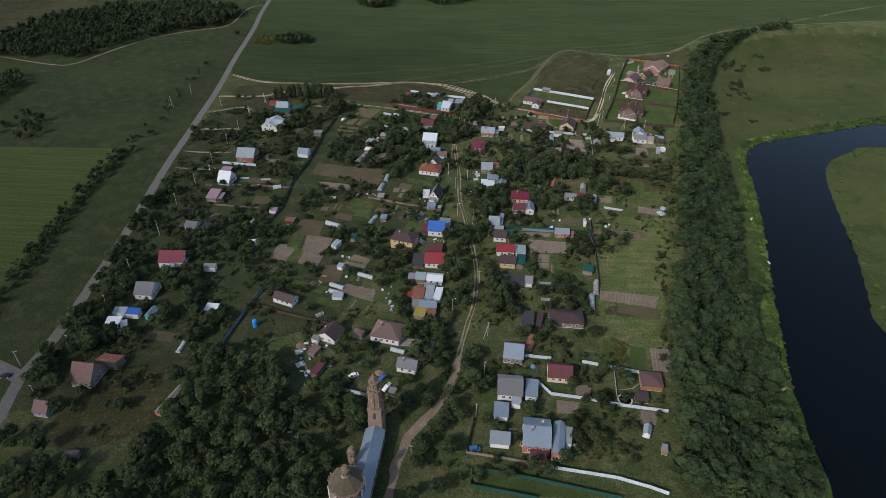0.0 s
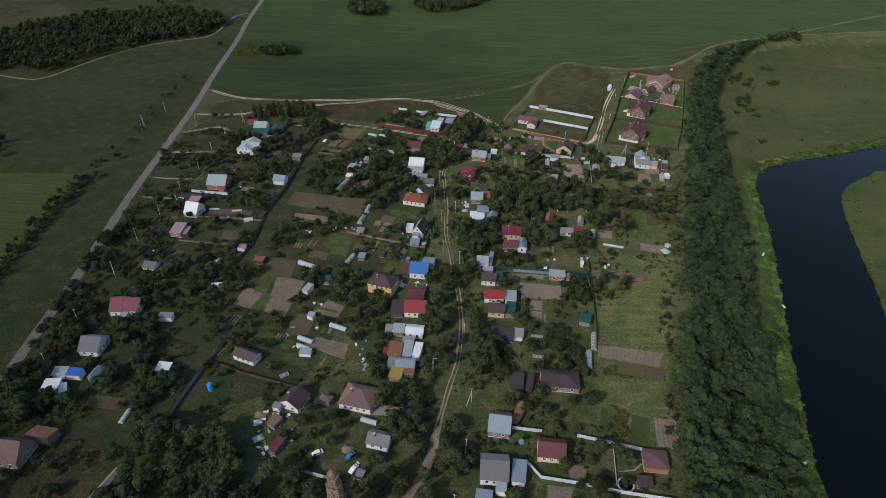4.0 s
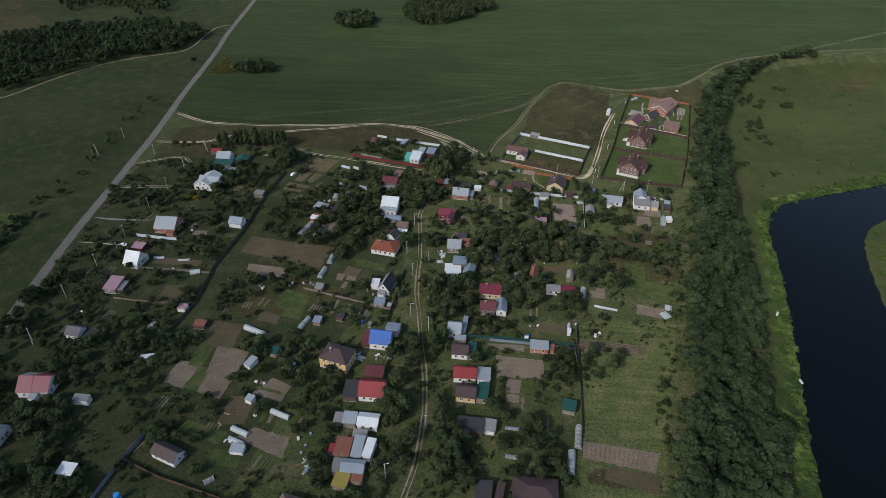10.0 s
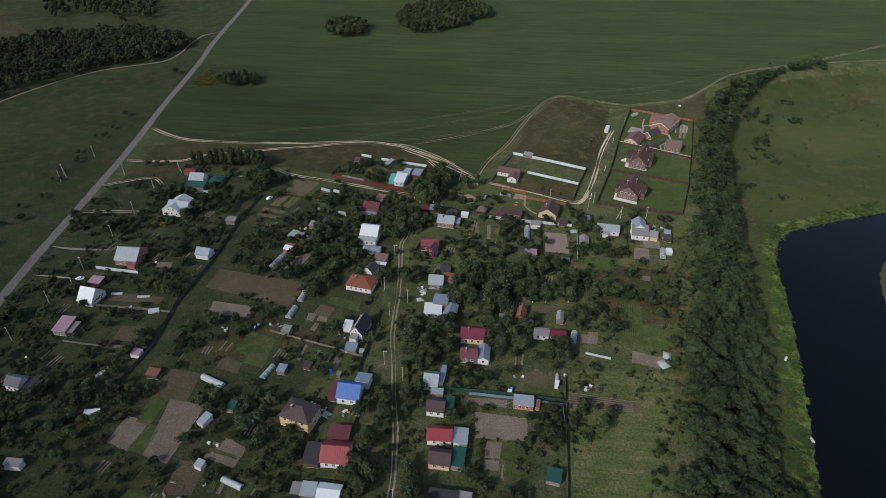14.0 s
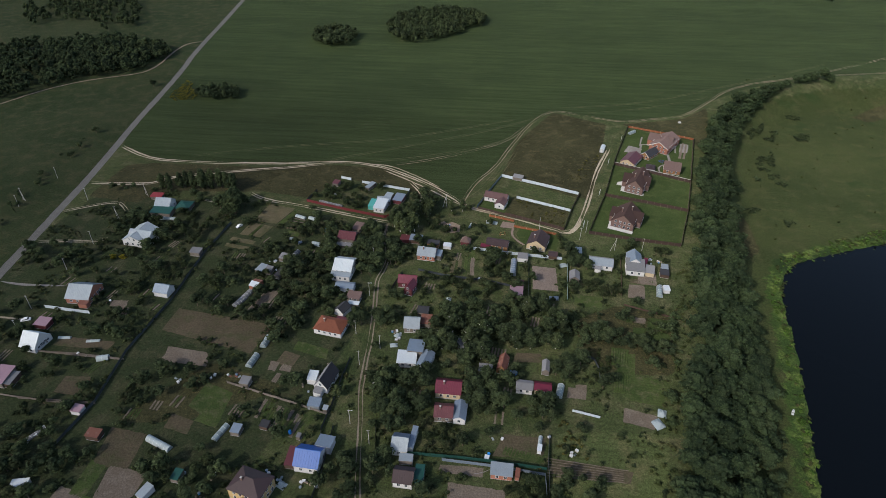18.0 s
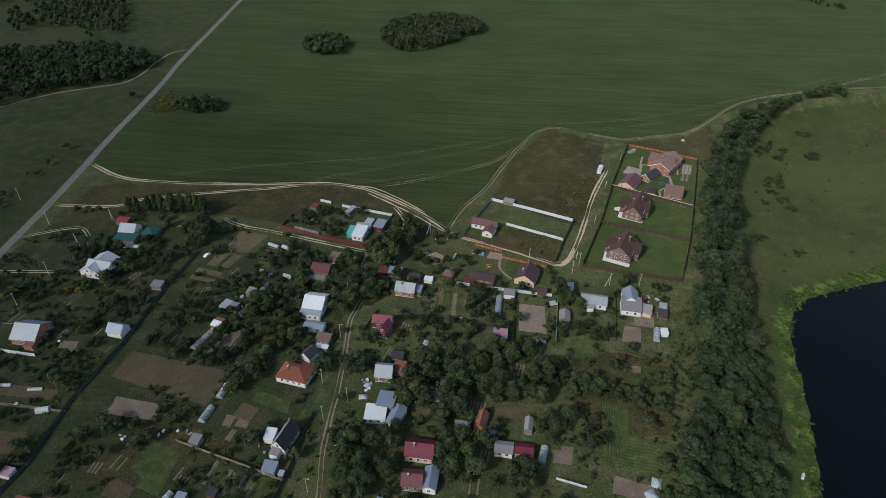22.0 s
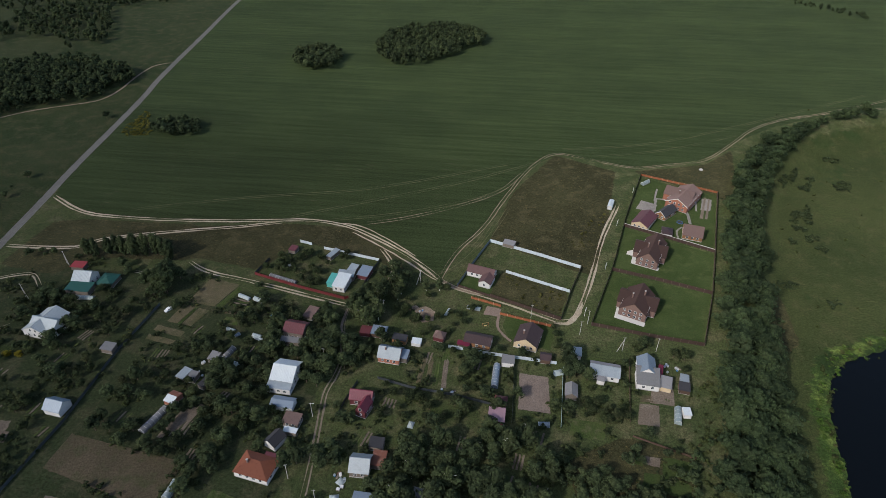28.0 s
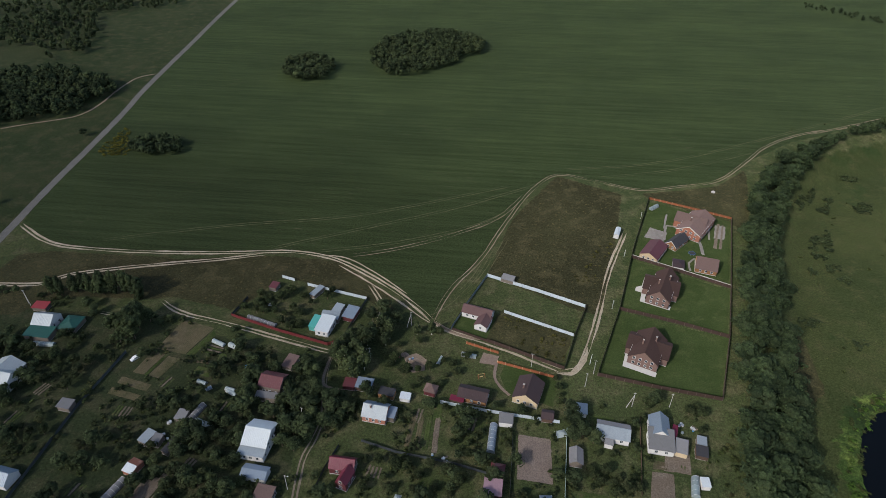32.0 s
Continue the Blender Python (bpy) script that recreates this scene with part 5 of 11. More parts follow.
def trampoline(x, y, r):
    e = thing("trampoline", x, y, hz(x, y), 0, "round dark blue trampoline on the lawn", "trampoline")
    Geo().tube((0, 0, .70), (0, 0, .82), r * .95, r * .95, 20).done("mat", "felt", e)
    for k in range(16):
        a, b = 2 * math.pi * k / 16, 2 * math.pi * (k + 1) / 16
        Geo().tube((r * math.cos(a), r * math.sin(a), .8), (r * math.cos(b), r * math.sin(b), .8), .14, .14, 6).done("rim_pad", "car_blue", e)
    for k in range(6):
        a = 2 * math.pi * k / 6
        Geo().tube((r * math.cos(a), r * math.sin(a), -.1), (r * math.cos(a), r * math.sin(a), .8), .04, .04, 6).done("leg", "steel", e)
    return e


def coping(e, pts, h):
    x0, y0, z0 = e.location
    for a, b in zip(pts[:-1], pts[1:]):
        A, B = Vector((a[0] - x0, a[1] - y0, hz(*a) - z0 + h)), Vector((b[0] - x0, b[1] - y0, hz(*b) - z0 + h))
        n = Vector((A.y - B.y, B.x - A.x, 0)).normalized() * 0.17
        Geo().prism([A - n, B - n, B + n, A + n], (0, 0, 0.14)).done("coping_rail", "stone", e, "pale coping along the fence top")


# ---------- roads and tracks ----------
road_line = [(-162.4, -10.0), (-179.2, 126.8), (-181.3, 143.9), (-186.7, 170.0), (-186.6, 184.7), (-187.0, 201.3), (-190.2, 234.0), (-193.8, 267.0), (-197.4, 294.0), (-202.2, 327.0), (-208.5, 370.0), (-215.3, 430.0), (-219.0, 461.0), (-223.2, 498.0), (-230.0, 545.0), (-234.5, 572.0), (-240.3, 612.0), (-247.8, 670.0), (-255.5, 722.0), (-262.0, 756.0), (-270.0, 811.0), (-282.0, 905.0), (-297.5, 1020.0), (-312.0, 1150.0), (-331.0, 1360.0), (-356.0, 1700.0), (-392.1, 2125.4)]
ribbon('road', road_line, 5.2, 'asphalt', 0.06, 0.14, 'grey worn asphalt country road past the village', 'road', 0)
keep_line(road_line, 3.8)
side_road_line = [(-186.8, 170.6), (-196.1, 174.9), (-209.1, 179.1), (-226.1, 181.5)]
ribbon('side_road', side_road_line, 6, 'asphalt', 0.065, 0.1, 'asphalt side road meeting the country road', 'road', 0)
keep_line(side_road_line, 3.6)
side_road_branch_line = [(-186.5, 170.0), (-184.8, 161.4), (-180.6, 148.6)]
ribbon('side_road_branch', side_road_branch_line, 3, 'asphalt', 0.05, 0.1, 'asphalt slip lane at the junction', 'road', 0)
keep_line(side_road_branch_line, 2.1)
village_street_line = [(-24.2, 120.5), (-23.0, 131.7), (-21.3, 143.9), (-18.5, 151.3), (-13.8, 158.1), (-7.1, 171.0), (-2.7, 184.9), (-1.4, 197.7), (1.5, 214.7), (5.0, 233.6), (5.7, 251.9), (5.5, 260.7), (3.9, 277.1), (0.8, 295.3), (-2.4, 315.6), (-5.1, 331.4), (-6.4, 347.0), (-7.0, 364.4), (-9.0, 387.9), (-11.2, 407.6), (-9.5, 418.9), (-9.1, 430.2), (-12.4, 443.6), (-14.2, 455.0), (-14.1, 464.6)]
ribbon('village_street', village_street_line, 0.65, 'street', 0.05, 0.6, 'pale rutted dirt village street between gardens', 'track', 1.6)
keep_line(village_street_line, 1.4)
street_apron_line = [(-24.9, 114.2), (-23.9, 127.1), (-22.6, 138.8), (-20.1, 149.1), (-16.3, 156.0), (-9.2, 167.0), (-4.0, 181.5), (-1.6, 196.6)]
ribbon('street_apron', street_apron_line, 3.4, 'dirt', 0.035, 0.6, 'wide bare dirt street by the church', 'track', 0)
keep_line(street_apron_line, 1)
field_track_line = [(-226.0, 549.6), (-196.9, 533.9), (-164.4, 530.9), (-125.2, 532.7), (-87.4, 537.1), (-56.0, 541.4), (-32.1, 537.6), (-14.1, 528.2), (7.0, 513.6), (20.6, 501.6), (28.8, 492.7)]
ribbon('field_track', field_track_line, 1, 'track', 0.05, 0.5, 'pale two-rut farm track along the field', 'track', 2.1)
keep_line(field_track_line, 1.65)
lane_track_line = [(28.8, 492.7), (39.2, 485.8), (55.7, 480.7), (74.2, 473.2), (89.3, 466.4)]
ribbon('lane_track', lane_track_line, 1.1, 'track', 0.05, 0.5, 'pale rutted lane between fences', 'track', 2)
keep_line(lane_track_line, 1.6)
cottage_drive_line = [(89.3, 466.4), (96.3, 467.5), (101.4, 477.0), (110.2, 505.4), (120.1, 543.8), (134.1, 583.6)]
ribbon('cottage_drive', cottage_drive_line, 1, 'track', 0.05, 0.5, 'pale gravel drive up to the new cottages', 'track', 2)
keep_line(cottage_drive_line, 1.6)
second_track_line = [(-218.1, 494.6), (-199.6, 495.3), (-179.2, 497.7), (-171.3, 504.9), (-161.7, 510.0), (-131.7, 519.6), (-97.2, 528.9), (-71.1, 537.4)]
ribbon('second_track', second_track_line, 1, 'track', 0.055, 0.5, 'pale rutted track joining the road', 'track', 2)
keep_line(second_track_line, 1.6)
edge_track_line = [(28.8, 492.7), (36.1, 519.3), (49.5, 546.1), (64.5, 590.5), (78.9, 627.3), (96.8, 651.6), (121.4, 646.5), (150.3, 637.5), (177.5, 644.6), (206.5, 656.8), (234.3, 688.1), (257.0, 716.0), (290.3, 741.5), (338.0, 762.0), (376.0, 775.5), (618.7, 830.1)]
ribbon('edge_track', edge_track_line, 0.5, 'dirt', 0.05, 0.7, 'faint pale track round the crop field', 'track', 2)
keep_line(edge_track_line, 1.6)
red_fence_track_line = [(-108.9, 492.0), (-95.9, 484.7), (-70.5, 479.3), (-45.9, 473.4), (-22.3, 467.7), (-14.4, 466.0)]
ribbon('red_fence_track', red_fence_track_line, 0.9, 'track', 0.055, 0.5, 'pale track along the maroon fence', 'track', 2)
keep_line(red_fence_track_line, 1.6)
tractor_lines_line = [(-21.9, 542.1), (0.8, 550.8), (31.5, 569.0), (57.6, 591.0), (73.3, 619.2)]
ribbon('tractor_lines', tractor_lines_line, 0.35, 'dirt', 0.045, 0.9, 'faint tractor wheel lines in the crop', 'track', 2.4)
keep_line(tractor_lines_line, 1.8)
far_tractor_line = [(300.0, 745.0), (345.0, 768.0), (393.3, 795.7), (470.0, 845.0), (551.5, 893.5)]
ribbon('tractor_lines', far_tractor_line, 0.5, 'dirt', 0.045, 0.9, 'faint tractor wheel lines in the crop', 'track', 2.4)
garden_track_line = [(-217.5, 457.1), (-208.4, 462.6), (-194.6, 470.0), (-186.0, 470.9), (-176.8, 462.6)]
ribbon('garden_track', garden_track_line, 0.7, 'track', 0.05, 0.5, 'pale garden track off the road', 'track', 1.8)
keep_line(garden_track_line, 1.5)
house_track_line = [(-210.5, 425.4), (-196.8, 427.3), (-178.0, 429.2), (-172.0, 433.2)]
ribbon('house_track', house_track_line, 0.7, 'track', 0.05, 0.5, 'pale track to a white house', 'track', 1.8)
keep_line(house_track_line, 1.5)
yard_path_line = [(-135.2, 480.2), (-125.0, 478.8), (-116.4, 479.0)]
ribbon('yard_path', yard_path_line, 0.8, 'track', 0.05, 0.5, 'pale garden path', 'track', 1.4)
keep_line(yard_path_line, 1.3)
far_branch_line = [(-271.0, 810.5), (-285.0, 797.0), (-287.0, 767.0), (-284.0, 732.0), (-287.0, 710.0), (-297.0, 699.0), (-318.0, 686.0), (-336.0, 672.0), (-354.0, 648.0), (-371.0, 610.0), (-386.0, 567.0), (-409.0, 563.0), (-471.0, 582.0)]
ribbon('far_branch', far_branch_line, 1.8, 'dirt', 0.05, 0.5, 'pale farm track skirting the wood', 'track', 0)
keep_line(far_branch_line, 1.4)
loop_track_line = [(-7.0, 516.7), (0.1, 505.9), (2.9, 497.4), (2.3, 488.9)]
ribbon('loop_track', loop_track_line, 0.8, 'track', 0.05, 0.5, 'worn loop of track', 'track', 1.8)
keep_line(loop_track_line, 1.5)
street_end_line = [(-14.1, 464.6), (-14.5, 453.3), (-13.5, 446.8), (-8.6, 445.0), (-3.0, 444.7)]
ribbon('street_end', street_end_line, 1.4, 'dirt', 0.045, 0.5, 'sandy turn at the end of the street', 'track', 0)
keep_line(street_end_line, 1.3)

# ---------- buildings ----------
h = house('cottage', 128.9, 479.2, -22.7, 'large new brick cottage under a dark brown tiled roof', 'house', 'new cottages')
body(h, 129.6, 480.9, -22.7, 13.9, 19.4, 4.2, 5.4, 'gy', 'tile_brown', 'brown_brick', floors=2, chimney=2)
body(h, 130.6, 482.9, -20.8, 19.4, 12.6, 4, 3.6, 'gx', 'tile_brown', 'brown_brick')
h = house('cottage', 144, 525.1, -22.9, 'large brown-roofed brick cottage with pale terrace', 'house', 'new cottages')
body(h, 144.9, 527.3, -22.9, 12.2, 23.6, 4.2, 5.4, 'gy', 'tile_brown', 'brown_brick', floors=2, chimney=2)
body(h, 144.7, 529.4, -17.3, 18, 13.5, 4, 3.6, 'gx', 'tile_brown', 'brown_brick')
h = house('cottage', 176.2, 591.6, -33.2, 'red brick cottage with white trim and brown roof', 'house', 'new cottages')
body(h, 176.2, 591.6, -33.2, 14.8, 25.7, 4.6, 3.8, 'gy', 'pinkbrown', 'brick', floors=2, chimney=1, barge=True)
body(h, 174.1, 594.9, -26.2, 18.2, 10.9, 4.4, 4, 'gx', 'pinkbrown', 'brick')
h = house('garage', 146.8, 563, -30.1, 'cream garage under a maroon gabled roof', 'garage', 'new cottages')
body(h, 146.8, 563, -30.1, 10.7, 17.3, 3, 2.6, 'gy', 'maroon', 'cream')
h = house('sauna_hut', 161.9, 574.2, -41.6, 'small log hut with steep black roof', 'hut', 'new cottages')
body(h, 161.9, 574.2, -41.6, 7.6, 14.2, 2.6, 3, 'gy', 'felt', 'log', barge=True)
h = house('gazebo', 158.4, 552.2, -11.8, 'small white gazebo under a brown hipped roof', 'gazebo', 'gazebos')
body(h, 158.4, 552.2, -11.8, 6.5, 8.3, 2.4, 1.3, 'hip', 'brown_roof', 'white', openings=False, base=0.1)
h = house('log_house', 173.4, 553.3, -13.8, 'orange log house under a brown pitched roof', 'house', 'new cottages')
body(h, 173.2, 552.4, -13.8, 11.6, 11.8, 2.8, 4.4, 'gx', 'pinkbrown', 'log')
h = house('site_trailer', 128.9, 580.7, -16.9, 'white site trailer at the end of the drive', 'trailer', 'site trailers')
body(h, 128.9, 580.7, -16.9, 3, 8.8, 2.6, 0.5, 'gy', 'white_roof', 'white', openings=False, base=0.1, over=0.05)
h = house('house', 51, 499.6, -15.9, 'white bungalow under a faded maroon tiled roof', 'house', 'village houses')
body(h, 50.8, 499, -15.9, 15.2, 7.2, 3, 2.7, 'gx', 'dull_maroon', 'white')
body(h, 53.8, 492.2, -17.2, 6.9, 9, 3, 1.7, 'gy', 'dull_maroon', 'white')
h = house('shed', 65.2, 528.7, -18, 'shed with sloping weathered grey slate roof and grey board walls', 'shed', 'garden sheds')
body(h, 65.2, 528.7, -18, 6.9, 4.5, 2.2, 0.5, 'shed', 'slate', 'wood', openings=False, base=0.1, over=0.15)
h = house('house', 75.1, 450.5, -15.3, 'cream house under a steep dark brown gabled roof', 'house', 'village houses')
body(h, 75.1, 450.5, -15.3, 11.4, 13, 3.2, 3.6, 'gy', 'brown_roof', 'cream', chimney=1, seam=0.6)
h = house('shed', 82.8, 438.8, -6.2, 'shed with pitched dark brown roof and dark board walls', 'shed', 'garden sheds')
body(h, 82.8, 438.8, -6.2, 5.2, 5.2, 2.4, 1.3, 'gx', 'brown_roof', 'dark_wood', openings=False, base=0.1)
h = house('house', 51.9, 446.3, -10, 'house with pitched dark brown roof and brown log walls', 'house', 'village houses')
body(h, 51.9, 446.3, -10, 12.9, 7.6, 3, 2, 'gx', 'brown_roof', 'log', seam=0.7)
body(h, 45.2, 443, -10.8, 6.1, 2.6, 2.4, 0.5, 'shed', 'crimson', 'dark_wood', openings=False, base=0.1, over=0.15)
h = house('shed', 65.9, 434.8, -1.8, 'shed with sloping weathered grey slate roof and white walls', 'shed', 'garden sheds')
body(h, 65.9, 434.8, -1.8, 5.9, 4.9, 2.6, 0.6, 'shed', 'slate', 'white', openings=False, base=0.1, over=0.15)
h = house('gazebo', 33.6, 447.3, -13, 'dark red garden pavilion with a pointed roof', 'gazebo', 'gazebos')
body(h, 33.6, 447.3, -13, 5.6, 5, 2.6, 2.6, 'hip', 'pinkbrown', 'maroon', openings=False, base=0.1)
h = house('gazebo', 63.2, 411, -6.2, 'maroon hipped-roof gazebo beside a garden plot', 'gazebo', 'gazebos')
body(h, 63.2, 411, -6.2, 5.5, 5.1, 2.4, 1.5, 'hip', 'maroon', 'dark_wood', openings=False, base=0.1)
h = house('shed', 61.7, 402.6, -3, 'shed with sloping pink sheet roof and dark red walls', 'shed', 'garden sheds')
body(h, 61.7, 402.6, -3, 6.9, 6.6, 3, 1, 'shed', 'pink_roof', 'maroon', openings=False, base=0.1, seam=0.7)
h = house('shed', 96, 443.3, -3.7, 'shed with sloping pale galvanised steel roof and white walls', 'shed', 'garden sheds')
body(h, 96, 443.3, -3.7, 6.6, 5.2, 2.6, 0.7, 'shed', 'steel', 'white', openings=False, base=0.1)
h = house('house', 108.5, 433.3, -7.7, 'long white house with pale grey pitched roof', 'house', 'village houses')
body(h, 108.5, 433.3, -7.7, 13.2, 8.5, 3, 2.2, 'gx', ('steel', 'slate'), 'white', seam=1.0)
body(h, 106.4, 427.9, -11.3, 3.5, 2.8, 2.4, 0.5, 'shed', 'slate', 'white', openings=False, base=0.1, over=0.15)
h = house('shed', 93, 419.9, -4.1, 'shed with gabled weathered grey slate roof and grey board walls', 'shed', 'garden sheds')
body(h, 93, 419.9, -4.1, 5.5, 7.3, 2.4, 1.8, 'gy', 'slate', 'wood', openings=False, base=0.1)
h = house('house', 126.9, 436.7, -5, 'blue and grey roofed house with several additions', 'house', 'village houses')
body(h, 126.9, 436.7, -5, 8.2, 10.1, 3.8, 3.2, 'gy', 'blue_steel', 'white', seam=0.8)
body(h, 126.5, 430.2, -5.4, 10.1, 9.6, 3.2, 2, 'shed', 'slate', 'white')
body(h, 134.2, 428.7, -12.4, 4.8, 6.7, 2.6, 0.8, 'shed', 'slate', 'cream', openings=False, base=0.1, over=0.15)
body(h, 132.9, 435.6, -15.8, 2.1, 6.2, 2.8, 0.6, 'shed', 'crimson', 'maroon', openings=False, base=0.1, over=0.15)
h = house('shed', 142.9, 432.7, -9.8, 'shed with sloping pale galvanised steel roof and grey board walls', 'shed', 'garden sheds')
body(h, 142.9, 432.7, -9.8, 3.8, 4.1, 2.2, 0.5, 'shed', 'steel', 'wood', openings=False, base=0.1, over=0.15)
h = house('shed', 141.8, 427.6, -9.2, 'shed with sloping black felt roof and dark board walls', 'shed', 'garden sheds')
body(h, 141.8, 427.6, -9.2, 4.7, 4.9, 2.2, 0.5, 'shed', 'felt', 'dark_wood', openings=False, base=0.1, over=0.15)
h = house('shed', 139.9, 413.9, 2.2, 'shed with sloping white sheet roof and white walls', 'shed', 'garden sheds')
body(h, 139.9, 413.9, 2.2, 3.3, 4.1, 2.2, 0.3, 'shed', 'white_roof', 'white', openings=False, base=0.1, over=0.15)
h = house('house', 5.3, 406.3, -2, 'dark red house with crimson cross-gabled roof', 'house', 'village houses')
body(h, 5.3, 406.3, -2, 9.9, 6.2, 3.4, 3.2, 'gx', 'crimson', 'maroon', seam=0.8)
body(h, 7.4, 400.8, -16.7, 4.7, 7.1, 3.4, 3, 'gy', 'crimson', 'maroon', floors=2, over=0.15)
h = house('house', 12.9, 433.3, -6.1, 'house with pitched pale galvanised steel roof and red brick walls', 'house', 'village houses')
body(h, 12.8, 432.6, -6.1, 10.5, 8.8, 3.2, 3.3, 'gx', ('steel', 'blue_steel'), 'brick', seam=0.7, chimney=1)
body(h, 19.4, 432.4, -8.3, 3.4, 5.4, 2.8, 0.8, 'shed', 'blue_steel', 'wood', openings=False, base=0.1, over=0.15)
h = house('shed', 4.9, 446.9, -6, 'shed with sloping blue-grey steel roof and dark board walls', 'shed', 'garden sheds')
body(h, 4.9, 446.9, -6, 7.3, 5.7, 2.6, 0.6, 'shed', 'blue_steel', 'dark_wood', openings=False, base=0.1, seam=0.7)
h = house('shed', -1.5, 446.9, -4, 'shed with sloping maroon roof and dark red walls', 'shed', 'garden sheds')
body(h, -1.5, 446.9, -4, 5.3, 4.9, 2.4, 0.4, 'shed', 'maroon', 'maroon', openings=False, base=0.1, over=0.15)
h = house('shed', 15.3, 443.5, -8.8, 'shed with sloping black felt roof and brown log walls', 'shed', 'garden sheds')
body(h, 15.3, 443.5, -8.8, 7, 4.3, 2.5, 0.4, 'shed', 'felt', 'log', openings=False, base=0.1, over=0.15)
h = house('shed', 23.3, 442.5, -5, 'shed with sloping white sheet roof and white walls', 'shed', 'garden sheds')
body(h, 23.3, 442.5, -5, 4.6, 3.6, 2, 0.4, 'shed', 'white_roof', 'white', openings=False, base=0.1, over=0.15)
h = house('house', -33.8, 442.7, -7.5, 'house with pitched maroon roof and grey board walls', 'house', 'village houses')
body(h, -33.8, 442.7, -7.5, 10.4, 8.9, 4.6, 2.6, 'gx', 'maroon', 'wood', seam=0.9)
body(h, -34.6, 435.7, -2.9, 9.4, 3.1, 2.8, 0.6, 'shed', 'slate', 'wood', openings=False, base=0.1, over=0.15)
h = house('house', -29.8, 415.2, -4.6, 'white house with bright white steep sheet roof', 'house', 'village houses')
body(h, -29.8, 415.2, -4.6, 10.6, 12.7, 4.6, 3.4, 'gx', 'white_roof', 'white', seam=0.7, floors=2)
body(h, -30.5, 408.4, -4.2, 10.8, 5.6, 3.4, 0.9, 'shed', 'steel', 'white')
h = house('shed', -26.5, 399.8, -4.6, 'shed with pitched blue-grey steel roof and white walls', 'shed', 'garden sheds')
body(h, -26.5, 399.8, -4.6, 10, 5.8, 2.6, 1.2, 'gx', 'blue_steel', 'white', openings=False, base=0.1)
h = house('hut', -20.1, 391.7, -6.8, 'hut with sloping faded pink-brown roof and grey board walls', 'hut', 'village houses')
body(h, -20.1, 391.7, -6.8, 7.2, 5.4, 2.8, 0.8, 'shed', 'pinkbrown', 'wood', seam=0.8)
body(h, -19.4, 386.6, -6.9, 5.8, 2.5, 2.2, 0.3, 'shed', 'white_roof', 'wood', openings=False, base=0.1, over=0.15)
h = house('shed', -23.9, 381.6, -25.7, 'small white hut with steep black felt roof', 'shed', 'garden sheds')
body(h, -23.9, 381.6, -25.7, 6.2, 7.1, 2.6, 2.4, 'gy', 'felt', 'white', openings=False, base=0.1)
h = house('house', -26.6, 368.4, -10.9, 'house with pitched orange tiled roof and white walls', 'house', 'village houses')
body(h, -26.6, 368.9, -10.9, 14.4, 10.2, 3.0, 3.4, 'hip', 'orange_tile', 'white', chimney=1)
body(h, -22.1, 372.3, -8.2, 6.4, 4.7, 2.6, 0.8, 'shed', 'maroon', 'wood', openings=False, base=0.1, over=0.15)
h = house('shed', -30.9, 456.5, -13.3, 'shed with sloping faded brown tiled roof and grey board walls', 'shed', 'garden sheds')
body(h, -30.9, 456.5, -13.3, 5.4, 7.8, 2.2, 0.5, 'shed', 'pinkbrown', 'wood', openings=False, base=0.1)
h = house('house', -21.3, 480.9, -9.1, 'patched house with white and turquoise roofs', 'house', 'village houses')
body(h, -21.3, 480.9, -9.1, 7.2, 10.6, 3.4, 1.4, 'shed', 'white_roof', 'white', seam=0.7)
body(h, -26.6, 482.8, -9.1, 4.4, 7.9, 2.8, 0.9, 'shed', 'teal', 'teal', openings=False, base=0.1, over=0.15)
body(h, -20.7, 488, -3.8, 9.1, 4.9, 2.8, 0.8, 'shed', 'steel', 'wood', openings=False, base=0.1, over=0.15)
h = house('shed', -18.5, 494.2, -14.4, 'shed with sloping pale galvanised steel roof and grey board walls', 'shed', 'garden sheds')
body(h, -18.5, 494.2, -14.4, 4.7, 6.6, 2.2, 0.5, 'shed', 'steel', 'wood', openings=False, base=0.1, over=0.15)
h = house('shed', -11.3, 491.3, -12.3, 'shed with sloping blue-grey steel roof and dark red walls', 'shed', 'garden sheds')
body(h, -11.3, 491.3, -12.3, 6.3, 8.5, 2.8, 0.8, 'shed', 'blue_steel', 'maroon', openings=False, base=0.1)
h = house('shed', -32.6, 506.6, -25.5, 'shed with sloping pale galvanised steel roof and grey board walls', 'shed', 'garden sheds')
body(h, -32.6, 506.6, -25.5, 3.4, 8.4, 2.2, 0.5, 'shed', 'steel', 'wood', openings=False, base=0.1, over=0.15)
h = house('shed', -55.8, 508.4, -12.2, 'shed with sloping maroon roof and grey board walls', 'shed', 'garden sheds')
body(h, -55.8, 508.4, -12.2, 4.3, 4.8, 2.2, 0.5, 'shed', 'maroon', 'wood', openings=False, base=0.1, over=0.15)
h = house('house', -154.8, 469.8, -0.3, 'house with pale steel roof and green lean-to', 'house', 'village houses')
body(h, -154.8, 469, -0.3, 10, 9.5, 3.6, 3.5, 'gx', 'steel', 'white', seam=0.7)
body(h, -153.2, 461.2, -1.8, 13.1, 7.2, 2.8, 0.9, 'shed', 'green_roof', 'wood', openings=False, base=0.1)
h = house('shed', -142.7, 469, -0.8, 'shed with hipped dark green sheet roof and grey board walls', 'shed', 'garden sheds')
body(h, -142.7, 469, -0.8, 9.1, 10, 2.6, 1.8, 'hip', 'green_roof', 'wood', openings=False, base=0.1)
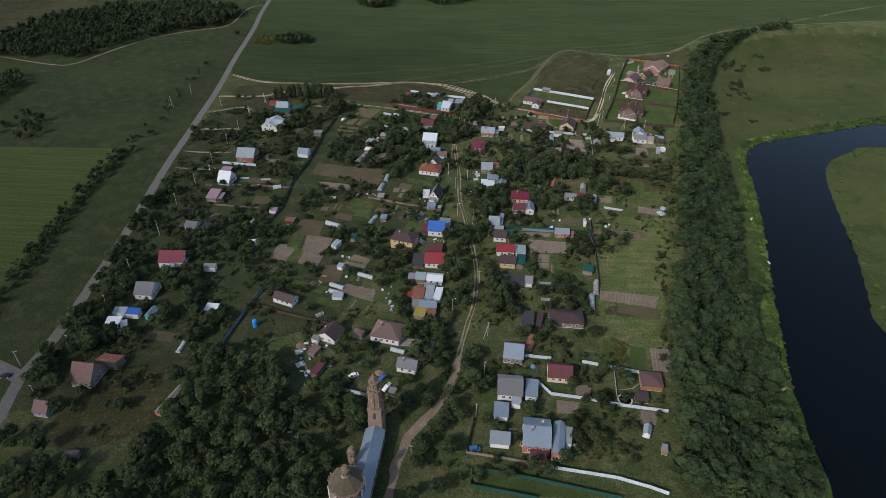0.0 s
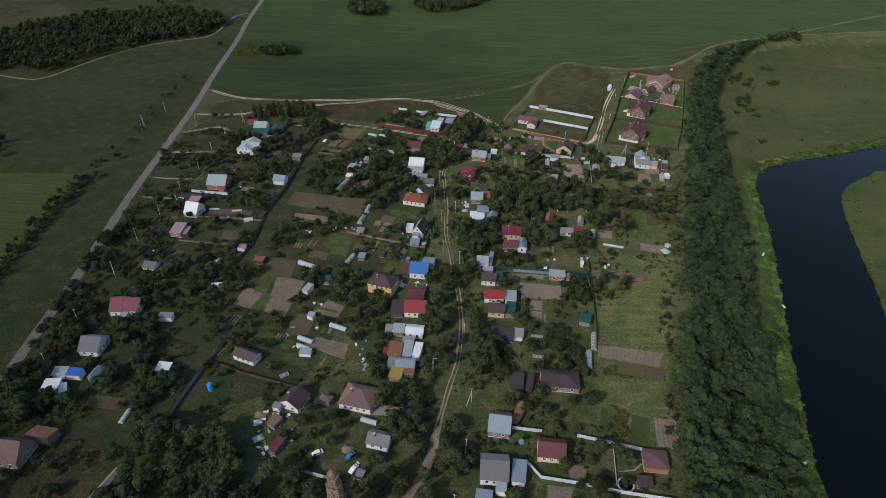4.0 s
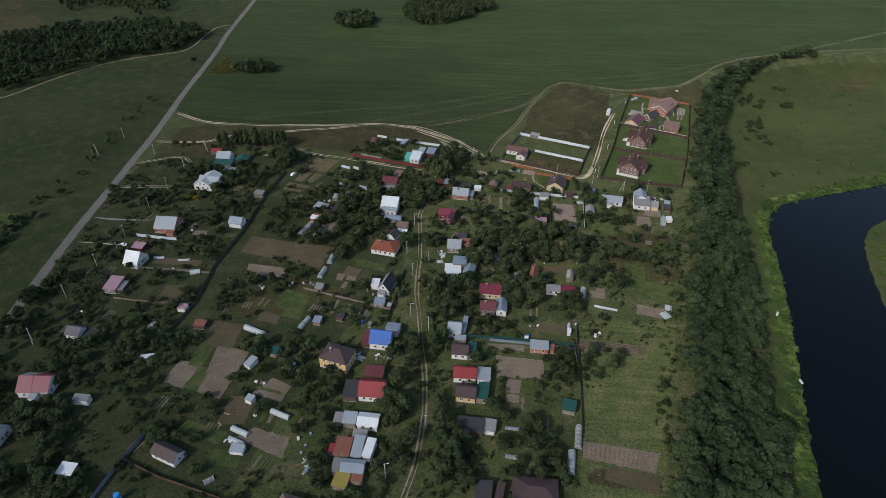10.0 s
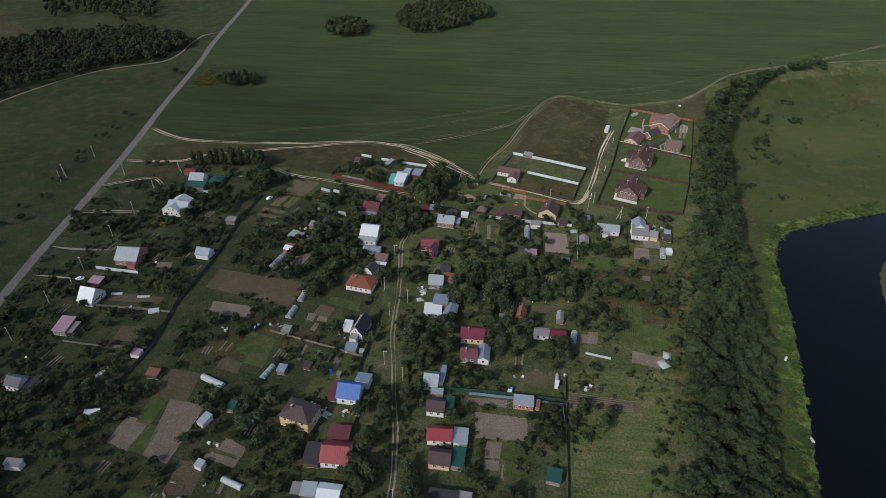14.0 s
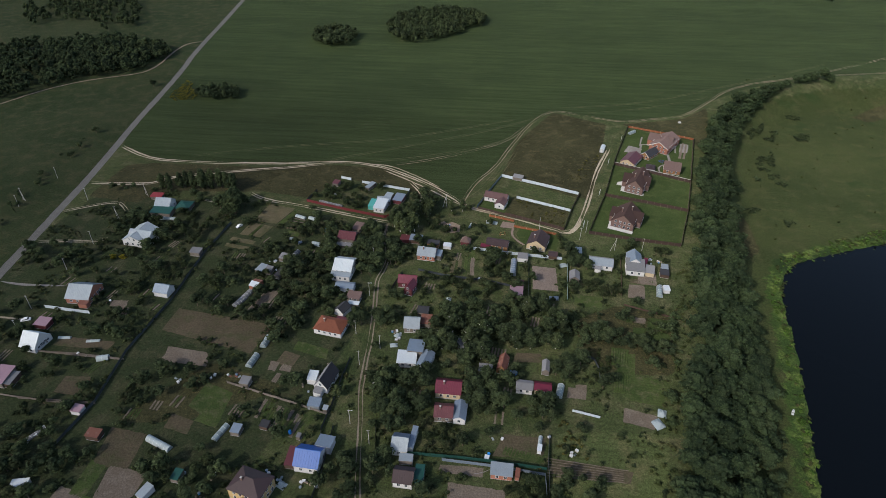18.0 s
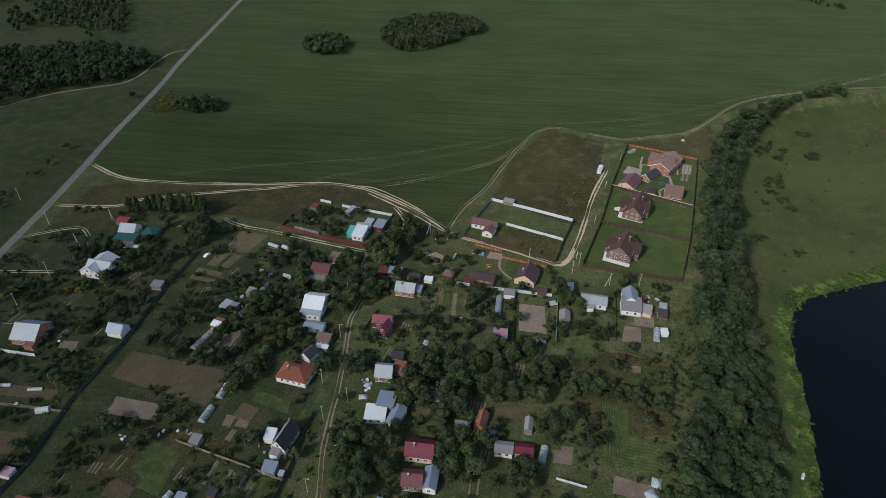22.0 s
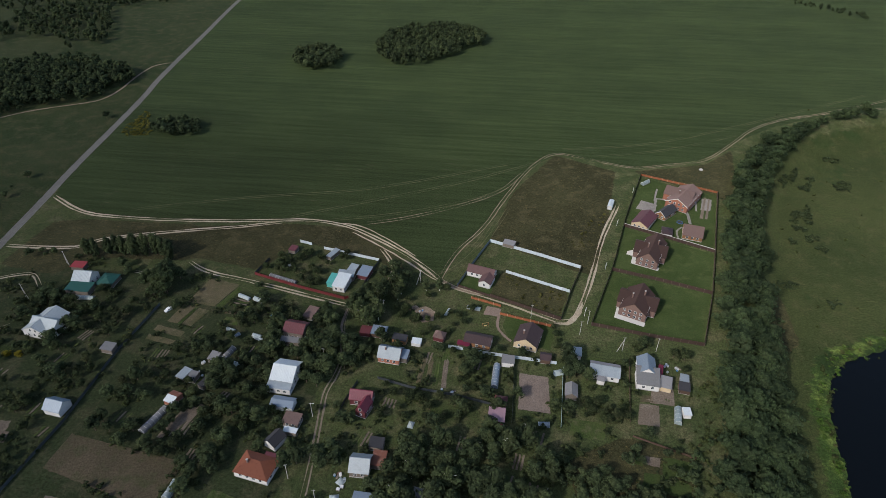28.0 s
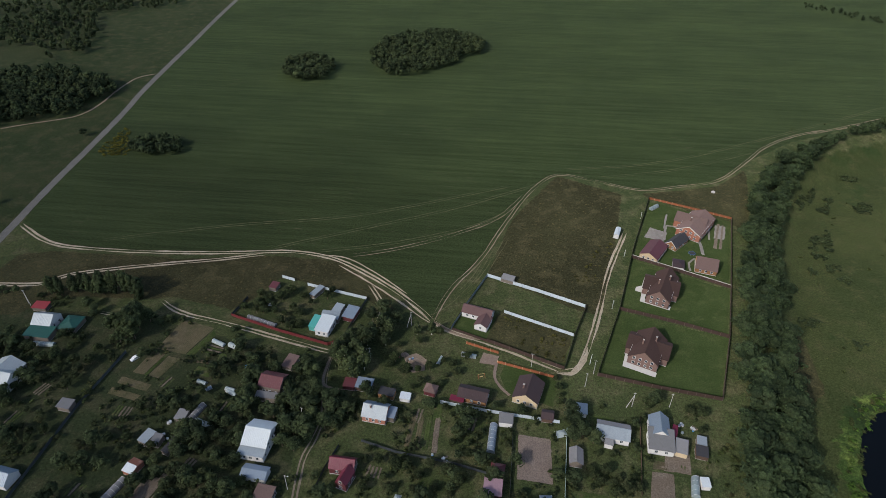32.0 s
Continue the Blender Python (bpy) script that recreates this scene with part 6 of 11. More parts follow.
h = house('shed', -165.3, 479.7, 0.2, 'shed with sloping red metal roof and grey board walls', 'shed', 'garden sheds')
body(h, -165.3, 479.7, 0.2, 7.7, 5, 2.2, 0.5, 'shed', 'red_roof', 'wood', openings=False, base=0.1)
h = house('house', -152.7, 433.7, -8.6, 'white two-storey house with pale cross-gabled steel roof', 'house', 'village houses')
body(h, -152.7, 433.7, -8.6, 13.2, 16.2, 3.8, 3.2, 'gy', 'steel', 'white', seam=0.8, floors=2)
body(h, -150.7, 432.1, -8, 13.8, 10.1, 3.8, 3.7, 'gx', 'steel', 'white', seam=0.8)
h = house('shed', -114.5, 422.2, -5.5, 'shed with sloping weathered grey slate roof and grey board walls', 'shed', 'garden sheds')
body(h, -115.4, 422.2, -5.5, 6.2, 4.7, 2.6, 0.6, 'shed', 'slate', 'wood', openings=False, base=0.1)
h = house('house', -156.3, 382.8, -0.1, 'house with pitched pale galvanised steel roof and red brick walls', 'house', 'village houses')
body(h, -156.3, 381.6, -0.1, 12.6, 13.6, 3.2, 4.4, 'gx', ('steel', 'blue_steel'), 'brick', seam=0.8)
body(h, -152, 373.6, -4.3, 4.8, 3.1, 2.6, 0.5, 'shed', 'rust', 'brick', openings=False, base=0.1, over=0.15)
h = house('barn', -117.6, 387.6, -8.1, 'garden barn with steep pale blue-grey steel roof', 'barn', 'garden sheds')
body(h, -117.6, 387.6, -8.1, 8.2, 7.4, 2.8, 3.0, 'gx', 'blue_steel', 'white', openings=False, base=0.1, seam=0.7)
h = house('house', -157.4, 346, -8.7, 'white house with steep white ribbed roof', 'house', 'village houses')
body(h, -158.7, 346, -8.7, 8.6, 10.8, 2.6, 5.4, 'gx', 'white_roof', 'white', seam=0.8, floors=2)
h = house('shed', -163.2, 358.4, -4.8, 'shed with sloping pink sheet roof and dark red walls', 'shed', 'garden sheds')
body(h, -163.2, 358.4, -4.8, 6.8, 5.5, 2.6, 0.6, 'shed', 'pink_roof', 'maroon', openings=False, base=0.1)
h = house('house', -159.2, 324, -3.1, 'house with sloping pink sheet roof and grey board walls', 'house', 'village houses')
body(h, -159.2, 324, -3.1, 7.1, 9.5, 3, 1.4, 'shed', 'pink_roof', 'wood', seam=0.8)
body(h, -154.5, 323.3, -3.4, 3.4, 7.2, 2.4, 0.6, 'shed', 'slate', 'dark_wood', openings=False, base=0.1, over=0.15)
h = house('house', -158.4, 289, -7.6, 'house with pitched weathered grey slate roof and white walls', 'house', 'village houses')
body(h, -158.5, 288.5, -7.6, 7.4, 6.8, 3.2, 2.5, 'gx', 'slate', 'white', seam=1.0)
body(h, -151.4, 287.8, -2.2, 6.6, 8, 2.4, 0.7, 'shed', 'felt', 'dark_wood', openings=False, base=0.1)
h = house('shed', -117.7, 310.4, -6.6, 'shed with sloping pink sheet roof and white walls', 'shed', 'garden sheds')
body(h, -117.7, 310.4, -6.6, 4.5, 3.8, 2.2, 0.4, 'shed', 'pink_roof', 'white', openings=False, base=0.1, over=0.15)
h = house('shed', -119.1, 275.9, 11.2, 'shed with sloping white sheet roof and white walls', 'shed', 'garden sheds')
body(h, -119.1, 275.9, 11.2, 6.1, 3.7, 2, 0.3, 'shed', 'white_roof', 'white', openings=False, base=0.1, over=0.15)
h = house('house', -159.9, 257.6, 3.9, 'white house with patched crimson and grey roof', 'house', 'village houses')
body(h, -159.8, 256.7, 3.9, 6.2, 11.6, 3.2, 4.3, 'gx', ('crimson', 'slate'), 'white')
body(h, -153.2, 257.2, 3.9, 7.4, 11.2, 3.3, 4.1, 'gx', 'crimson', 'white')
body(h, -154.9, 250.6, 3.9, 3.2, 4, 2.5, 0.5, 'shed', 'steel', 'white', openings=False, base=0.1, over=0.15)
h = house('shed', -134.6, 250.8, -0.4, 'shed with sloping weathered grey slate roof and white walls', 'shed', 'garden sheds')
body(h, -134.6, 250.8, -0.4, 6.6, 3.4, 2.6, 0.6, 'shed', 'slate', 'white', openings=False, base=0.1, over=0.15)
h = house('house', -156.8, 230.2, -0.8, 'house with pitched weathered grey slate roof and white walls', 'house', 'village houses')
body(h, -158.3, 229.8, -0.8, 9.4, 11, 3, 4.2, 'gx', 'slate', 'white', seam=1.1)
h = house('shed', -163.7, 212.6, 3.7, 'row of sheds with steel and blue roofs', 'shed', 'garden sheds')
body(h, -163.7, 212.6, 3.7, 6.1, 4.6, 2.8, 0.7, 'shed', 'steel', 'white', openings=False, base=0.1)
body(h, -157.4, 212.6, 0.2, 6.3, 4.2, 2.8, 0.6, 'shed', 'blue_roof', 'white', openings=False, base=0.1, over=0.15)
h = house('hut', -148.3, 212.8, -6.9, 'hut with gabled blue-grey steel roof and turquoise walls', 'hut', 'garden sheds')
body(h, -148.3, 212.8, -6.9, 4.4, 6.3, 2.8, 1.6, 'gy', 'blue_steel', 'teal', openings=False, base=0.1, over=0.15)
h = house('shed', -163, 205, 6.9, 'shed with sloping white sheet roof and white walls', 'shed', 'garden sheds')
body(h, -163, 205, 6.9, 6.8, 5.8, 3.0, 0.8, 'shed', 'white_roof', 'white', openings=False, base=0.1)
h = house('shed', -157.2, 203.1, 25.4, 'shed with sloping pale galvanised steel roof and grey board walls', 'shed', 'garden sheds')
body(h, -157.2, 203.1, 25.4, 3.1, 6.7, 2.4, 0.8, 'shed', 'steel', 'wood', openings=False, base=0.1, over=0.15)
h = house('shed', -121.5, 218.4, -3.9, 'shed with sloping white sheet roof and grey board walls', 'shed', 'garden sheds')
body(h, -121.5, 218.4, -3.9, 6.2, 4.9, 2.4, 0.7, 'shed', 'white_roof', 'wood', openings=False, base=0.1, over=0.15)
h = house('house', -156.2, 170.7, -7.1, 'steep maroon-roofed house with a wooden porch', 'house', 'village houses')
body(h, -157.6, 172.6, -4.1, 9.8, 11.2, 3.4, 6.0, 'gx', 'dull_maroon', 'wood', seam=0.7, floors=2)
body(h, -152.2, 181.2, -6.1, 9.5, 6.0, 3.0, 1.8, 'back', 'rust', 'wood', openings=False, base=0.1, over=0.15)
h = house('house', -163.1, 152.9, -4.5, 'house with gabled dull maroon roof and blue walls', 'house', 'village houses')
body(h, -165.6, 154.6, -6.5, 6.6, 7.2, 2.6, 3.6, 'gx', 'dull_maroon', 'blue_steel')
h = house('shed', -143.5, 133.7, 3.5, 'shed with hipped faded brown tiled roof and grey board walls', 'shed', 'garden sheds')
body(h, -143.5, 133.7, 3.5, 5.4, 3.9, 2.2, 1.2, 'hip', 'pinkbrown', 'wood', openings=False, base=0.1, over=0.15)
h = house('shed', -118.5, 155.4, -6, 'shed with sloping weathered grey slate roof and red brick walls', 'shed', 'garden sheds')
body(h, -117.9, 162.4, -16.0, 3.0, 16.0, 2.0, 0.7, 'gy', 'slate', 'brick', openings=False, base=0.1, over=0.15)
h = house('shed', -104.4, 299.2, -4.9, 'shed with sloping rusty red sheet roof and dark board walls', 'shed', 'garden sheds')
body(h, -104.4, 299.2, -4.9, 5.7, 4, 2.4, 0.5, 'shed', 'rust', 'dark_wood', openings=False, base=0.1, over=0.15)
h = house('house', -87.9, 228.6, -20.3, 'house with pitched dark brown roof and white walls', 'house', 'village houses')
body(h, -88.1, 228.1, -20.3, 11.6, 6.5, 2.8, 2.4, 'gx', 'brown_roof', 'white')
h = house('shed', -72.7, 276.9, -24.6, 'shed with sloping pale galvanised steel roof and white walls', 'shed', 'garden sheds')
body(h, -72.7, 276.9, -24.6, 3.6, 5.6, 2.2, 0.7, 'shed', 'steel', 'white', openings=False, base=0.1, over=0.15)
h = house('shed', -64.3, 284.4, -8.4, 'shed with sloping dark green sheet roof and grey board walls', 'shed', 'garden sheds')
body(h, -64.3, 284.4, -8.4, 3.3, 4.6, 2.2, 0.5, 'shed', 'green_roof', 'wood', openings=False, base=0.1, over=0.15)
h = house('shed', -66.3, 256.6, -17.4, 'shed with sloping pale galvanised steel roof and white walls', 'shed', 'garden sheds')
body(h, -66.3, 256.6, -17.4, 3.4, 3.2, 2.2, 0.5, 'shed', 'steel', 'white', openings=False, base=0.1, over=0.15)
h = house('shed', -63.2, 232.4, -1.4, 'shed with sloping pale galvanised steel roof and white walls', 'shed', 'garden sheds')
body(h, -63.2, 232.4, -1.4, 5.4, 3.7, 1.8, 0.5, 'shed', 'steel', 'white', openings=False, base=0.1, over=0.15)
h = house('house', -34.9, 281.3, -15.3, 'two-storey yellow brick house with brown hipped roof', 'house', 'village houses')
body(h, -34.9, 281.3, -15.3, 13.6, 10.5, 5.6, 3, 'hip', 'brown_roof', 'yellow_wall', floors=2, chimney=1)
h = house('house', -17.4, 297.5, -4.4, 'white house under a bright blue sheet roof', 'house', 'village houses')
body(h, -17.6, 295.4, -4.4, 9.9, 10.2, 3.5, 4.1, 'gx', 'blue_roof', 'white', seam=0.9)
body(h, -13.2, 302.6, -6.8, 6.4, 6.4, 3.4, 1.2, 'back', 'blue_steel', 'white', openings=False, base=0.1)
body(h, -24.6, 295.8, -1.4, 3.7, 8.3, 2.4, 0.6, 'shed', 'maroon', 'dark_wood', openings=False, base=0.1, over=0.15)
h = house('house', -16.8, 267.9, -0.8, 'house with pitched red metal roof and white walls', 'house', 'village houses')
body(h, -16.8, 265.1, -0.8, 10.8, 10.4, 3.1, 3.9, 'gx', 'red_roof', 'white', seam=0.8)
body(h, -17.6, 274.6, -0.8, 8.6, 5.6, 2.8, 1.0, 'shed', 'maroon', 'dark_wood', openings=False, base=0.1, over=0.15)
body(h, -25.5, 264.2, -1.2, 6.5, 9.5, 2.6, 0.8, 'shed', 'felt', 'dark_wood', openings=False, base=0.1)
h = house('house', -23.2, 249.1, -1.6, 'long low house with white and steel roofs', 'house', 'village houses')
body(h, -23.2, 249.1, -1.6, 5.6, 5.6, 2.8, 0.8, 'shed', 'steel', 'wood', openings=False, base=0.1, seam=0.8)
body(h, -15.7, 248.7, -3.4, 8.6, 6.8, 3, 1.4, 'gx', 'white_roof', 'white', seam=0.8)
body(h, -27.9, 249.4, -0.5, 3.5, 4.8, 2.4, 0.5, 'shed', 'slate', 'wood', openings=False, base=0.1, over=0.15)
h = house('house', -23.1, 235.2, -3, 'patchwork house with rusty, steel and white roofs', 'house', 'village houses')
body(h, -23.1, 235.2, -3, 6.2, 8.1, 3, 0.9, 'shed', 'rust', 'wood', openings=False, base=0.1, seam=0.9)
body(h, -17.5, 235.8, -2.9, 4.2, 9.4, 3, 1, 'shed', 'steel', 'wood', seam=0.8, over=0.15)
body(h, -13.2, 235.6, -8.2, 3.6, 8.2, 3, 0.8, 'shed', 'white_roof', 'white', openings=False, base=0.1, over=0.15)
body(h, -17.9, 241.9, -1.3, 5.7, 3.7, 2.6, 0.6, 'shed', 'slate', 'wood', openings=False, base=0.1, over=0.15)
body(h, -27.5, 234.9, -3.3, 2, 3.8, 2.2, 0.5, 'shed', 'red_roof', 'wood', openings=False, base=0.1, over=0.15)
h = house('house', -17.7, 227.1, -2.2, 'house with steel roof and mossy yellow lean-to', 'house', 'village houses')
body(h, -17.7, 227.1, -2.2, 8.8, 6, 3.2, 1.8, 'gx', ('blue_steel', 'steel'), 'wood', seam=0.8)
body(h, -23.8, 227.3, 0.1, 3.4, 5.7, 2.6, 0.7, 'shed', 'slate', 'wood', openings=False, base=0.1, over=0.15)
body(h, -21.1, 221.4, -10.2, 5.7, 5.8, 2.4, 0.8, 'shed', 'yellow_sheet', 'wood', openings=False, base=0.1)
body(h, -16, 222.9, -1.2, 5.1, 3, 2.4, 0.5, 'shed', 'rust', 'wood', openings=False, base=0.1, over=0.15)
h = house('house', -34.4, 209, -11.2, 'white bungalow under a broad faded brown tiled roof', 'house', 'village houses')
body(h, -34.6, 207.2, -11.2, 14.2, 12.0, 3.2, 4.4, 'hip', 'pinkbrown', 'white', chimney=1)
h = house('gazebo', -48.2, 205.9, -17.5, 'small brown-roofed garden gazebo', 'gazebo', 'gazebos')
body(h, -48.2, 205.9, -17.5, 5.2, 4, 2.4, 1.4, 'hip', 'pinkbrown', 'wood', openings=False, base=0.1, over=0.15)
h = house('house', -60.7, 204.4, -21.2, 'house with gabled dark brown roof and white walls', 'house', 'village houses')
body(h, -60.7, 204.4, -21.2, 9.7, 9, 3, 3, 'gy', 'brown_roof', 'white', chimney=1)
body(h, -67, 200.8, -15.1, 3.4, 2.8, 2.4, 0.5, 'shed', 'slate', 'white', openings=False, base=0.1, over=0.15)
h = house('house', -23.3, 187.8, -11, 'house with pitched weathered grey slate roof and white walls', 'house', 'village houses')
body(h, -23.4, 187.2, -11, 9.1, 7.3, 2.8, 2.7, 'gx', 'slate', 'white', chimney=1)
h = house('shed', -62, 182.3, -19.1, 'shed with sloping maroon roof and grey board walls', 'shed', 'garden sheds')
body(h, -62, 182.3, -19.1, 3.4, 7, 2.2, 0.5, 'shed', 'maroon', 'wood', openings=False, base=0.1, over=0.15)
h = house('shed', -66, 193.5, -26.7, 'shed with sloping faded brown tiled roof and grey board walls', 'shed', 'garden sheds')
body(h, -66, 193.5, -26.7, 4.2, 5.2, 2.2, 0.5, 'shed', 'pinkbrown', 'wood', openings=False, base=0.1, over=0.15)
h = house('shed', -28.3, 172, -12.9, 'shed with sloping weathered grey slate roof and dark board walls', 'shed', 'garden sheds')
body(h, -28.3, 172, -12.9, 3.2, 2.9, 2.2, 0.4, 'shed', 'slate', 'dark_wood', openings=False, base=0.1, over=0.15)
h = house('house', -19.2, 336.4, -15.4, 'white house with steep dark gabled roof', 'house', 'village houses')
# roof light put into colour: grey slate on the left slope, black felt right
body(h, -20.7, 335.2, -13.4, 6.8, 11.6, 2.8, 4.6, 'gy', ('felt', 'slate'), 'white', floors=2)
body(h, -26.9, 336.2, -3.1, 4.2, 5.3, 2.8, 0.7, 'shed', 'white_roof', 'white', openings=False, base=0.1, over=0.15)
body(h, -22.6, 328.6, -12.4, 3.8, 3.6, 2.6, 0.8, 'shed', 'slate', 'white', openings=False, base=0.1, over=0.15)
h = house('shed', -22.6, 322.2, -3.6, 'shed with sloping blue-grey steel roof and steel walls', 'shed', 'garden sheds')
body(h, -22.6, 322.2, -3.6, 5.4, 4.5, 2.4, 0.6, 'shed', 'blue_steel', 'steel', openings=False, base=0.1, seam=0.7, over=0.15)
h = house('shed', -17.5, 319.9, -9.4, 'shed with sloping pale galvanised steel roof and grey board walls', 'shed', 'garden sheds')
body(h, -17.5, 319.9, -9.4, 2.2, 2.2, 2.2, 0.5, 'shed', 'steel', 'wood', openings=False, base=0.1, over=0.15)
h = house('shed', -50.1, 306.5, -5.9, 'shed with sloping blue-grey steel roof and grey board walls', 'shed', 'garden sheds')
body(h, -50.1, 306.5, -5.9, 3.9, 4.3, 2.2, 0.5, 'shed', 'blue_steel', 'wood', openings=False, base=0.1, over=0.15)
h = house('shed', -55.2, 331.3, -6.8, 'shed with sloping weathered grey slate roof and grey board walls', 'shed', 'garden sheds')
body(h, -55.2, 331.3, -6.8, 4.3, 4.2, 2.4, 0.5, 'shed', 'slate', 'wood', openings=False, base=0.1, over=0.15)
h = house('shed', -74.4, 410.8, -20, 'shed with sloping pale galvanised steel roof and grey board walls', 'shed', 'garden sheds')
body(h, -74.4, 410.8, -20, 4.4, 6.1, 2.2, 0.5, 'shed', 'steel', 'wood', openings=False, base=0.1, over=0.15)
h = house('shed', -70.1, 409.9, -8.7, 'shed with sloping weathered grey slate roof and grey board walls', 'shed', 'garden sheds')
body(h, -70.1, 409.9, -8.7, 3.9, 4.9, 2.2, 0.5, 'shed', 'slate', 'wood', openings=False, base=0.1, over=0.15)
h = house('shed', -62.9, 409, -20.1, 'shed with sloping black felt roof and grey board walls', 'shed', 'garden sheds')
body(h, -62.9, 409, -20.1, 3.3, 9.6, 2.2, 0.5, 'shed', 'felt', 'wood', openings=False, base=0.1, over=0.15)
h = house('shed', -65.6, 422.4, -7.1, 'shed with sloping weathered grey slate roof and grey board walls', 'shed', 'garden sheds')
body(h, -65.6, 422.4, -7.1, 4.6, 5.1, 2.2, 0.5, 'shed', 'slate', 'wood', openings=False, base=0.1, over=0.15)
h = house('shed', -72.9, 397.3, -16.4, 'shed with pitched white sheet roof and red brick walls', 'shed', 'garden sheds')
body(h, -72.9, 397.3, -16.4, 4.8, 6.3, 2.4, 0.9, 'gx', ('white_roof', 'rust'), 'brick', openings=False, base=0.1, over=0.15)
h = house('shed', -39.7, 309.9, -11.2, 'shed with sloping black felt roof and dark board walls', 'shed', 'garden sheds')
body(h, -39.7, 309.9, -11.2, 3.7, 3.4, 2, 0.4, 'shed', 'felt', 'dark_wood', openings=False, base=0.1, over=0.15)
h = house('shed', -24.7, 305.7, -12.2, 'shed with sloping weathered grey slate roof and grey board walls', 'shed', 'garden sheds')
body(h, -24.7, 305.7, -12.2, 1.8, 2, 2, 0.4, 'shed', 'slate', 'wood', openings=False, base=0.1, over=0.15)
h = house('shed', 69.2, 308.2, -10.1, 'shed with sloping white sheet roof and white walls', 'shed', 'garden sheds')
body(h, 69.2, 308.2, -10.1, 1.8, 3, 2.2, 0.3, 'shed', 'white_roof', 'white', openings=False, base=0.1, over=0.15)
h = house('shed', 49, 302.6, -9.7, 'shed with sloping white sheet roof and white walls', 'shed', 'garden sheds')
body(h, 49, 302.6, -9.7, 1.8, 1.8, 1.6, 0.2, 'shed', 'white_roof', 'white', openings=False, base=0.1, over=0.15)
h = house('house', 15.6, 306.6, -3.3, 'house with pitched pale galvanised steel roof and white walls', 'house', 'village houses')
body(h, 15.6, 305.2, -3.3, 6.6, 8.6, 3.2, 3, 'gx', ('steel', 'blue_steel'), 'white', seam=0.7)
body(h, 20, 308.3, -7.6, 2.2, 9.8, 2.8, 0.8, 'shed', 'blue_steel', 'white', openings=False, base=0.1, over=0.15)
h = house('house', 18.8, 291.6, -3.7, 'house with pitched dark brown roof and white walls', 'house', 'village houses')
body(h, 18.8, 291, -3.7, 7.8, 7.6, 3, 2.8, 'gx', 'brown_roof', 'white', seam=0.8)
body(h, 24.3, 291.9, -1.4, 3.6, 8.4, 2.6, 0.7, 'shed', 'green_roof', 'wood', openings=False, base=0.1, over=0.15)
body(h, 18.5, 299, 0.3, 5.3, 3.2, 2.4, 0.4, 'shed', 'steel', 'wood', openings=False, base=0.1, over=0.15)
h = house('house', 21.4, 277.8, 0.6, 'house with pitched red metal roof and white walls', 'house', 'village houses')
body(h, 21.4, 277.2, 0.6, 10.1, 7.6, 3, 2.8, 'gx', 'red_roof', 'white', seam=0.7)
body(h, 29.6, 276.8, -2.1, 5.9, 7, 2.8, 0.8, 'shed', 'steel', 'white', openings=False, base=0.1, seam=0.7)
h = house('house', 22.4, 267.1, -4.1, 'house with pitched dark brown roof and yellow brick walls', 'house', 'village houses')
body(h, 22.4, 266.5, -4.1, 8.6, 7.7, 3, 2.8, 'gx', 'brown_roof', 'yellow_wall', seam=0.8)
body(h, 29.3, 267.2, -7, 4.8, 8.6, 2.8, 0.8, 'shed', 'green_roof', 'wood', openings=False, base=0.1, over=0.15)
h = house('hut', 24.8, 249.4, -3.5, 'low dark felt-roofed outbuildings', 'hut', 'garden sheds')
body(h, 24.8, 249.4, -3.5, 10.9, 6.8, 2.8, 0.8, 'shed', 'felt', 'dark_wood', openings=False, base=0.1)
body(h, 32.2, 249.9, -6.6, 5.2, 5.9, 2.6, 0.6, 'shed', 'slate', 'white', openings=False, base=0.1)
h = house('shed', 30.2, 220.3, -3.7, 'shed with sloping black felt roof and dark board walls', 'shed', 'garden sheds')
body(h, 30.2, 220.3, -3.7, 6.1, 9.4, 2.6, 0.6, 'shed', 'felt', 'dark_wood', openings=False, base=0.1)
h = house('shed', 35.9, 220.2, -11.8, 'shed with sloping dark brown roof and dark board walls', 'shed', 'garden sheds')
body(h, 35.9, 220.2, -11.8, 2.9, 9.7, 2.4, 0.5, 'shed', 'brown_roof', 'dark_wood', openings=False, base=0.1, over=0.15)
h = house('house', 48.7, 222.4, -1.8, 'large brick house with dark brown hipped roof', 'house', 'village houses')
body(h, 48.7, 222.4, -1.8, 16.3, 10.4, 3, 2.2, 'hip', 'brown_roof', 'old_brick')
h = house('house', 22.9, 200, -5.2, 'house with pitched blue-grey steel roof and grey board walls', 'house', 'village houses')
body(h, 22.7, 197.6, -5.2, 8.9, 10.8, 3.2, 4.2, 'gx', ('blue_steel', 'rust'), 'wood', seam=0.8)
body(h, 30.4, 203.9, -22.8, 3.2, 9.7, 2.6, 0.8, 'shed', 'rust', 'wood', openings=False, base=0.1, over=0.15)
h = house('house', 42, 188.2, -3.3, 'house with pitched maroon roof and cream walls', 'house', 'village houses')
body(h, 41.9, 186.8, -3.3, 10.6, 9.2, 3, 3.4, 'gx', 'maroon', 'cream', seam=0.8)
h = house('house', 20.3, 178, -1.3, 'grey slate house with blue-grey steel addition', 'house', 'village houses')
body(h, 20.3, 177, -1.3, 10.6, 11.6, 3.2, 3.9, 'gx', 'slate', 'white', seam=1.1)
body(h, 29.3, 176.1, -6.2, 5.3, 9.2, 2.8, 0.9, 'shed', 'blue_steel', 'white', openings=False, base=0.1, seam=0.8)
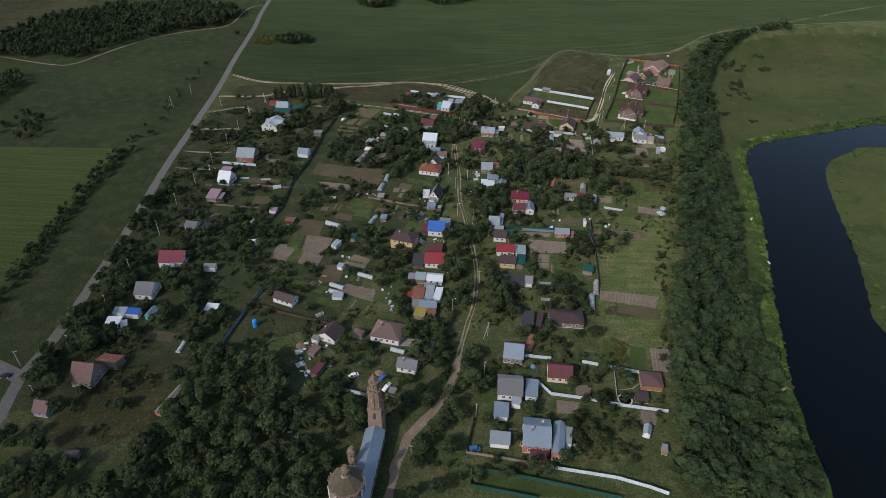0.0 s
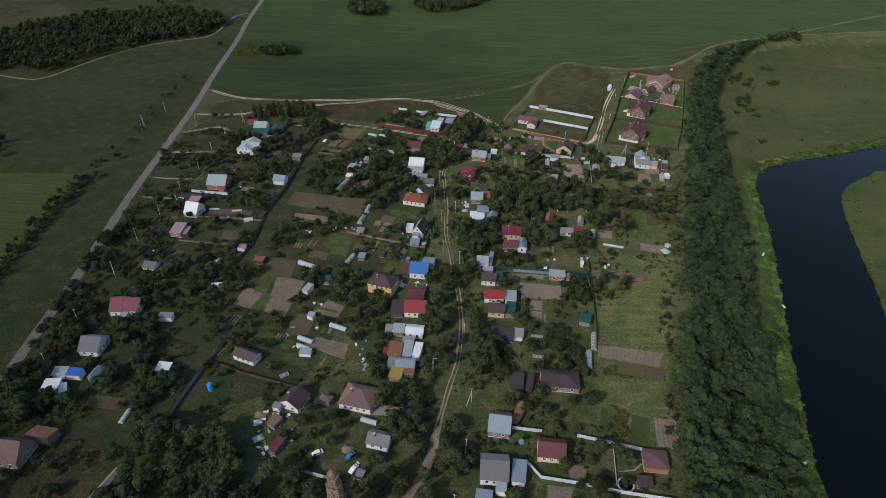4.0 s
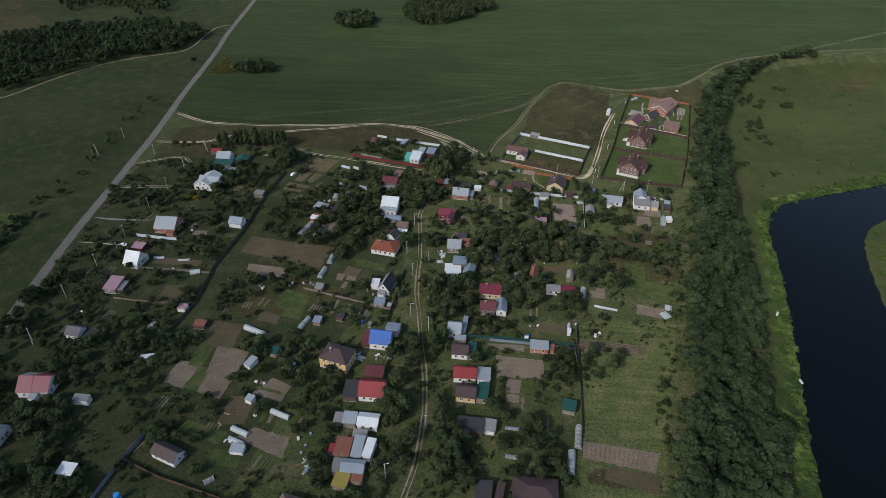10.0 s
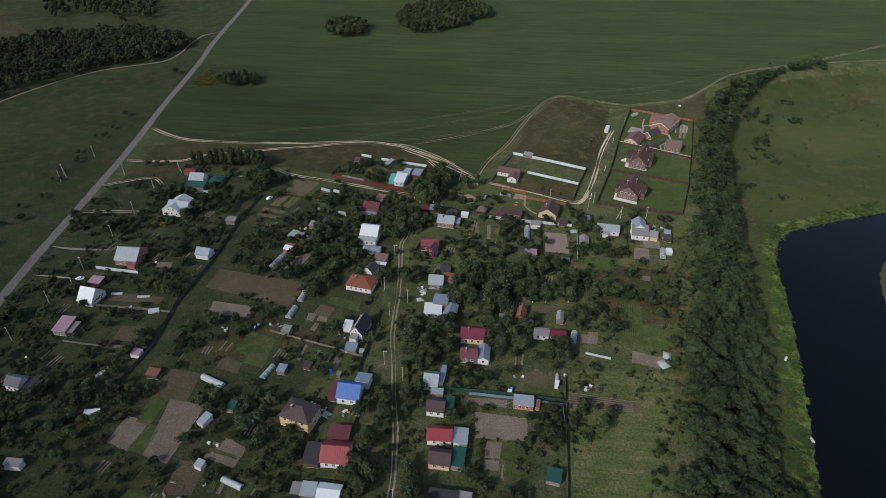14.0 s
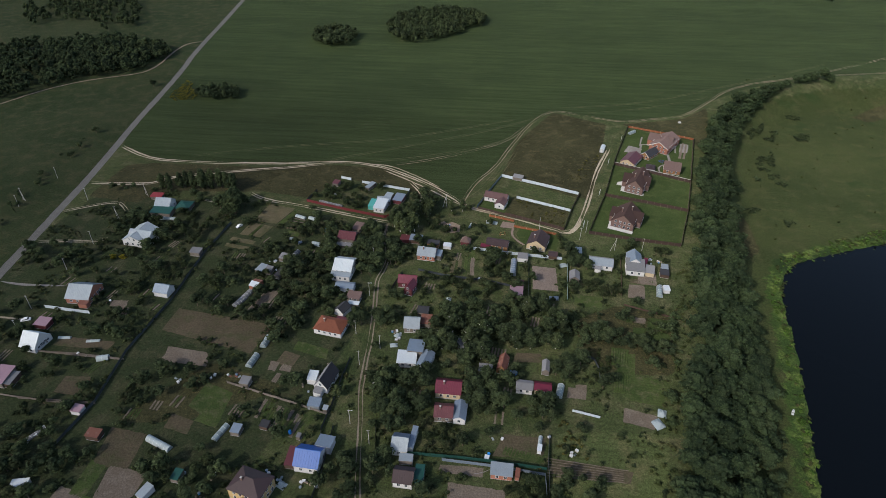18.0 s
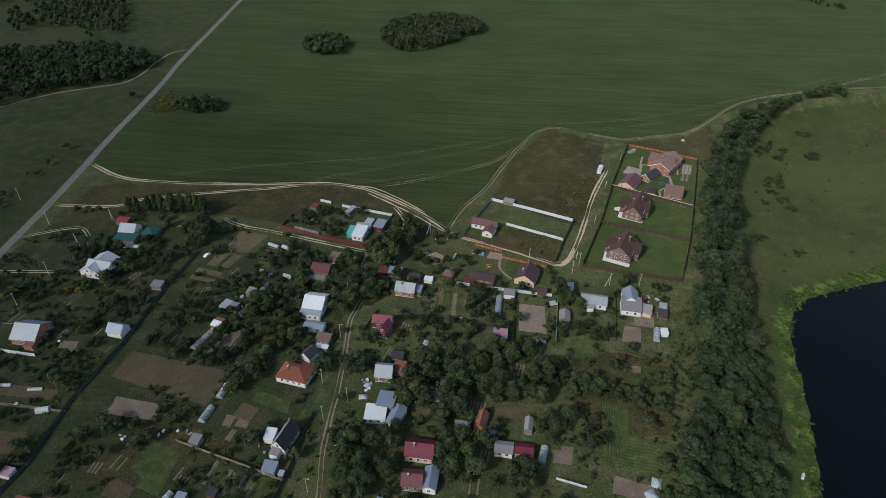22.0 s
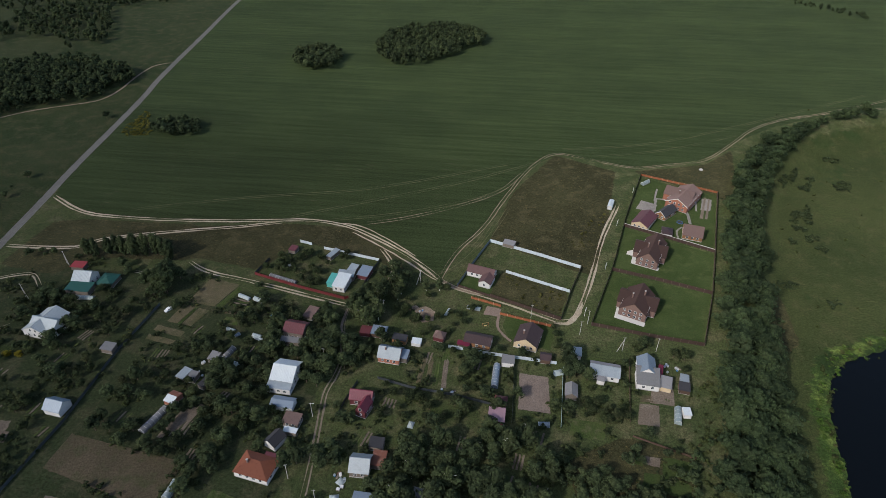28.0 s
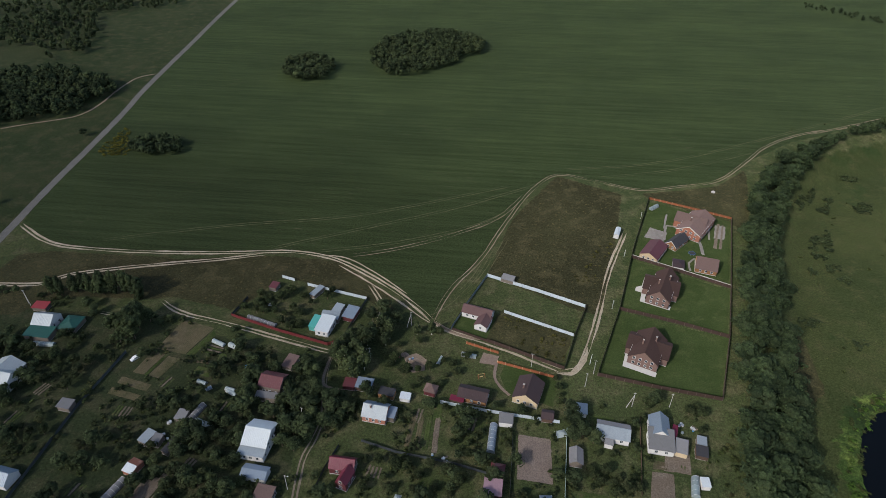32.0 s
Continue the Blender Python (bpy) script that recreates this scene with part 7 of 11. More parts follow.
body(h, 22.8, 171.1, -5.1, 3.9, 7.6, 2.6, 0.7, 'shed', 'steel', 'white', openings=False, base=0.1, over=0.15)
h = house('shed', 16.4, 164, -4.4, 'shed with sloping blue-grey steel roof and white walls', 'shed', 'garden sheds')
body(h, 16.4, 164, -4.4, 6, 7.2, 2.8, 0.7, 'shed', 'blue_steel', 'white', openings=False, base=0.1, seam=0.8)
h = house('shed', 15.6, 150.4, -3.9, 'shed with sloping pale galvanised steel roof and white walls', 'shed', 'garden sheds')
body(h, 15.6, 150.4, -3.9, 7.9, 5.8, 2.6, 0.7, 'shed', 'steel', 'white', openings=False, base=0.1, seam=0.8)
h = house('house', 29.5, 153.2, -3.2, 'large brick house with blue-grey steel roof', 'house', 'village houses')
body(h, 29.5, 152.6, -3.2, 10.7, 13.8, 4.4, 3.9, 'gx', 'blue_steel', 'brick', seam=0.7, chimney=2, floors=2)
body(h, 37.8, 150.7, -9, 4.6, 15.1, 4, 1.4, 'gy', 'blue_steel', 'brick', seam=0.7, over=0.15)
body(h, 41.9, 152.8, -8.1, 2.5, 7.6, 3, 0.8, 'shed', 'steel', 'white', openings=False, base=0.1, over=0.15)
body(h, 29.6, 143.1, -5.5, 6.2, 3.8, 3.2, 0.6, 'shed', 'maroon', 'brick', openings=False, base=0.1, over=0.15)
h = house('gazebo', 80.3, 184.5, -4.2, 'open wooden gazebo with wide brown roof', 'gazebo', 'gazebos')
body(h, 80.3, 184.5, -4.2, 9.2, 8.7, 2.8, 1.3, 'hip', 'dull_maroon', 'log', openings=False, base=0.1)
h = house('shed', 74.6, 175.4, -2.7, 'shed with sloping dark brown roof and dark board walls', 'shed', 'garden sheds')
body(h, 74.6, 175.4, -2.7, 5.4, 4.1, 2.2, 0.5, 'shed', 'brown_roof', 'dark_wood', openings=False, base=0.1, over=0.15)
h = house('shed', 73.1, 158.3, -17.4, 'tiny white hut with steel gabled roof', 'shed', 'garden sheds')
body(h, 73.1, 158.3, -17.4, 3, 5.1, 2, 1.3, 'gy', 'steel', 'white', openings=False, base=0.1, over=0.15)
h = house('shed', 77.8, 150, -9.4, 'shed with sloping weathered grey slate roof and brown log walls', 'shed', 'garden sheds')
body(h, 77.8, 150, -9.4, 2.2, 3.3, 2.2, 0.5, 'shed', 'slate', 'log', openings=False, base=0.1, over=0.15)
h = house('shed', 54.6, 296.7, -3.1, 'shed with sloping pale galvanised steel roof and red brick walls', 'shed', 'garden sheds')
body(h, 54.6, 296.7, -3.1, 8.5, 5.5, 2.8, 0.6, 'shed', 'steel', 'brick', base=0.1, seam=0.7)
h = house('shed', 60.5, 296.2, -7.5, 'shed with sloping rusty red sheet roof and red brick walls', 'shed', 'garden sheds')
body(h, 60.5, 296.2, -7.5, 1.8, 3.9, 2.2, 0.5, 'shed', 'rust', 'brick', openings=False, base=0.1, over=0.15)
h = house('shed', 64.7, 262.6, -11.6, 'shed with sloping dark green sheet roof and grey board walls', 'shed', 'garden sheds')
body(h, 64.7, 262.6, -11.6, 5.6, 5.9, 2.4, 0.6, 'shed', 'green_roof', 'wood', openings=False, base=0.1)
h = house('house', 32.1, 335.9, -2.1, 'house with pitched crimson metal roof and cream walls', 'house', 'village houses')
body(h, 32.1, 335.2, -2.1, 11.2, 8.9, 3.2, 3.3, 'gx', 'crimson', 'cream', seam=0.7, chimney=1)
h = house('house', 31, 322.9, -0.4, 'house with pitched maroon roof and grey board walls', 'house', 'village houses')
body(h, 31, 322.3, -0.4, 8, 7.7, 3, 2.8, 'gx', 'maroon', 'wood', seam=0.8, chimney=1)
body(h, 37.6, 322.8, -3, 5.6, 9.7, 3, 1.6, 'gy', 'blue_steel', 'white')
h = house('house', 12.1, 350.7, 1.2, 'house with white front roof and blue-grey gables', 'house', 'village houses')
body(h, 12.1, 350.7, 1.2, 8.8, 7.4, 3, 1, 'shed', 'white_roof', 'white', seam=0.7)
body(h, 15.5, 357.5, -2.3, 7.5, 9.2, 3.6, 1.2, 'back', 'blue_steel', 'wood', openings=False, base=0.1)
body(h, 20.6, 350.2, -13.6, 5.9, 10.3, 3.2, 1.6, 'gy', 'blue_steel', 'white')
h = house('house', 11.7, 374.7, 0.1, 'house with pitched pale galvanised steel roof and grey board walls', 'house', 'village houses')
body(h, 11.7, 374, 0.1, 7.9, 8.9, 3, 3.3, 'gx', 'steel', 'wood')
body(h, 18, 377.2, -2.7, 5.4, 6.7, 2.6, 0.6, 'shed', 'rust', 'wood', openings=False, base=0.1)
h = house('shed', 15.7, 384.5, -2.4, 'shed with sloping black felt roof and grey board walls', 'shed', 'garden sheds')
body(h, 15.7, 384.5, -2.4, 5.8, 4.9, 2.2, 0.5, 'shed', 'felt', 'wood', openings=False, base=0.1, over=0.15)
h = house('house', 55, 351.5, -10.5, 'house with gabled rusty red sheet roof and brown log walls', 'house', 'village houses')
body(h, 55, 351.5, -10.5, 4.7, 8.9, 2.6, 2.6, 'gy', 'rust', 'log', over=0.15)
h = house('shed', 47.4, 348.3, -3.6, 'shed with sloping weathered grey slate roof and grey board walls', 'shed', 'garden sheds')
body(h, 47.4, 348.3, -3.6, 6.1, 4.6, 2.2, 0.5, 'shed', 'slate', 'wood', openings=False, base=0.1, over=0.15)
h = house('shed', 74, 351.8, -5.5, 'shed with gabled weathered grey slate roof and grey board walls', 'shed', 'garden sheds')
body(h, 74, 351.8, -5.5, 3.4, 7, 2.3, 1.2, 'gy', 'slate', 'wood', openings=False, base=0.1, over=0.15)
h = house('house', 64.2, 339.3, -3.8, 'house with pitched weathered grey slate roof and white walls', 'house', 'village houses')
body(h, 64.2, 339.3, -3.8, 7.4, 5.9, 2.8, 1.5, 'gx', 'slate', 'white')
h = house('house', 72, 339.2, -3.8, 'house with pitched crimson metal roof and cream walls', 'house', 'village houses')
body(h, 72, 339.2, -3.8, 7.4, 5.3, 2.8, 1.4, 'gx', 'crimson', 'cream')
h = house('shed', 35.2, 362.7, -5.7, 'shed with sloping weathered grey slate roof and grey board walls', 'shed', 'garden sheds')
body(h, 35.2, 362.7, -5.7, 5.4, 7, 2.6, 0.7, 'shed', 'slate', 'wood', openings=False, base=0.1)

# ---------- church ----------
church(-31.9, 149.3, -3.5, 7.7, 33.2, (-4.2, -26.8), (-5.2, -15.4))

# ---------- greenhouses ----------
greenhouse(-126.5, 192.9, 86.4, 2.2, 6.5, 1.2, 'low tunnel covered with white film in a garden', 'film')
greenhouse(-77.9, 298.0, -22.4, 2.8, 11.6, 1.9, 'low tunnel covered with white film in a garden', 'film')
greenhouse(-52.1, 250.7, -20.2, 2.4, 8.7, 1.5, 'low tunnel covered with white film in a garden', 'film')
greenhouse(-65.4, 241.2, -21.8, 2.4, 7.8, 1.5, 'low tunnel covered with white film in a garden', 'film')
greenhouse(-65.4, 236.7, -20.2, 2, 6.7, 1.2, 'low tunnel covered with white film in a garden', 'film')
greenhouse(-29.1, 197.0, -15.4, 2.2, 6.6, 1.4, 'low tunnel covered with white film in a garden', 'film')
greenhouse(63.1, 236.6, 81.8, 3, 9.8, 2.2, 'arched greenhouse with clouded panels beside garden beds', 'poly')
greenhouse(67.1, 248.5, 81.5, 2.6, 10.4, 2, 'long dull grey greenhouse frame beside beds', 'slate')
greenhouse(60.7, 426.0, 86.3, 3.2, 13.2, 2.3, 'glazed greenhouse with bluish panes', 'blue_steel')
greenhouse(136.3, 412.4, 78.6, 3, 8.3, 2.2, 'arched greenhouse with clouded panels beside garden beds', 'poly')
greenhouse(-53.6, 482.5, -17.4, 2.4, 16.1, 1.6, 'long dull grey greenhouse frame beside beds', 'slate')
greenhouse(-148.8, 455.9, 2.6, 2.6, 10.8, 1.4, 'arched greenhouse with clouded panels beside garden beds', 'poly')
greenhouse(-123.9, 339.9, 16.6, 2.8, 4.9, 2, 'low tunnel covered with white film in a garden', 'film')
greenhouse(-148.7, 351.2, 4.7, 1.6, 5.6, 0.9, 'low tunnel covered with white film in a garden', 'film')
greenhouse(-134.4, 350.4, 10.1, 1.6, 5.8, 0.8, 'low tunnel covered with white film in a garden', 'film')
greenhouse(-54.8, 357.1, 83.6, 3, 7.0, 2.1, 'arched greenhouse with clouded panels beside garden beds', 'poly')
greenhouse(-56.8, 344.6, 79.9, 3, 7.6, 2.1, 'arched greenhouse with clouded panels beside garden beds', 'poly')
greenhouse(-56.3, 305.4, 71.5, 2.6, 7.9, 1.6, 'arched greenhouse with clouded panels beside garden beds', 'poly')
greenhouse(-76.2, 386.5, 72.3, 3.2, 13.1, 1.9, 'long dull grey greenhouse frame beside beds', 'slate')
greenhouse(-61.0, 425.7, 74.1, 2.8, 8.4, 1.9, 'long dull grey greenhouse frame beside beds', 'slate')
greenhouse(-56.1, 420.7, -17.9, 2.2, 7.6, 1.2, 'low tunnel covered with white film in a garden', 'film')
greenhouse(-68.4, 465.8, -21.9, 2.2, 6.8, 1.3, 'low tunnel covered with white film in a garden', 'film')
greenhouse(-60.5, 464.4, -21.6, 2.4, 5.4, 1.5, 'low tunnel covered with white film in a garden', 'film')
greenhouse(-65.9, 441.5, -16.3, 2, 4.5, 1.2, 'arched greenhouse with clouded panels beside garden beds', 'poly')
greenhouse(-61.6, 438.5, 46.8, 1.8, 2.5, 1.2, 'glazed greenhouse with bluish panes', 'blue_steel')
greenhouse(-50.9, 437.4, -25.3, 2, 5.3, 1.1, 'low tunnel covered with white film in a garden', 'film')
greenhouse(79.4, 339.1, 76.6, 3, 7.0, 2, 'arched greenhouse with clouded panels beside garden beds', 'poly')
greenhouse(156.2, 614.2, 43.3, 2.6, 6.9, 2, 'arched greenhouse with clouded panels beside garden beds', 'poly')
greenhouse(81.0, 401.8, 5.6, 2.6, 4.3, 1.6, 'glazed greenhouse with bluish panes', 'blue_steel')
greenhouse(-129.0, 296.5, 62.0, 2, 11.2, 1, 'long dull grey greenhouse frame beside beds', 'slate')
greenhouse(48.3, 470.8, -9.2, 2.4, 6.7, 1.5, 'arched greenhouse with clouded panels beside garden beds', 'poly')
greenhouse(-69.4, 219.1, 38.7, 2.2, 3.6, 1, 'long dull grey greenhouse frame beside beds', 'slate')
greenhouse(42.1, 251.0, -3.7, 1.6, 7.3, 0.7, 'glazed greenhouse with bluish panes', 'blue_steel')
greenhouse(41.0, 237.7, -5.7, 1.8, 5.3, 0.8, 'long dull grey greenhouse frame beside beds', 'slate')
greenhouse(-52.1, 439.0, -13.8, 2, 4.6, 1.1, 'low tunnel covered with white film in a garden', 'film')
greenhouse(35.4, 466.4, 74.8, 1.4, 4.9, 0.8, 'arched greenhouse with clouded panels beside garden beds', 'poly')
greenhouse(-35.1, 225.4, 75.8, 1.8, 3.2, 1.2, 'glazed greenhouse with bluish panes', 'blue_steel')
greenhouse(69.8, 312.8, 81.5, 1.6, 3.9, 1.2, 'low tunnel covered with white film in a garden', 'film')

keep_line([(-103.5, 470.0), (-104.5, 424.0), (-105.5, 381.0), (-110.0, 345.0), (-109.0, 315.0), (-112.0, 292.0)], 4.0)

# ---------- fences ----------
fence([(54.0, 531.1), (80.4, 521.1), (104.3, 511.2)], 2.2, 'blue_fence', 'pale corrugated sheet fence with metal posts', 3.8)
fence([(63.7, 502.6), (97.1, 489.3)], 2, 'blue_fence', 'pale corrugated sheet fence with metal posts', 3.8)
fence([(54.0, 531.1), (45.7, 508.9), (38.5, 487.3)], 2, 'blue_steel', 'blue-grey sheet fence beside the grass alley', 3.8)
fence([(39.0, 487.4), (56.2, 480.8)], 1.6, 'brown_fence', 'dark brown sheet fence round a lawn plot', 3.8)
fence([(56.2, 480.8), (91.3, 467.0)], 2.3, 'brown_fence', 'dark brown sheet fence round a lawn plot', 3.8)
fence([(104.8, 511.3), (97.3, 488.5), (91.3, 467.0)], 2.3, 'brown_fence', 'dark brown sheet fence round a lawn plot', 3.8)
fence([(154.9, 625.4), (136.2, 566.2), (121.5, 511.9), (105.8, 464.9)], 2.3, 'brown_fence', 'dark brown sheet fence round a lawn plot', 3.8)
fence([(105.8, 464.9), (132.6, 460.0), (157.4, 456.4)], 2.3, 'brown_fence', 'dark brown sheet fence round a lawn plot', 3.8)
fence([(157.4, 456.4), (171.4, 497.4), (182.2, 535.3), (201.9, 606.8)], 2.3, 'brown_fence', 'dark brown sheet fence round a lawn plot', 3.8)
fence([(121.4, 511.4), (147.5, 504.3), (170.9, 496.5)], 2.3, 'brown_fence', 'dark brown sheet fence round a lawn plot', 3.8)
line = [(134.3, 557.6), (157.6, 547.2), (182.1, 535.7)]
coping(fence(line, 2.2, 'brown_fence', 'dark brown sheet fence with pale coping', 3.8), line, 2.24)
fence([(154.9, 625.4), (178.7, 616.2), (202.1, 606.2)], 1.7, 'orange_fence', 'orange wooden picket fence with posts', 3.8)
fence([(46.5, 478.5), (61.8, 473.6)], 1.8, 'orange_fence', 'orange wooden picket fence with posts', 3.8)
fence([(61.4, 467.8), (87.8, 461.1)], 1.8, 'orange_fence', 'orange wooden picket fence with posts', 3.8)
fence([(38.2, 441.8), (57.6, 439.2), (87.8, 436.7)], 2, 'blue_fence', 'pale corrugated sheet fence with metal posts', 3.8)
fence([(90.5, 433.6), (89.0, 415.6), (87.8, 401.3)], 1.8, 'teal_fence', 'pale green picket fence beside a garden', 3.8)
fence([(-69.8, 484.8), (-42.8, 476.5), (-17.6, 470.1), (-14.9, 471.9)], 2, 'red_fence', 'maroon sheet fence along the track', 3.8)
fence([(-69.8, 484.8), (-66.6, 499.1)], 1.8, 'dark_fence', 'dark weathered board fence along a garden alley', 3.8)
fence([(-54.7, 517.5), (-47.3, 515.4)], 2, 'blue_fence', 'pale corrugated sheet fence with metal posts', 3.8)
fence([(-39.4, 512.5), (-6.1, 504.7)], 2, 'blue_fence', 'pale corrugated sheet fence with metal posts', 3.8)
fence([(-6.1, 504.7), (-9.1, 489.6), (-11.9, 474.1)], 1.8, 'dark_fence', 'dark weathered board fence along a garden alley', 3.8)
fence([(-107.9, 455.2), (-111.5, 423.4), (-111.8, 380.7), (-115.8, 345.7), (-113.8, 315.8), (-117.7, 292.8), (-120.9, 278.4)], 1.7, 'dark_fence', 'dark weathered board fence along a garden alley', 3.8)
fence([(-101.8, 237.2), (-105.1, 222.0), (-108.5, 199.9), (-109.3, 187.6)], 2.2, 'blue_steel', 'blue-grey sheet fence beside the grass alley', 3.8)
fence([(-102.4, 224.3), (-87.4, 218.6), (-69.9, 214.0), (-57.9, 210.8)], 1.8, 'dark_wood', 'dark wooden picket fence between gardens', 3.8)
fence([(27.6, 197.0), (39.3, 196.0)], 2, 'blue_fence', 'pale corrugated sheet fence with metal posts', 3.8)
fence([(52.8, 194.8), (64.8, 192.5), (77.7, 189.7)], 2, 'blue_fence', 'pale corrugated sheet fence with metal posts', 3.8)
fence([(32.1, 182.2), (37.4, 175.4), (52.4, 173.6), (65.8, 171.1), (84.0, 169.1)], 2, 'blue_fence', 'pale corrugated sheet fence with metal posts', 3.8)
fence([(35.9, 139.7), (57.5, 137.0), (69.0, 133.8), (75.0, 131.5)], 2, 'blue_fence', 'pale corrugated sheet fence with metal posts', 3.8)
fence([(2.9, 144.6), (18.7, 142.6), (35.9, 139.7)], 1.8, 'wood', 'grey wooden picket fence between gardens', 3.8)
fence([(5.8, 162.5), (4.2, 153.2), (2.9, 144.6)], 1.8, 'dark_fence', 'dark weathered board fence along a garden alley', 3.8)
fence([(5.3, 138.1), (28.7, 134.4), (58.0, 128.7)], 2, 'green_fence', 'dark green sheet fence round a yard', 3.8)
fence([(5.3, 138.1), (4.6, 130.6), (28.1, 126.9)], 2, 'green_fence', 'dark green sheet fence round a yard', 3.8)
fence([(32.0, 300.4), (50.9, 299.4), (70.9, 297.4), (71.0, 288.7)], 1.8, 'blue_steel', 'pale bluish sheet fence round a yard', 3.8)
fence([(17.3, 302.1), (38.8, 301.8), (54.8, 301.1), (71.7, 299.7)], 2, 'green_fence', 'dark green sheet fence round a yard', 3.8)
fence([(73.4, 315.2), (72.2, 299.7)], 1.6, 'dark_fence', 'dark weathered board fence along a garden alley', 3.8)
fence([(72.6, 299.0), (71.2, 282.3), (70.1, 265.0), (68.6, 249.0)], 1.6, 'dark_fence', 'dark weathered board fence along a garden alley', 3.8)
fence([(-63.3, 331.0), (-47.1, 326.5), (-31.6, 322.4), (-16.4, 317.9)], 1.6, 'wood', 'grey wooden picket fence between gardens', 3.8)
fence([(-13.6, 350.4), (-15.1, 336.5), (-16.0, 318.2)], 1.8, 'dark_fence', 'dark weathered board fence along a garden alley', 3.8)
fence([(9.4, 419.1), (23.6, 415.4), (45.9, 412.8), (59.4, 409.8)], 1.6, 'dark_fence', 'dark wooden picket fence between gardens', 3.8)
fence([(-170.8, 370.8), (-158.5, 369.5), (-146.6, 368.6)], 2, 'blue_fence', 'pale corrugated sheet fence with metal posts', 3.8)
fence([(-158.0, 341.7), (-136.3, 340.6), (-115.2, 340.0)], 1.2, 'wood', 'grey wooden picket fence between gardens', 3.8)
fence([(-146.7, 314.7), (-129.9, 314.9), (-113.3, 315.0)], 1.2, 'wood', 'grey wooden picket fence between gardens', 3.8)
fence([(-51.5, 172.8), (-37.4, 169.4)], 2.2, 'blue_fence', 'pale corrugated sheet fence with metal posts', 3.8)
fence([(-16.4, 317.9), (-17.2, 310.5), (-15.2, 300.6)], 1.7, 'dark_fence', 'dark weathered board fence along a garden alley', 3.8)
fence([(1.1, 416.0), (-1.8, 405.5), (-3.2, 396.7)], 1.7, 'dark_fence', 'dark weathered board fence along a garden alley', 3.8)
fence([(91.6, 362.5), (96.5, 359.6), (97.8, 353.7), (97.5, 347.2)], 1.6, 'dark_fence', 'dark weathered board fence along a garden alley', 3.8)
fence([(83.8, 329.0), (94.8, 326.4)], 1.5, 'blue_fence', 'pale corrugated sheet fence with metal posts', 3.8)
fence([(66.1, 191.6), (64.5, 174.0)], 1.4, 'teal_fence', 'pale green picket fence beside a garden', 3.8)
fence([(3.9, 316.5), (5.9, 302.5)], 1.8, 'dark_fence', 'dark weathered board fence along a garden alley', 3.8)
fence([(-12.7, 312.6), (-12.2, 290.4), (-14.9, 262.3)], 1.7, 'dark_fence', 'dark weathered board fence along a garden alley', 3.8)
fence([(120.8, 442.7), (118.7, 426.5), (116.0, 406.7)], 1.4, 'dark_wood', 'dark wooden picket fence between gardens', 3.8)
fence([(116.1, 400.1), (139.0, 392.1)], 1.2, 'dark_wood', 'dark wooden picket fence between gardens', 3.8)
fence([(-155.8, 315.9), (-132.0, 314.1), (-113.2, 314.7)], 1.1, 'wood', 'grey wooden picket fence between gardens', 3.8)
fence([(68.9, 433.2), (68.3, 410.8), (68.0, 401.4)], 1.6, 'dark_fence', 'dark weathered board fence along a garden alley', 3.8)


# ---------- power poles ----------
pole(-174.9, 189, 8.5, None, False, 3, 'grey concrete power pole with crossarm on the grass')
pole(-172.9, 160, 8.5, None, False, 10, 'grey concrete power pole with crossarm on the grass')
pole(-175.3, 246.1, 8.5, None, False, 11, 'grey concrete power pole with crossarm on the grass')
pole(-172.8, 217.1, 8.5, None, False, -18, 'grey concrete power pole with crossarm on the grass')
pole(-17.5, 140.6, 8.5, None, False, -1, 'grey concrete power pole with crossarm on the grass')
pole(7.2, 248.2, 8.5, None, False, 15, 'grey concrete power pole with crossarm on the grass')
pole(9.7, 184.7, 8.5, None, False, 2, 'grey concrete power pole with crossarm on the grass')
pole(6.3, 161.6, 8.5, None, False, -11, 'grey concrete power pole with crossarm on the grass')
pole(-191.5, 177.9, 8.5, None, True, 13, 'grey street lamp pole beside the dirt street')
pole(-5.6, 225.2, 8.5, None, True, 16, 'grey street lamp pole beside the dirt street')
pole(-8.9, 347.1, 8.5, None, False, -1, 'grey concrete power pole with crossarm on the grass')
pole(3.1, 305.5, 8.5, None, False, -2, 'grey concrete power pole with crossarm on the grass')
pole(-1.3, 357.8, 8.5, None, False, 4, 'grey concrete power pole with crossarm on the grass')
pole(-14.3, 366.7, 8.5, None, False, 20, 'grey concrete power pole with crossarm on the grass')
pole(-16.2, 426.3, 8.5, None, False, -14, 'grey concrete power pole with crossarm on the grass')
pole(1, 329.6, 8.5, None, False, 16, 'grey concrete power pole with crossarm on the grass')
pole(-177.6, 400.6, 8.5, None, False, 19, 'grey concrete power pole with crossarm on the grass')
pole(-178, 426.5, 8.5, None, False, 14, 'grey concrete power pole with crossarm on the grass')
pole(-208, 472.7, 8.5, None, False, -18, 'grey concrete power pole with crossarm on the grass')
pole(-177, 369.3, 8.5, None, False, 9, 'grey concrete power pole with crossarm on the grass')
pole(-171.8, 352.2, 8.5, None, False, -6, 'grey concrete power pole with crossarm on the grass')
pole(-6.3, 314.5, 8.5, None, True, -1, 'grey street lamp pole beside the dirt street')
pole(76.7, 467, 8.5, None, False, -2, 'grey concrete power pole with crossarm on the grass')
pole(99.8, 457.9, 8.5, None, False, 12, 'grey concrete power pole with crossarm on the grass')
pole(104.2, 466, 8.5, None, False, -13, 'grey concrete power pole with crossarm on the grass')
pole(134.1, 450.2, 8.5, None, False, -11, 'grey concrete power pole with crossarm on the grass')
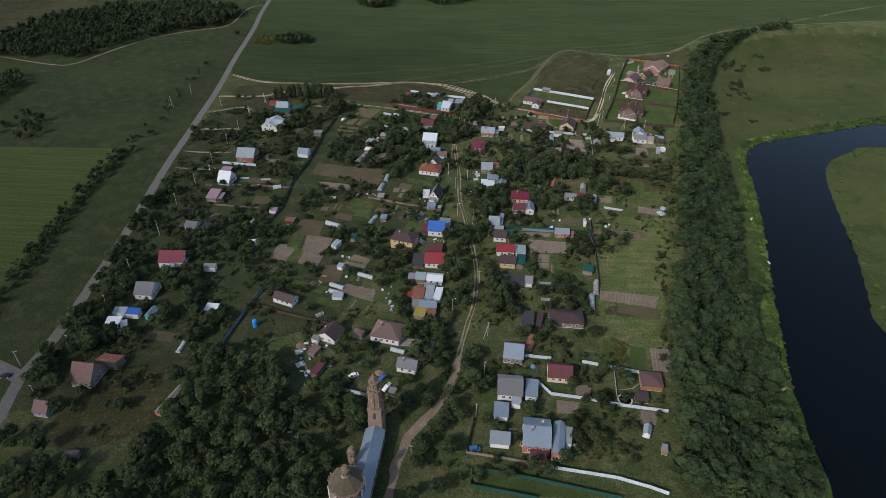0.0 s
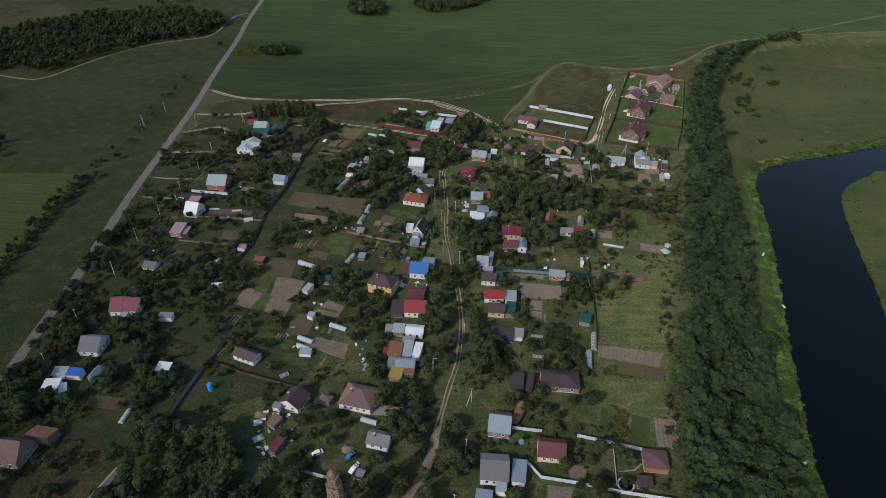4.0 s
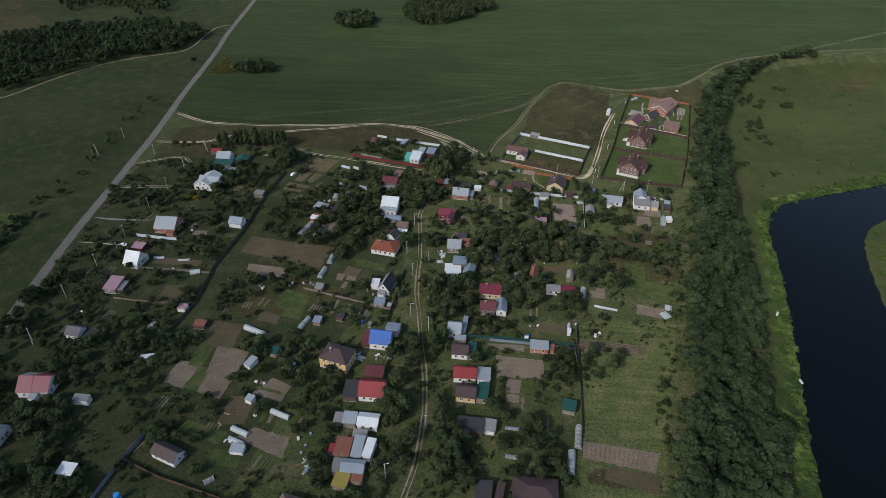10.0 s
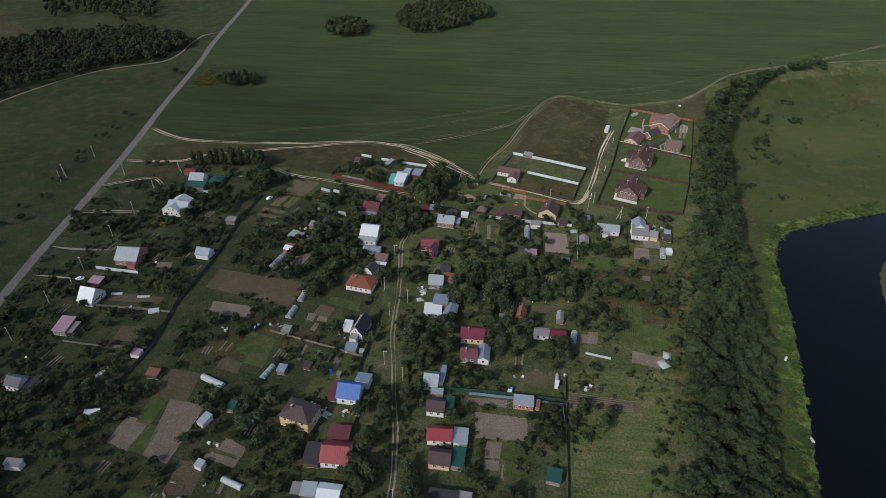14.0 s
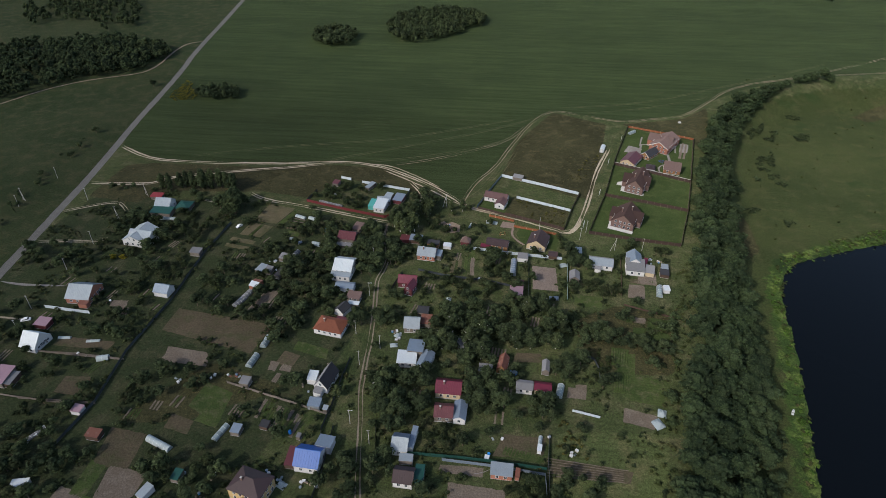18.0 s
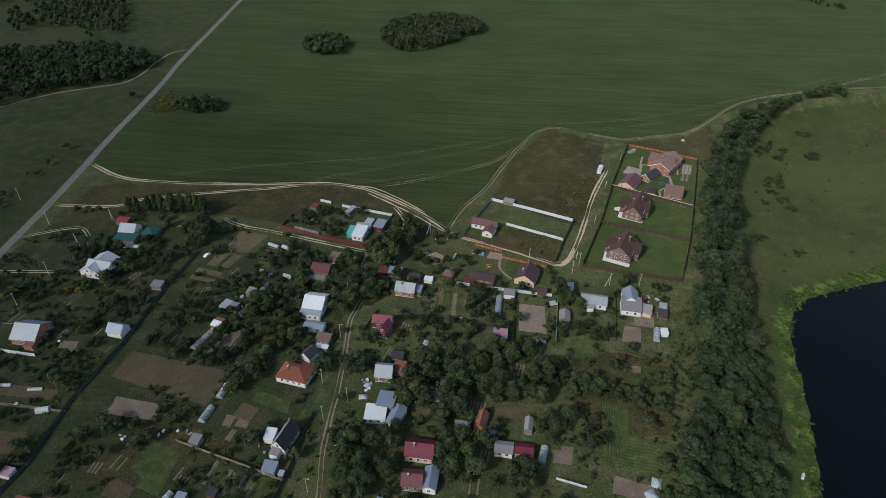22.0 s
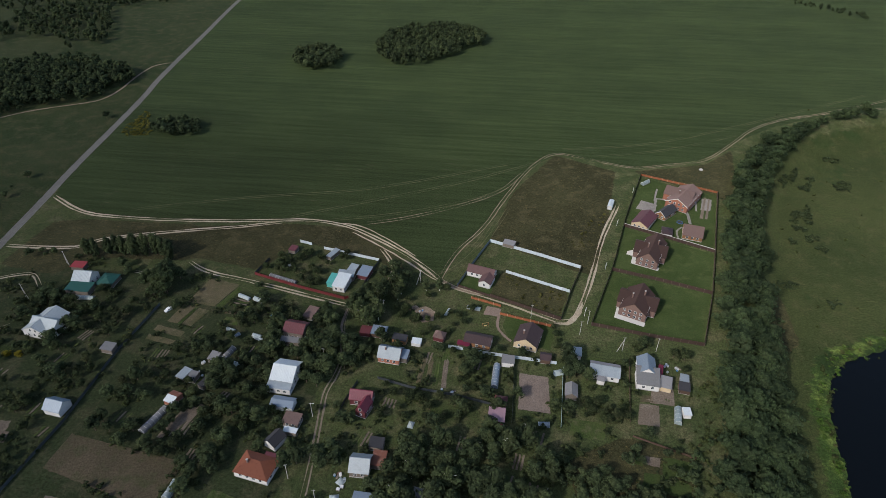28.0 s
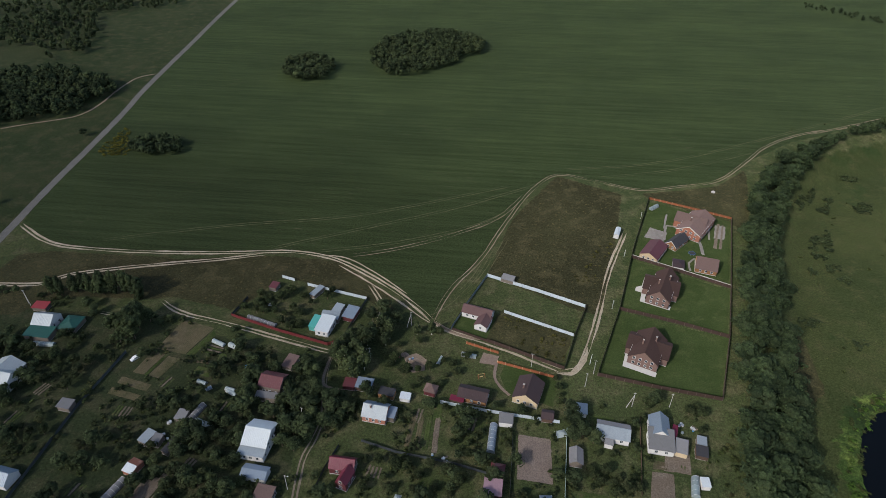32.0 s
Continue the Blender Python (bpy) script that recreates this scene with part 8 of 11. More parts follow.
pole(-13.1, 395.6, 8.5, None, True, -5, 'grey street lamp pole beside the dirt street')
pole(118.5, 449, 8.5, 200, False, -4, 'braced concrete power pole with a leaning strut')
pole(19.1, 488.3, 8.5, 200, False, 19, 'braced concrete power pole with a leaning strut')
pole(4.3, 462.4, 8.5, 200, False, -3, 'braced concrete power pole with a leaning strut')
pole(-248.5, 469.2, 8.5, -40, False, 8, 'braced concrete power pole with a leaning strut')
pole(-178.2, 453.5, 8.5, -40, False, 13, 'braced concrete power pole with a leaning strut')
pole(-174.5, 482.5, 8.5, -40, False, 6, 'braced concrete power pole with a leaning strut')
pole(-176.8, 283.3, 8.5, -50, False, -8, 'braced concrete power pole with a leaning strut')
pole(-179.4, 314.4, 8.5, None, False, -13, 'grey concrete power pole with crossarm on the grass')
pole(-177.9, 340.7, 8.5, None, False, -3, 'grey concrete power pole with crossarm on the grass')
pole(11.3, 209.5, 8.5, 215, False, 8, 'braced concrete power pole with a leaning strut')
pole(-243.4, 497.6, 8.5, None, False, 9, 'grey concrete power pole with crossarm on the grass')
pole(-245.5, 460.5, 8.5, None, False, 3, 'grey concrete power pole with crossarm on the grass')

# ---------- garden beds ----------
bed((-107.3, 264.4), (-97.0, 260.9), (-94.9, 274.8), (-105.2, 277.6), 'soil', 'bare dug brown garden bed with raised rows', 1, 0, 0.05)
TAKEN.append((-101.1, 269.4, -0.33, 10.0, 12.3))
bed((-97.9, 261.8), (-90.7, 260.0), (-88.4, 273.1), (-94.3, 274.4), 'crops', 'green vegetable bed in rows', 1, 0, 0.05)
TAKEN.append((-92.8, 267.3, -0.24, 6.8, 12.1))
bed((-90.4, 259.7), (-79.5, 257.0), (-76.1, 284.7), (-91.9, 288.0), 'soil', 'bare dug brown garden bed with raised rows', 1, 0, 0.05)
TAKEN.append((-84.5, 272.4, -0.24, 10.3, 26.1))
bed((-97.1, 341.1), (-76.3, 339.7), (-77.8, 347.3), (-98.5, 350.4), 'soil', 'bare dug brown garden bed with raised rows', 1, 1, 0.05)
TAKEN.append((-87.4, 344.6, -0.07, 19.2, 8.7))
bed((-106.8, 360.8), (-59.5, 349.3), (-55.1, 369.1), (-105.3, 376.8), 'soil_red', 'dry reddish brown garden plot', 1, 0, 0.05)
TAKEN.append((-81.7, 364.0, -0.24, 44.8, 14.8))
bed((-98.7, 286.7), (-84.5, 285.9), (-85.0, 302.2), (-100.6, 304.3), 'soil_red', 'dry reddish brown garden plot', 1, 0, 0.05)
TAKEN.append((-92.2, 294.8, -0.06, 13.1, 16.3))
bed((-74.9, 317.8), (-59.4, 308.0), (-58.9, 326.0), (-72.0, 330.6), 'crops', 'green vegetable bed in rows', 1, 1, 0.05)
TAKEN.append((-66.3, 320.6, -0.56, 16.9, 12.1))
bed((-66.6, 238.3), (-45.5, 230.3), (-45.4, 240.1), (-60.7, 243.6), 'soil', 'bare dug brown garden bed with raised rows', 1, 0, 0.05)
TAKEN.append((-54.5, 238.1, -0.36, 20.8, 7.3))
bed((-66.6, 260.9), (-53.9, 257.1), (-52.1, 266.0), (-61.4, 270.3), 'soil', 'bare dug brown garden bed with raised rows', 1, 1, 0.05)
TAKEN.append((-58.5, 263.6, -0.29, 12.2, 9.9))
bed((35.3, 278.5), (55.8, 278.7), (56.1, 289.8), (35.0, 291.5), 'soil', 'bare dug brown garden bed with raised rows', 1, 0, 0.05)
TAKEN.append((45.5, 284.6, 0.01, 18.9, 12.0))
bed((38.9, 269.7), (45.0, 269.8), (45.8, 276.9), (39.8, 277.1), 'soil', 'bare dug brown garden bed with raised rows', 1, 0, 0.05)
TAKEN.append((42.4, 273.4, 0.02, 5.6, 6.9))
bed((45.5, 270.2), (49.9, 270.2), (50.8, 277.3), (46.3, 276.9), 'crops', 'green vegetable bed in rows', 1, 0, 0.05)
TAKEN.append((48.1, 273.6, 0.00, 4.0, 6.2))
bed((51.0, 304.3), (70.7, 305.1), (72.3, 314.6), (55.8, 315.0), 'soil_red', 'dry reddish brown garden plot', 1, 0, 0.05)
TAKEN.append((62.5, 309.8, 0.04, 18.1, 10.8))
bed((70.7, 409.1), (83.9, 408.2), (83.8, 428.6), (71.2, 429.4), 'pale_soil', 'smooth pale dug plot with fine rows', 0.7, 1, 0.04)
TAKEN.append((77.5, 417.9, -0.11, 11.6, 17.4))
for k in range(4):
    bed((26.2 + 3.7 * k, 418.8 - 0.5 * k), (28.4 + 3.7 * k, 418.5 - 0.5 * k), (29.6 + 3.2 * k, 435.2 - 0.1 * k), (27.6 + 3.2 * k, 435.3 - 0.1 * k), ('dry_crops', 'dry_crops', 'crops', 'soil')[k], ('narrow weedy brown bed', 'narrow dug bed of bare soil', 'narrow green bed of vegetables', 'narrow dug bed of bare soil')[k], 0.8, 0, 0.12)
TAKEN.append((38.1, 423.6, -0.15, 10.9, 15.6))
bed((67.7, 239.5), (94.0, 234.7), (97.7, 243.7), (68.9, 247.2), 'soil', 'bare dug brown garden bed with raised rows', 1.7, 0, 0.24)
TAKEN.append((82.1, 241.3, -0.18, 24.6, 7.2))
bed((74.5, 230.4), (94.0, 225.5), (96.5, 233.6), (76.9, 236.1), 'soil_red', 'dry reddish brown garden plot', 1, 0, 0.05)
TAKEN.append((85.5, 231.4, -0.25, 18.5, 5.7))
bed((104.0, 325.6), (116.2, 322.7), (118.7, 329.7), (105.8, 333.0), 'soil', 'bare dug brown garden bed with raised rows', 1, 0, 0.05)
TAKEN.append((111.2, 327.8, -0.23, 11.5, 7.0))
bed((72.8, 298.7), (102.2, 296.7), (104.3, 301.9), (73.7, 305.2), 'soil_red', 'dry reddish brown garden plot', 1, 1, 0.05)
TAKEN.append((88.2, 300.6, -0.07, 27.1, 6.0))
bed((-134.4, 319.4), (-122.6, 318.5), (-122.9, 329.1), (-134.4, 328.7), 'soil_red', 'dry reddish brown garden plot', 1, 0, 0.05)
TAKEN.append((-128.6, 323.9, -0.08, 10.9, 8.6))
bed((-98.3, 342.9), (-77.3, 340.6), (-79.3, 348.2), (-97.2, 350.3), 'soil', 'bare dug brown garden bed with raised rows', 1, 1, 0.05)
TAKEN.append((-88.0, 345.5, -0.11, 19.4, 6.9))
bed((-151.7, 346.1), (-124.9, 345.5), (-124.0, 351.0), (-151.7, 352.3), 'soil_red', 'dry reddish brown garden plot', 1, 1, 0.05)
TAKEN.append((-138.1, 348.7, -0.02, 24.7, 5.7))
bed((-95.5, 459.3), (-81.0, 457.2), (-74.8, 475.5), (-91.9, 480.0), 'dry_crops', 'large plot of withered potato rows', 0.9, 0, 0.12)
bed((-80.4, 457.2), (-77.2, 455.2), (-72.0, 471.3), (-74.2, 474.5), 'crops', 'green leafy rows beside the potato plot', 0.9, 0, 0.2)
TAKEN.append((-84.5, 466.5, -0.21, 13.6, 17.1))
bed((-102.7, 437.5), (-87.8, 434.3), (-86.9, 438.0), (-101.9, 441.3), 'dry_crops', 'bare brown garden bed with weedy rows', 1, 1, 0.08)
TAKEN.append((-95.5, 438.7, -0.18, 16.5, 4.3))
bed((-103.2, 431.4), (-90.1, 428.9), (-88.8, 431.8), (-103.2, 435.0), 'dry_crops', 'bare brown garden bed with weedy rows', 1, 1, 0.08)
TAKEN.append((-94.2, 430.4, -0.16, 15.4, 4.1))
bed((-99.1, 444.2), (-93.6, 443.2), (-89.8, 456.2), (-96.5, 457.4), 'dry_crops', 'plot of withered potato rows', 0.9, 0, 0.12)
bed((-93.3, 443.2), (-91.7, 442.9), (-88.2, 456.0), (-89.6, 456.3), 'crops', 'green leafy row between potato plots', 0.9, 0, 0.3)
bed((-91.4, 442.8), (-86.0, 442.0), (-82.0, 454.1), (-87.6, 455.6), 'dry_crops', 'plot of withered potato rows', 0.9, 0, 0.12)
TAKEN.append((-90.8, 447.4, -0.36, 9.4, 10.7))
bed((38.9, 165.9), (46.8, 166.2), (49.0, 172.4), (39.6, 173.1), 'soil', 'bare dug brown garden bed with raised rows', 1, 0, 0.05)
TAKEN.append((43.6, 169.4, 0.04, 7.3, 6.7))
bed((70.9, 162.6), (77.5, 162.4), (80.3, 168.8), (73.5, 169.9), 'soil', 'bare dug brown garden bed with raised rows', 1, 0, 0.05)
TAKEN.append((75.5, 165.9, -0.03, 6.1, 7.1))
bed((83.4, 192.4), (92.9, 191.6), (94.1, 206.3), (85.0, 206.5), 'soil', 'bare dug brown garden bed with raised rows', 1.5, 0, 0.22)
TAKEN.append((88.8, 199.2, -0.08, 8.8, 13.1))
bed((119.2, 406.6), (128.1, 406.6), (129.5, 417.6), (121.6, 417.9), 'soil', 'bare dug brown garden bed with raised rows', 1, 1, 0.05)
TAKEN.append((124.6, 412.2, 0.00, 8.2, 10.6))
bed((122.0, 419.0), (128.5, 419.2), (129.2, 422.5), (123.3, 423.1), 'soil_red', 'dry reddish brown garden plot', 1, 1, 0.05)
TAKEN.append((125.8, 421.0, 0.03, 6.0, 4.0))
bed((31.2, 295.4), (47.6, 294.6), (47.9, 298.7), (31.6, 298.9), 'soil', 'bare dug brown garden bed with raised rows', 1, 1, 0.05)
TAKEN.append((39.6, 296.9, -0.05, 15.1, 3.2))
bed((-46.5, 345.2), (-38.8, 341.7), (-36.5, 350.1), (-44.5, 352.7), 'soil_red', 'dry reddish brown garden plot', 1, 0, 0.05)
TAKEN.append((-41.6, 347.4, -0.43, 7.8, 7.1))
bed((-41.2, 353.9), (-24.3, 348.7), (-24.8, 355.5), (-40.2, 359.4), 'crops', 'green vegetable bed in rows', 1, 0, 0.05)
TAKEN.append((-32.6, 354.4, -0.30, 16.3, 5.1))
bed((90.9, 397.7), (104.6, 396.9), (106.3, 405.6), (92.8, 406.5), 'crops', 'green vegetable bed in rows', 1, 0, 0.05)
TAKEN.append((98.7, 401.7, -0.06, 12.6, 8.3))
bed((106.5, 337.4), (124.2, 334.8), (128.4, 350.2), (110.6, 351.6), 'crops', 'green vegetable bed in rows', 1.4, 1, 0.16)
TAKEN.append((117.4, 343.5, -0.15, 16.5, 13.6))
bed((105.0, 351.1), (113.2, 350.3), (115.8, 365.5), (108.2, 364.8), 'crops', 'green vegetable bed in rows', 1.2, 1, 0.16)
TAKEN.append((110.5, 357.9, -0.10, 7.6, 12.9))
bed((-76.1, 244.1), (-65.1, 244.8), (-64.9, 259.5), (-75.4, 258.8), 'soil_red', 'dry reddish brown garden plot', 1, 1, 0.05)
TAKEN.append((-70.4, 251.8, 0.06, 10.1, 13.5))
bed((85.9, 339.4), (90.5, 339.2), (91.5, 344.2), (86.8, 344.3), 'soil', 'bare dug brown garden bed with raised rows', 1, 0, 0.05)
TAKEN.append((88.7, 341.8, -0.04, 4.2, 4.6))
bed((19.1, 154.2), (22.4, 153.8), (22.5, 157.1), (19.7, 157.5), 'soil', 'bare dug brown garden bed with raised rows', 1, 0, 0.05)
TAKEN.append((20.9, 155.7, -0.12, 3.1, 3.1))
bed((-72.6, 226.3), (-61.2, 224.9), (-61.5, 232.2), (-72.7, 232.8), 'crops', 'green vegetable bed in rows', 1, 1, 0.05)
TAKEN.append((-67.0, 229.1, -0.12, 10.6, 6.0))
bed((-140.4, 375.0), (-131.8, 375.0), (-133.1, 379.9), (-140.7, 379.6), 'soil', 'bare dug brown garden bed with raised rows', 1, 1, 0.05)
TAKEN.append((-136.5, 377.4, 0.00, 7.9, 4.2))
bed((-72.8, 446.7), (-64.7, 444.9), (-63.6, 449.5), (-71.6, 451.0), 'crops', 'green vegetable bed in rows', 1, 1, 0.05)
TAKEN.append((-68.2, 448.0, -0.22, 7.6, 4.1))
bed((-145.8, 197.5), (-133.3, 196.1), (-130.6, 202.2), (-146.7, 203.5), 'soil_red', 'dry reddish brown garden plot', 1, 1, 0.05)
TAKEN.append((-139.1, 199.8, -0.11, 11.6, 5.6))
bed((-100.7, 273.0), (-94.1, 272.3), (-93.1, 287.7), (-100.0, 289.0), 'crops', 'green vegetable bed in rows', 1, 0, 0.05)
TAKEN.append((-97.0, 280.5, -0.11, 6.1, 14.7))
bed((126.2, 418.9), (136.1, 418.0), (137.8, 429.6), (128.9, 429.7), 'soil', 'bare dug brown garden bed with raised rows', 1, 0, 0.05)
TAKEN.append((132.2, 424.1, -0.09, 9.1, 10.2))
bed((100.3, 435.9), (109.3, 434.8), (110.2, 442.1), (101.6, 442.3), 'crops', 'green vegetable bed in rows', 1, 1, 0.05)
TAKEN.append((105.3, 438.8, -0.12, 8.3, 6.0))
bed((-44.4, 317.5), (-42.7, 317.1), (-42.3, 322.8), (-44.0, 323.3), 'crops', 'green vegetable bed in rows', 0.8, 0, 0.12)
TAKEN.append((-43.3, 320.2, -0.23, 1.6, 5.3))
bed((-41.5, 316.7), (-39.9, 316.3), (-39.3, 321.9), (-40.9, 322.3), 'crops', 'green vegetable bed in rows', 0.8, 0, 0.12)
TAKEN.append((-40.4, 319.3, -0.24, 1.5, 5.2))
bed((-38.7, 315.8), (-37.1, 315.4), (-36.2, 320.9), (-37.9, 321.3), 'soil', 'bare dug brown garden bed with raised rows', 0.8, 0, 0.12)
TAKEN.append((-37.5, 318.4, -0.24, 1.5, 5.1))
bed((-35.9, 315.0), (-34.3, 314.6), (-33.2, 320.0), (-34.8, 320.4), 'crops', 'green vegetable bed in rows', 0.8, 0, 0.12)
TAKEN.append((-34.5, 317.5, -0.24, 1.5, 5.1))
bed((-33.1, 314.1), (-31.5, 313.7), (-30.2, 319.1), (-31.8, 319.5), 'soil', 'bare dug brown garden bed with raised rows', 0.8, 0, 0.12)
TAKEN.append((-31.6, 316.6, -0.24, 1.5, 5.1))
bed((-30.3, 313.3), (-28.7, 312.9), (-27.2, 318.1), (-28.8, 318.5), 'soil', 'bare dug brown garden bed with raised rows', 0.8, 0, 0.12)
TAKEN.append((-28.8, 315.7, -0.24, 1.5, 5.0))
bed((-27.6, 312.5), (-26.0, 312.1), (-24.3, 317.2), (-25.9, 317.6), 'crops', 'green vegetable bed in rows', 0.8, 0, 0.12)
TAKEN.append((-26.0, 314.9, -0.24, 1.5, 4.9))
bed((-24.9, 311.7), (-23.3, 311.3), (-21.3, 316.3), (-22.9, 316.7), 'crops', 'green vegetable bed in rows', 0.8, 0, 0.12)
TAKEN.append((-23.1, 314.0, -0.24, 1.5, 5.0))
bed((-48.8, 341.4), (-45.0, 340.7), (-44.7, 345.3), (-48.8, 346.0), 'soil', 'bare dug brown garden bed with raised rows', 0.8, 0, 0.05)
TAKEN.append((-46.8, 343.3, -0.18, 3.6, 4.2))
bed((-43.2, 340.9), (-38.5, 340.2), (-38.3, 344.3), (-42.7, 345.0), 'soil_red', 'dry reddish brown garden plot', 0.8, 0, 0.05)
TAKEN.append((-40.7, 342.6, -0.15, 4.4, 3.8))
bed((-44.4, 334.3), (-42.8, 334.0), (-42.0, 337.9), (-43.6, 338.3), 'soil', 'bare dug brown garden bed with raised rows', 0.8, 0, 0.05)
TAKEN.append((-43.2, 336.1, -0.19, 1.5, 3.8))
for k in range(4):
    bed((-72.8 + 0.1 * k, 459.4 + 1.5 * k), (-65.4 + 0.2 * k, 458.2 + 1.4 * k), (-65.2 + 0.2 * k, 459.0 + 1.4 * k), (-72.7 + 0.1 * k, 460.3 + 1.5 * k), 'soil' if k % 2 else 'crops', 'narrow raised bed between grassy paths', 0.5, 1, 0.14)
bed((-73.7, 452.9), (-67.6, 452.3), (-66.9, 454.4), (-73.6, 455.0), 'soil_red', 'dry reddish brown garden plot', 0.9, 1, 0.1)
TAKEN.append((-69.0, 461.0, -0.11, 6.0, 6.4))
bed((-64.7, 454.5), (-61.2, 453.9), (-61.8, 459.2), (-65.3, 459.9), 'crops', 'green vegetable bed in rows', 0.9, 1, 0.1)
TAKEN.append((-63.2, 456.9, -0.17, 3.3, 5.0))
bed((59.4, 355.3), (73.2, 355.9), (72.6, 361.7), (61.3, 361.3), 'soil_red', 'dry reddish brown garden plot', 1, 1, 0.05)
TAKEN.append((66.6, 358.6, 0.04, 12.7, 5.8))
bed((38.6, 175.4), (44.7, 175.2), (45.9, 182.1), (39.7, 182.4), 'crops', 'green vegetable bed in rows', 0.9, 0, 0.05)
TAKEN.append((42.2, 178.8, -0.03, 5.6, 6.5))
bed((47.7, 175.4), (53.5, 175.1), (54.7, 181.7), (48.8, 182.0), 'soil', 'bare dug brown garden bed with raised rows', 1, 0, 0.05)
TAKEN.append((51.2, 178.6, -0.05, 5.3, 6.2))
bed((-161.4, 289.6), (-155.9, 289.3), (-156.4, 292.3), (-161.9, 292.6), 'soil', 'bare dug brown garden bed with raised rows', 1, 1, 0.05)
TAKEN.append((-158.9, 291.0, -0.05, 5.1, 2.8))
bed((38.8, 264.5), (44.3, 264.3), (44.7, 268.8), (39.4, 268.7), 'soil', 'bare dug brown garden bed with raised rows', 1, 0, 0.1)
TAKEN.append((41.8, 266.6, -0.04, 5.1, 3.9))
bed((-72.6, 168.4), (-66.3, 167.0), (-65.8, 170.7), (-71.7, 171.6), 'crops', 'green vegetable bed in rows', 1, 1, 0.05)
TAKEN.append((-69.1, 169.4, -0.22, 5.9, 3.1))
bed((182.6, 572.8), (184.4, 572.4), (193.2, 599.3), (191.6, 599.8), 'soil', 'bare dug brown garden bed with raised rows', 0.8, 1, 0.1)
TAKEN.append((188.0, 586.1, -0.22, 1.7, 26.2))
bed((185.7, 572.6), (187.2, 572.2), (195.3, 598.3), (194.1, 598.8), 'soil', 'bare dug brown garden bed with raised rows', 0.8, 1, 0.1)
TAKEN.append((190.6, 585.5, -0.26, 1.4, 25.3))
bed((-80.0, 306.0), (-69.4, 303.4), (-69.4, 310.2), (-79.3, 313.0), 'soil_red', 'dry reddish brown garden plot', 1, 1, 0.05)
TAKEN.append((-74.5, 308.1, -0.24, 10.0, 6.5))
bed((-69.4, 310.2), (-59.3, 307.6), (-58.7, 312.8), (-67.7, 314.8), 'crops', 'green vegetable bed in rows', 1, 0, 0.05)
TAKEN.append((-63.8, 311.3, -0.25, 9.6, 4.5))
bed((36.1, 433.3), (39.9, 432.5), (39.5, 440.8), (36.1, 441.3), 'crops', 'green vegetable bed in rows', 1, 0, 0.1)
TAKEN.append((37.9, 437.0, -0.21, 3.6, 7.4))
bed((123.1, 419.3), (128.3, 419.2), (128.7, 420.9), (123.6, 421.1), 'soil', 'bare dug brown garden bed with raised rows', 1, 1, 0.05)
TAKEN.append((125.9, 420.1, -0.02, 4.8, 1.7))
bed((131.9, 419.3), (134.8, 419.1), (135.7, 423.2), (133.2, 423.5), 'crops', 'green vegetable bed in rows', 1, 0, 0.05)
TAKEN.append((133.9, 421.3, -0.07, 2.7, 4.0))
patch('lawn', [(106.7, 466.0), (157.1, 457.3), (170.6, 496.1), (121.8, 510.2)], 'lawn', 'evenly mown green lawn', 'lawn', 0.03)
patch('lawn', [(122.7, 512.9), (170.7, 497.7), (181.4, 534.2), (134.5, 555.0)], 'lawn', 'evenly mown green lawn', 'lawn', 0.03)
patch('lawn', [(135.7, 558.9), (182.1, 538.1), (200.5, 604.1), (155.0, 621.8)], 'lawn', 'evenly mown green lawn', 'lawn', 0.03)
patch('lawn', [(62.9, 460.4), (65.2, 469.3), (87.8, 462.2), (85.8, 445.3), (66.8, 449.4)], 'lawn', 'evenly mown green lawn', 'lawn', 0.03)
patch('lawn', [(39.0, 488.2), (55.6, 482.2), (60.4, 499.7), (46.1, 504.5)], 'lawn', 'evenly mown green lawn', 'lawn', 0.03)
patch('lawn', [(72.8, 192.0), (80.8, 190.9), (82.9, 206.0), (76.3, 207.4)], 'lawn', 'evenly mown green lawn', 'lawn', 0.03)
patch('lawn', [(61.8, 196.4), (70.2, 195.3), (72.9, 209.7), (64.7, 210.3)], 'lawn', 'evenly mown green lawn', 'lawn', 0.03)
patch('lawn', [(6.1, 137.4), (56.2, 129.7), (24.2, 127.8), (5.4, 131.6)], 'lawn', 'evenly mown green lawn', 'lawn', 0.03)
patch('lawn', [(144.7, 580.0), (155.5, 576.5), (159.1, 586.5), (149.9, 591.0)], 'paving', 'pale paved yard between cottages', 'paving', 0.05)
patch('lawn', [(53.3, 467.1), (54.9, 473.7), (62.0, 472.2), (60.9, 466.3)], 'brick_paving', 'pinkish paved forecourt behind a gate', 'paving', 0.05)
patch('lawn', [(-31.8, 200.4), (-13.0, 200.1), (-12.8, 204.6), (-28.0, 205.8)], 'paving', 'grey concrete yard strip', 'paving', 0.05)
ribbon('garden_path', [(155.9, 578.3), (160.5, 594.2), (166.7, 591.8)], 1.4, 'paving', 0.06, 0.2, 'pale paved garden path', 'path')
ribbon('garden_path', [(167.5, 587.5), (175.8, 580.7), (175.4, 565.2)], 1.4, 'paving', 0.062, 0.2, 'pale paved garden path', 'path')
ribbon('garden_path', [(61.4, 468.8), (60.5, 459.1), (64.4, 452.3), (67.3, 449.4)], 1.3, 'brick_paving', 0.07, 0.2, 'pinkish paved garden path', 'path')
ribbon('garden_path', [(66.3, 180.3), (72.4, 181.3), (75.3, 184.0), (77.7, 184.1)], 1.2, 'paving', 0.06, 0.3, 'winding pale garden path', 'path')
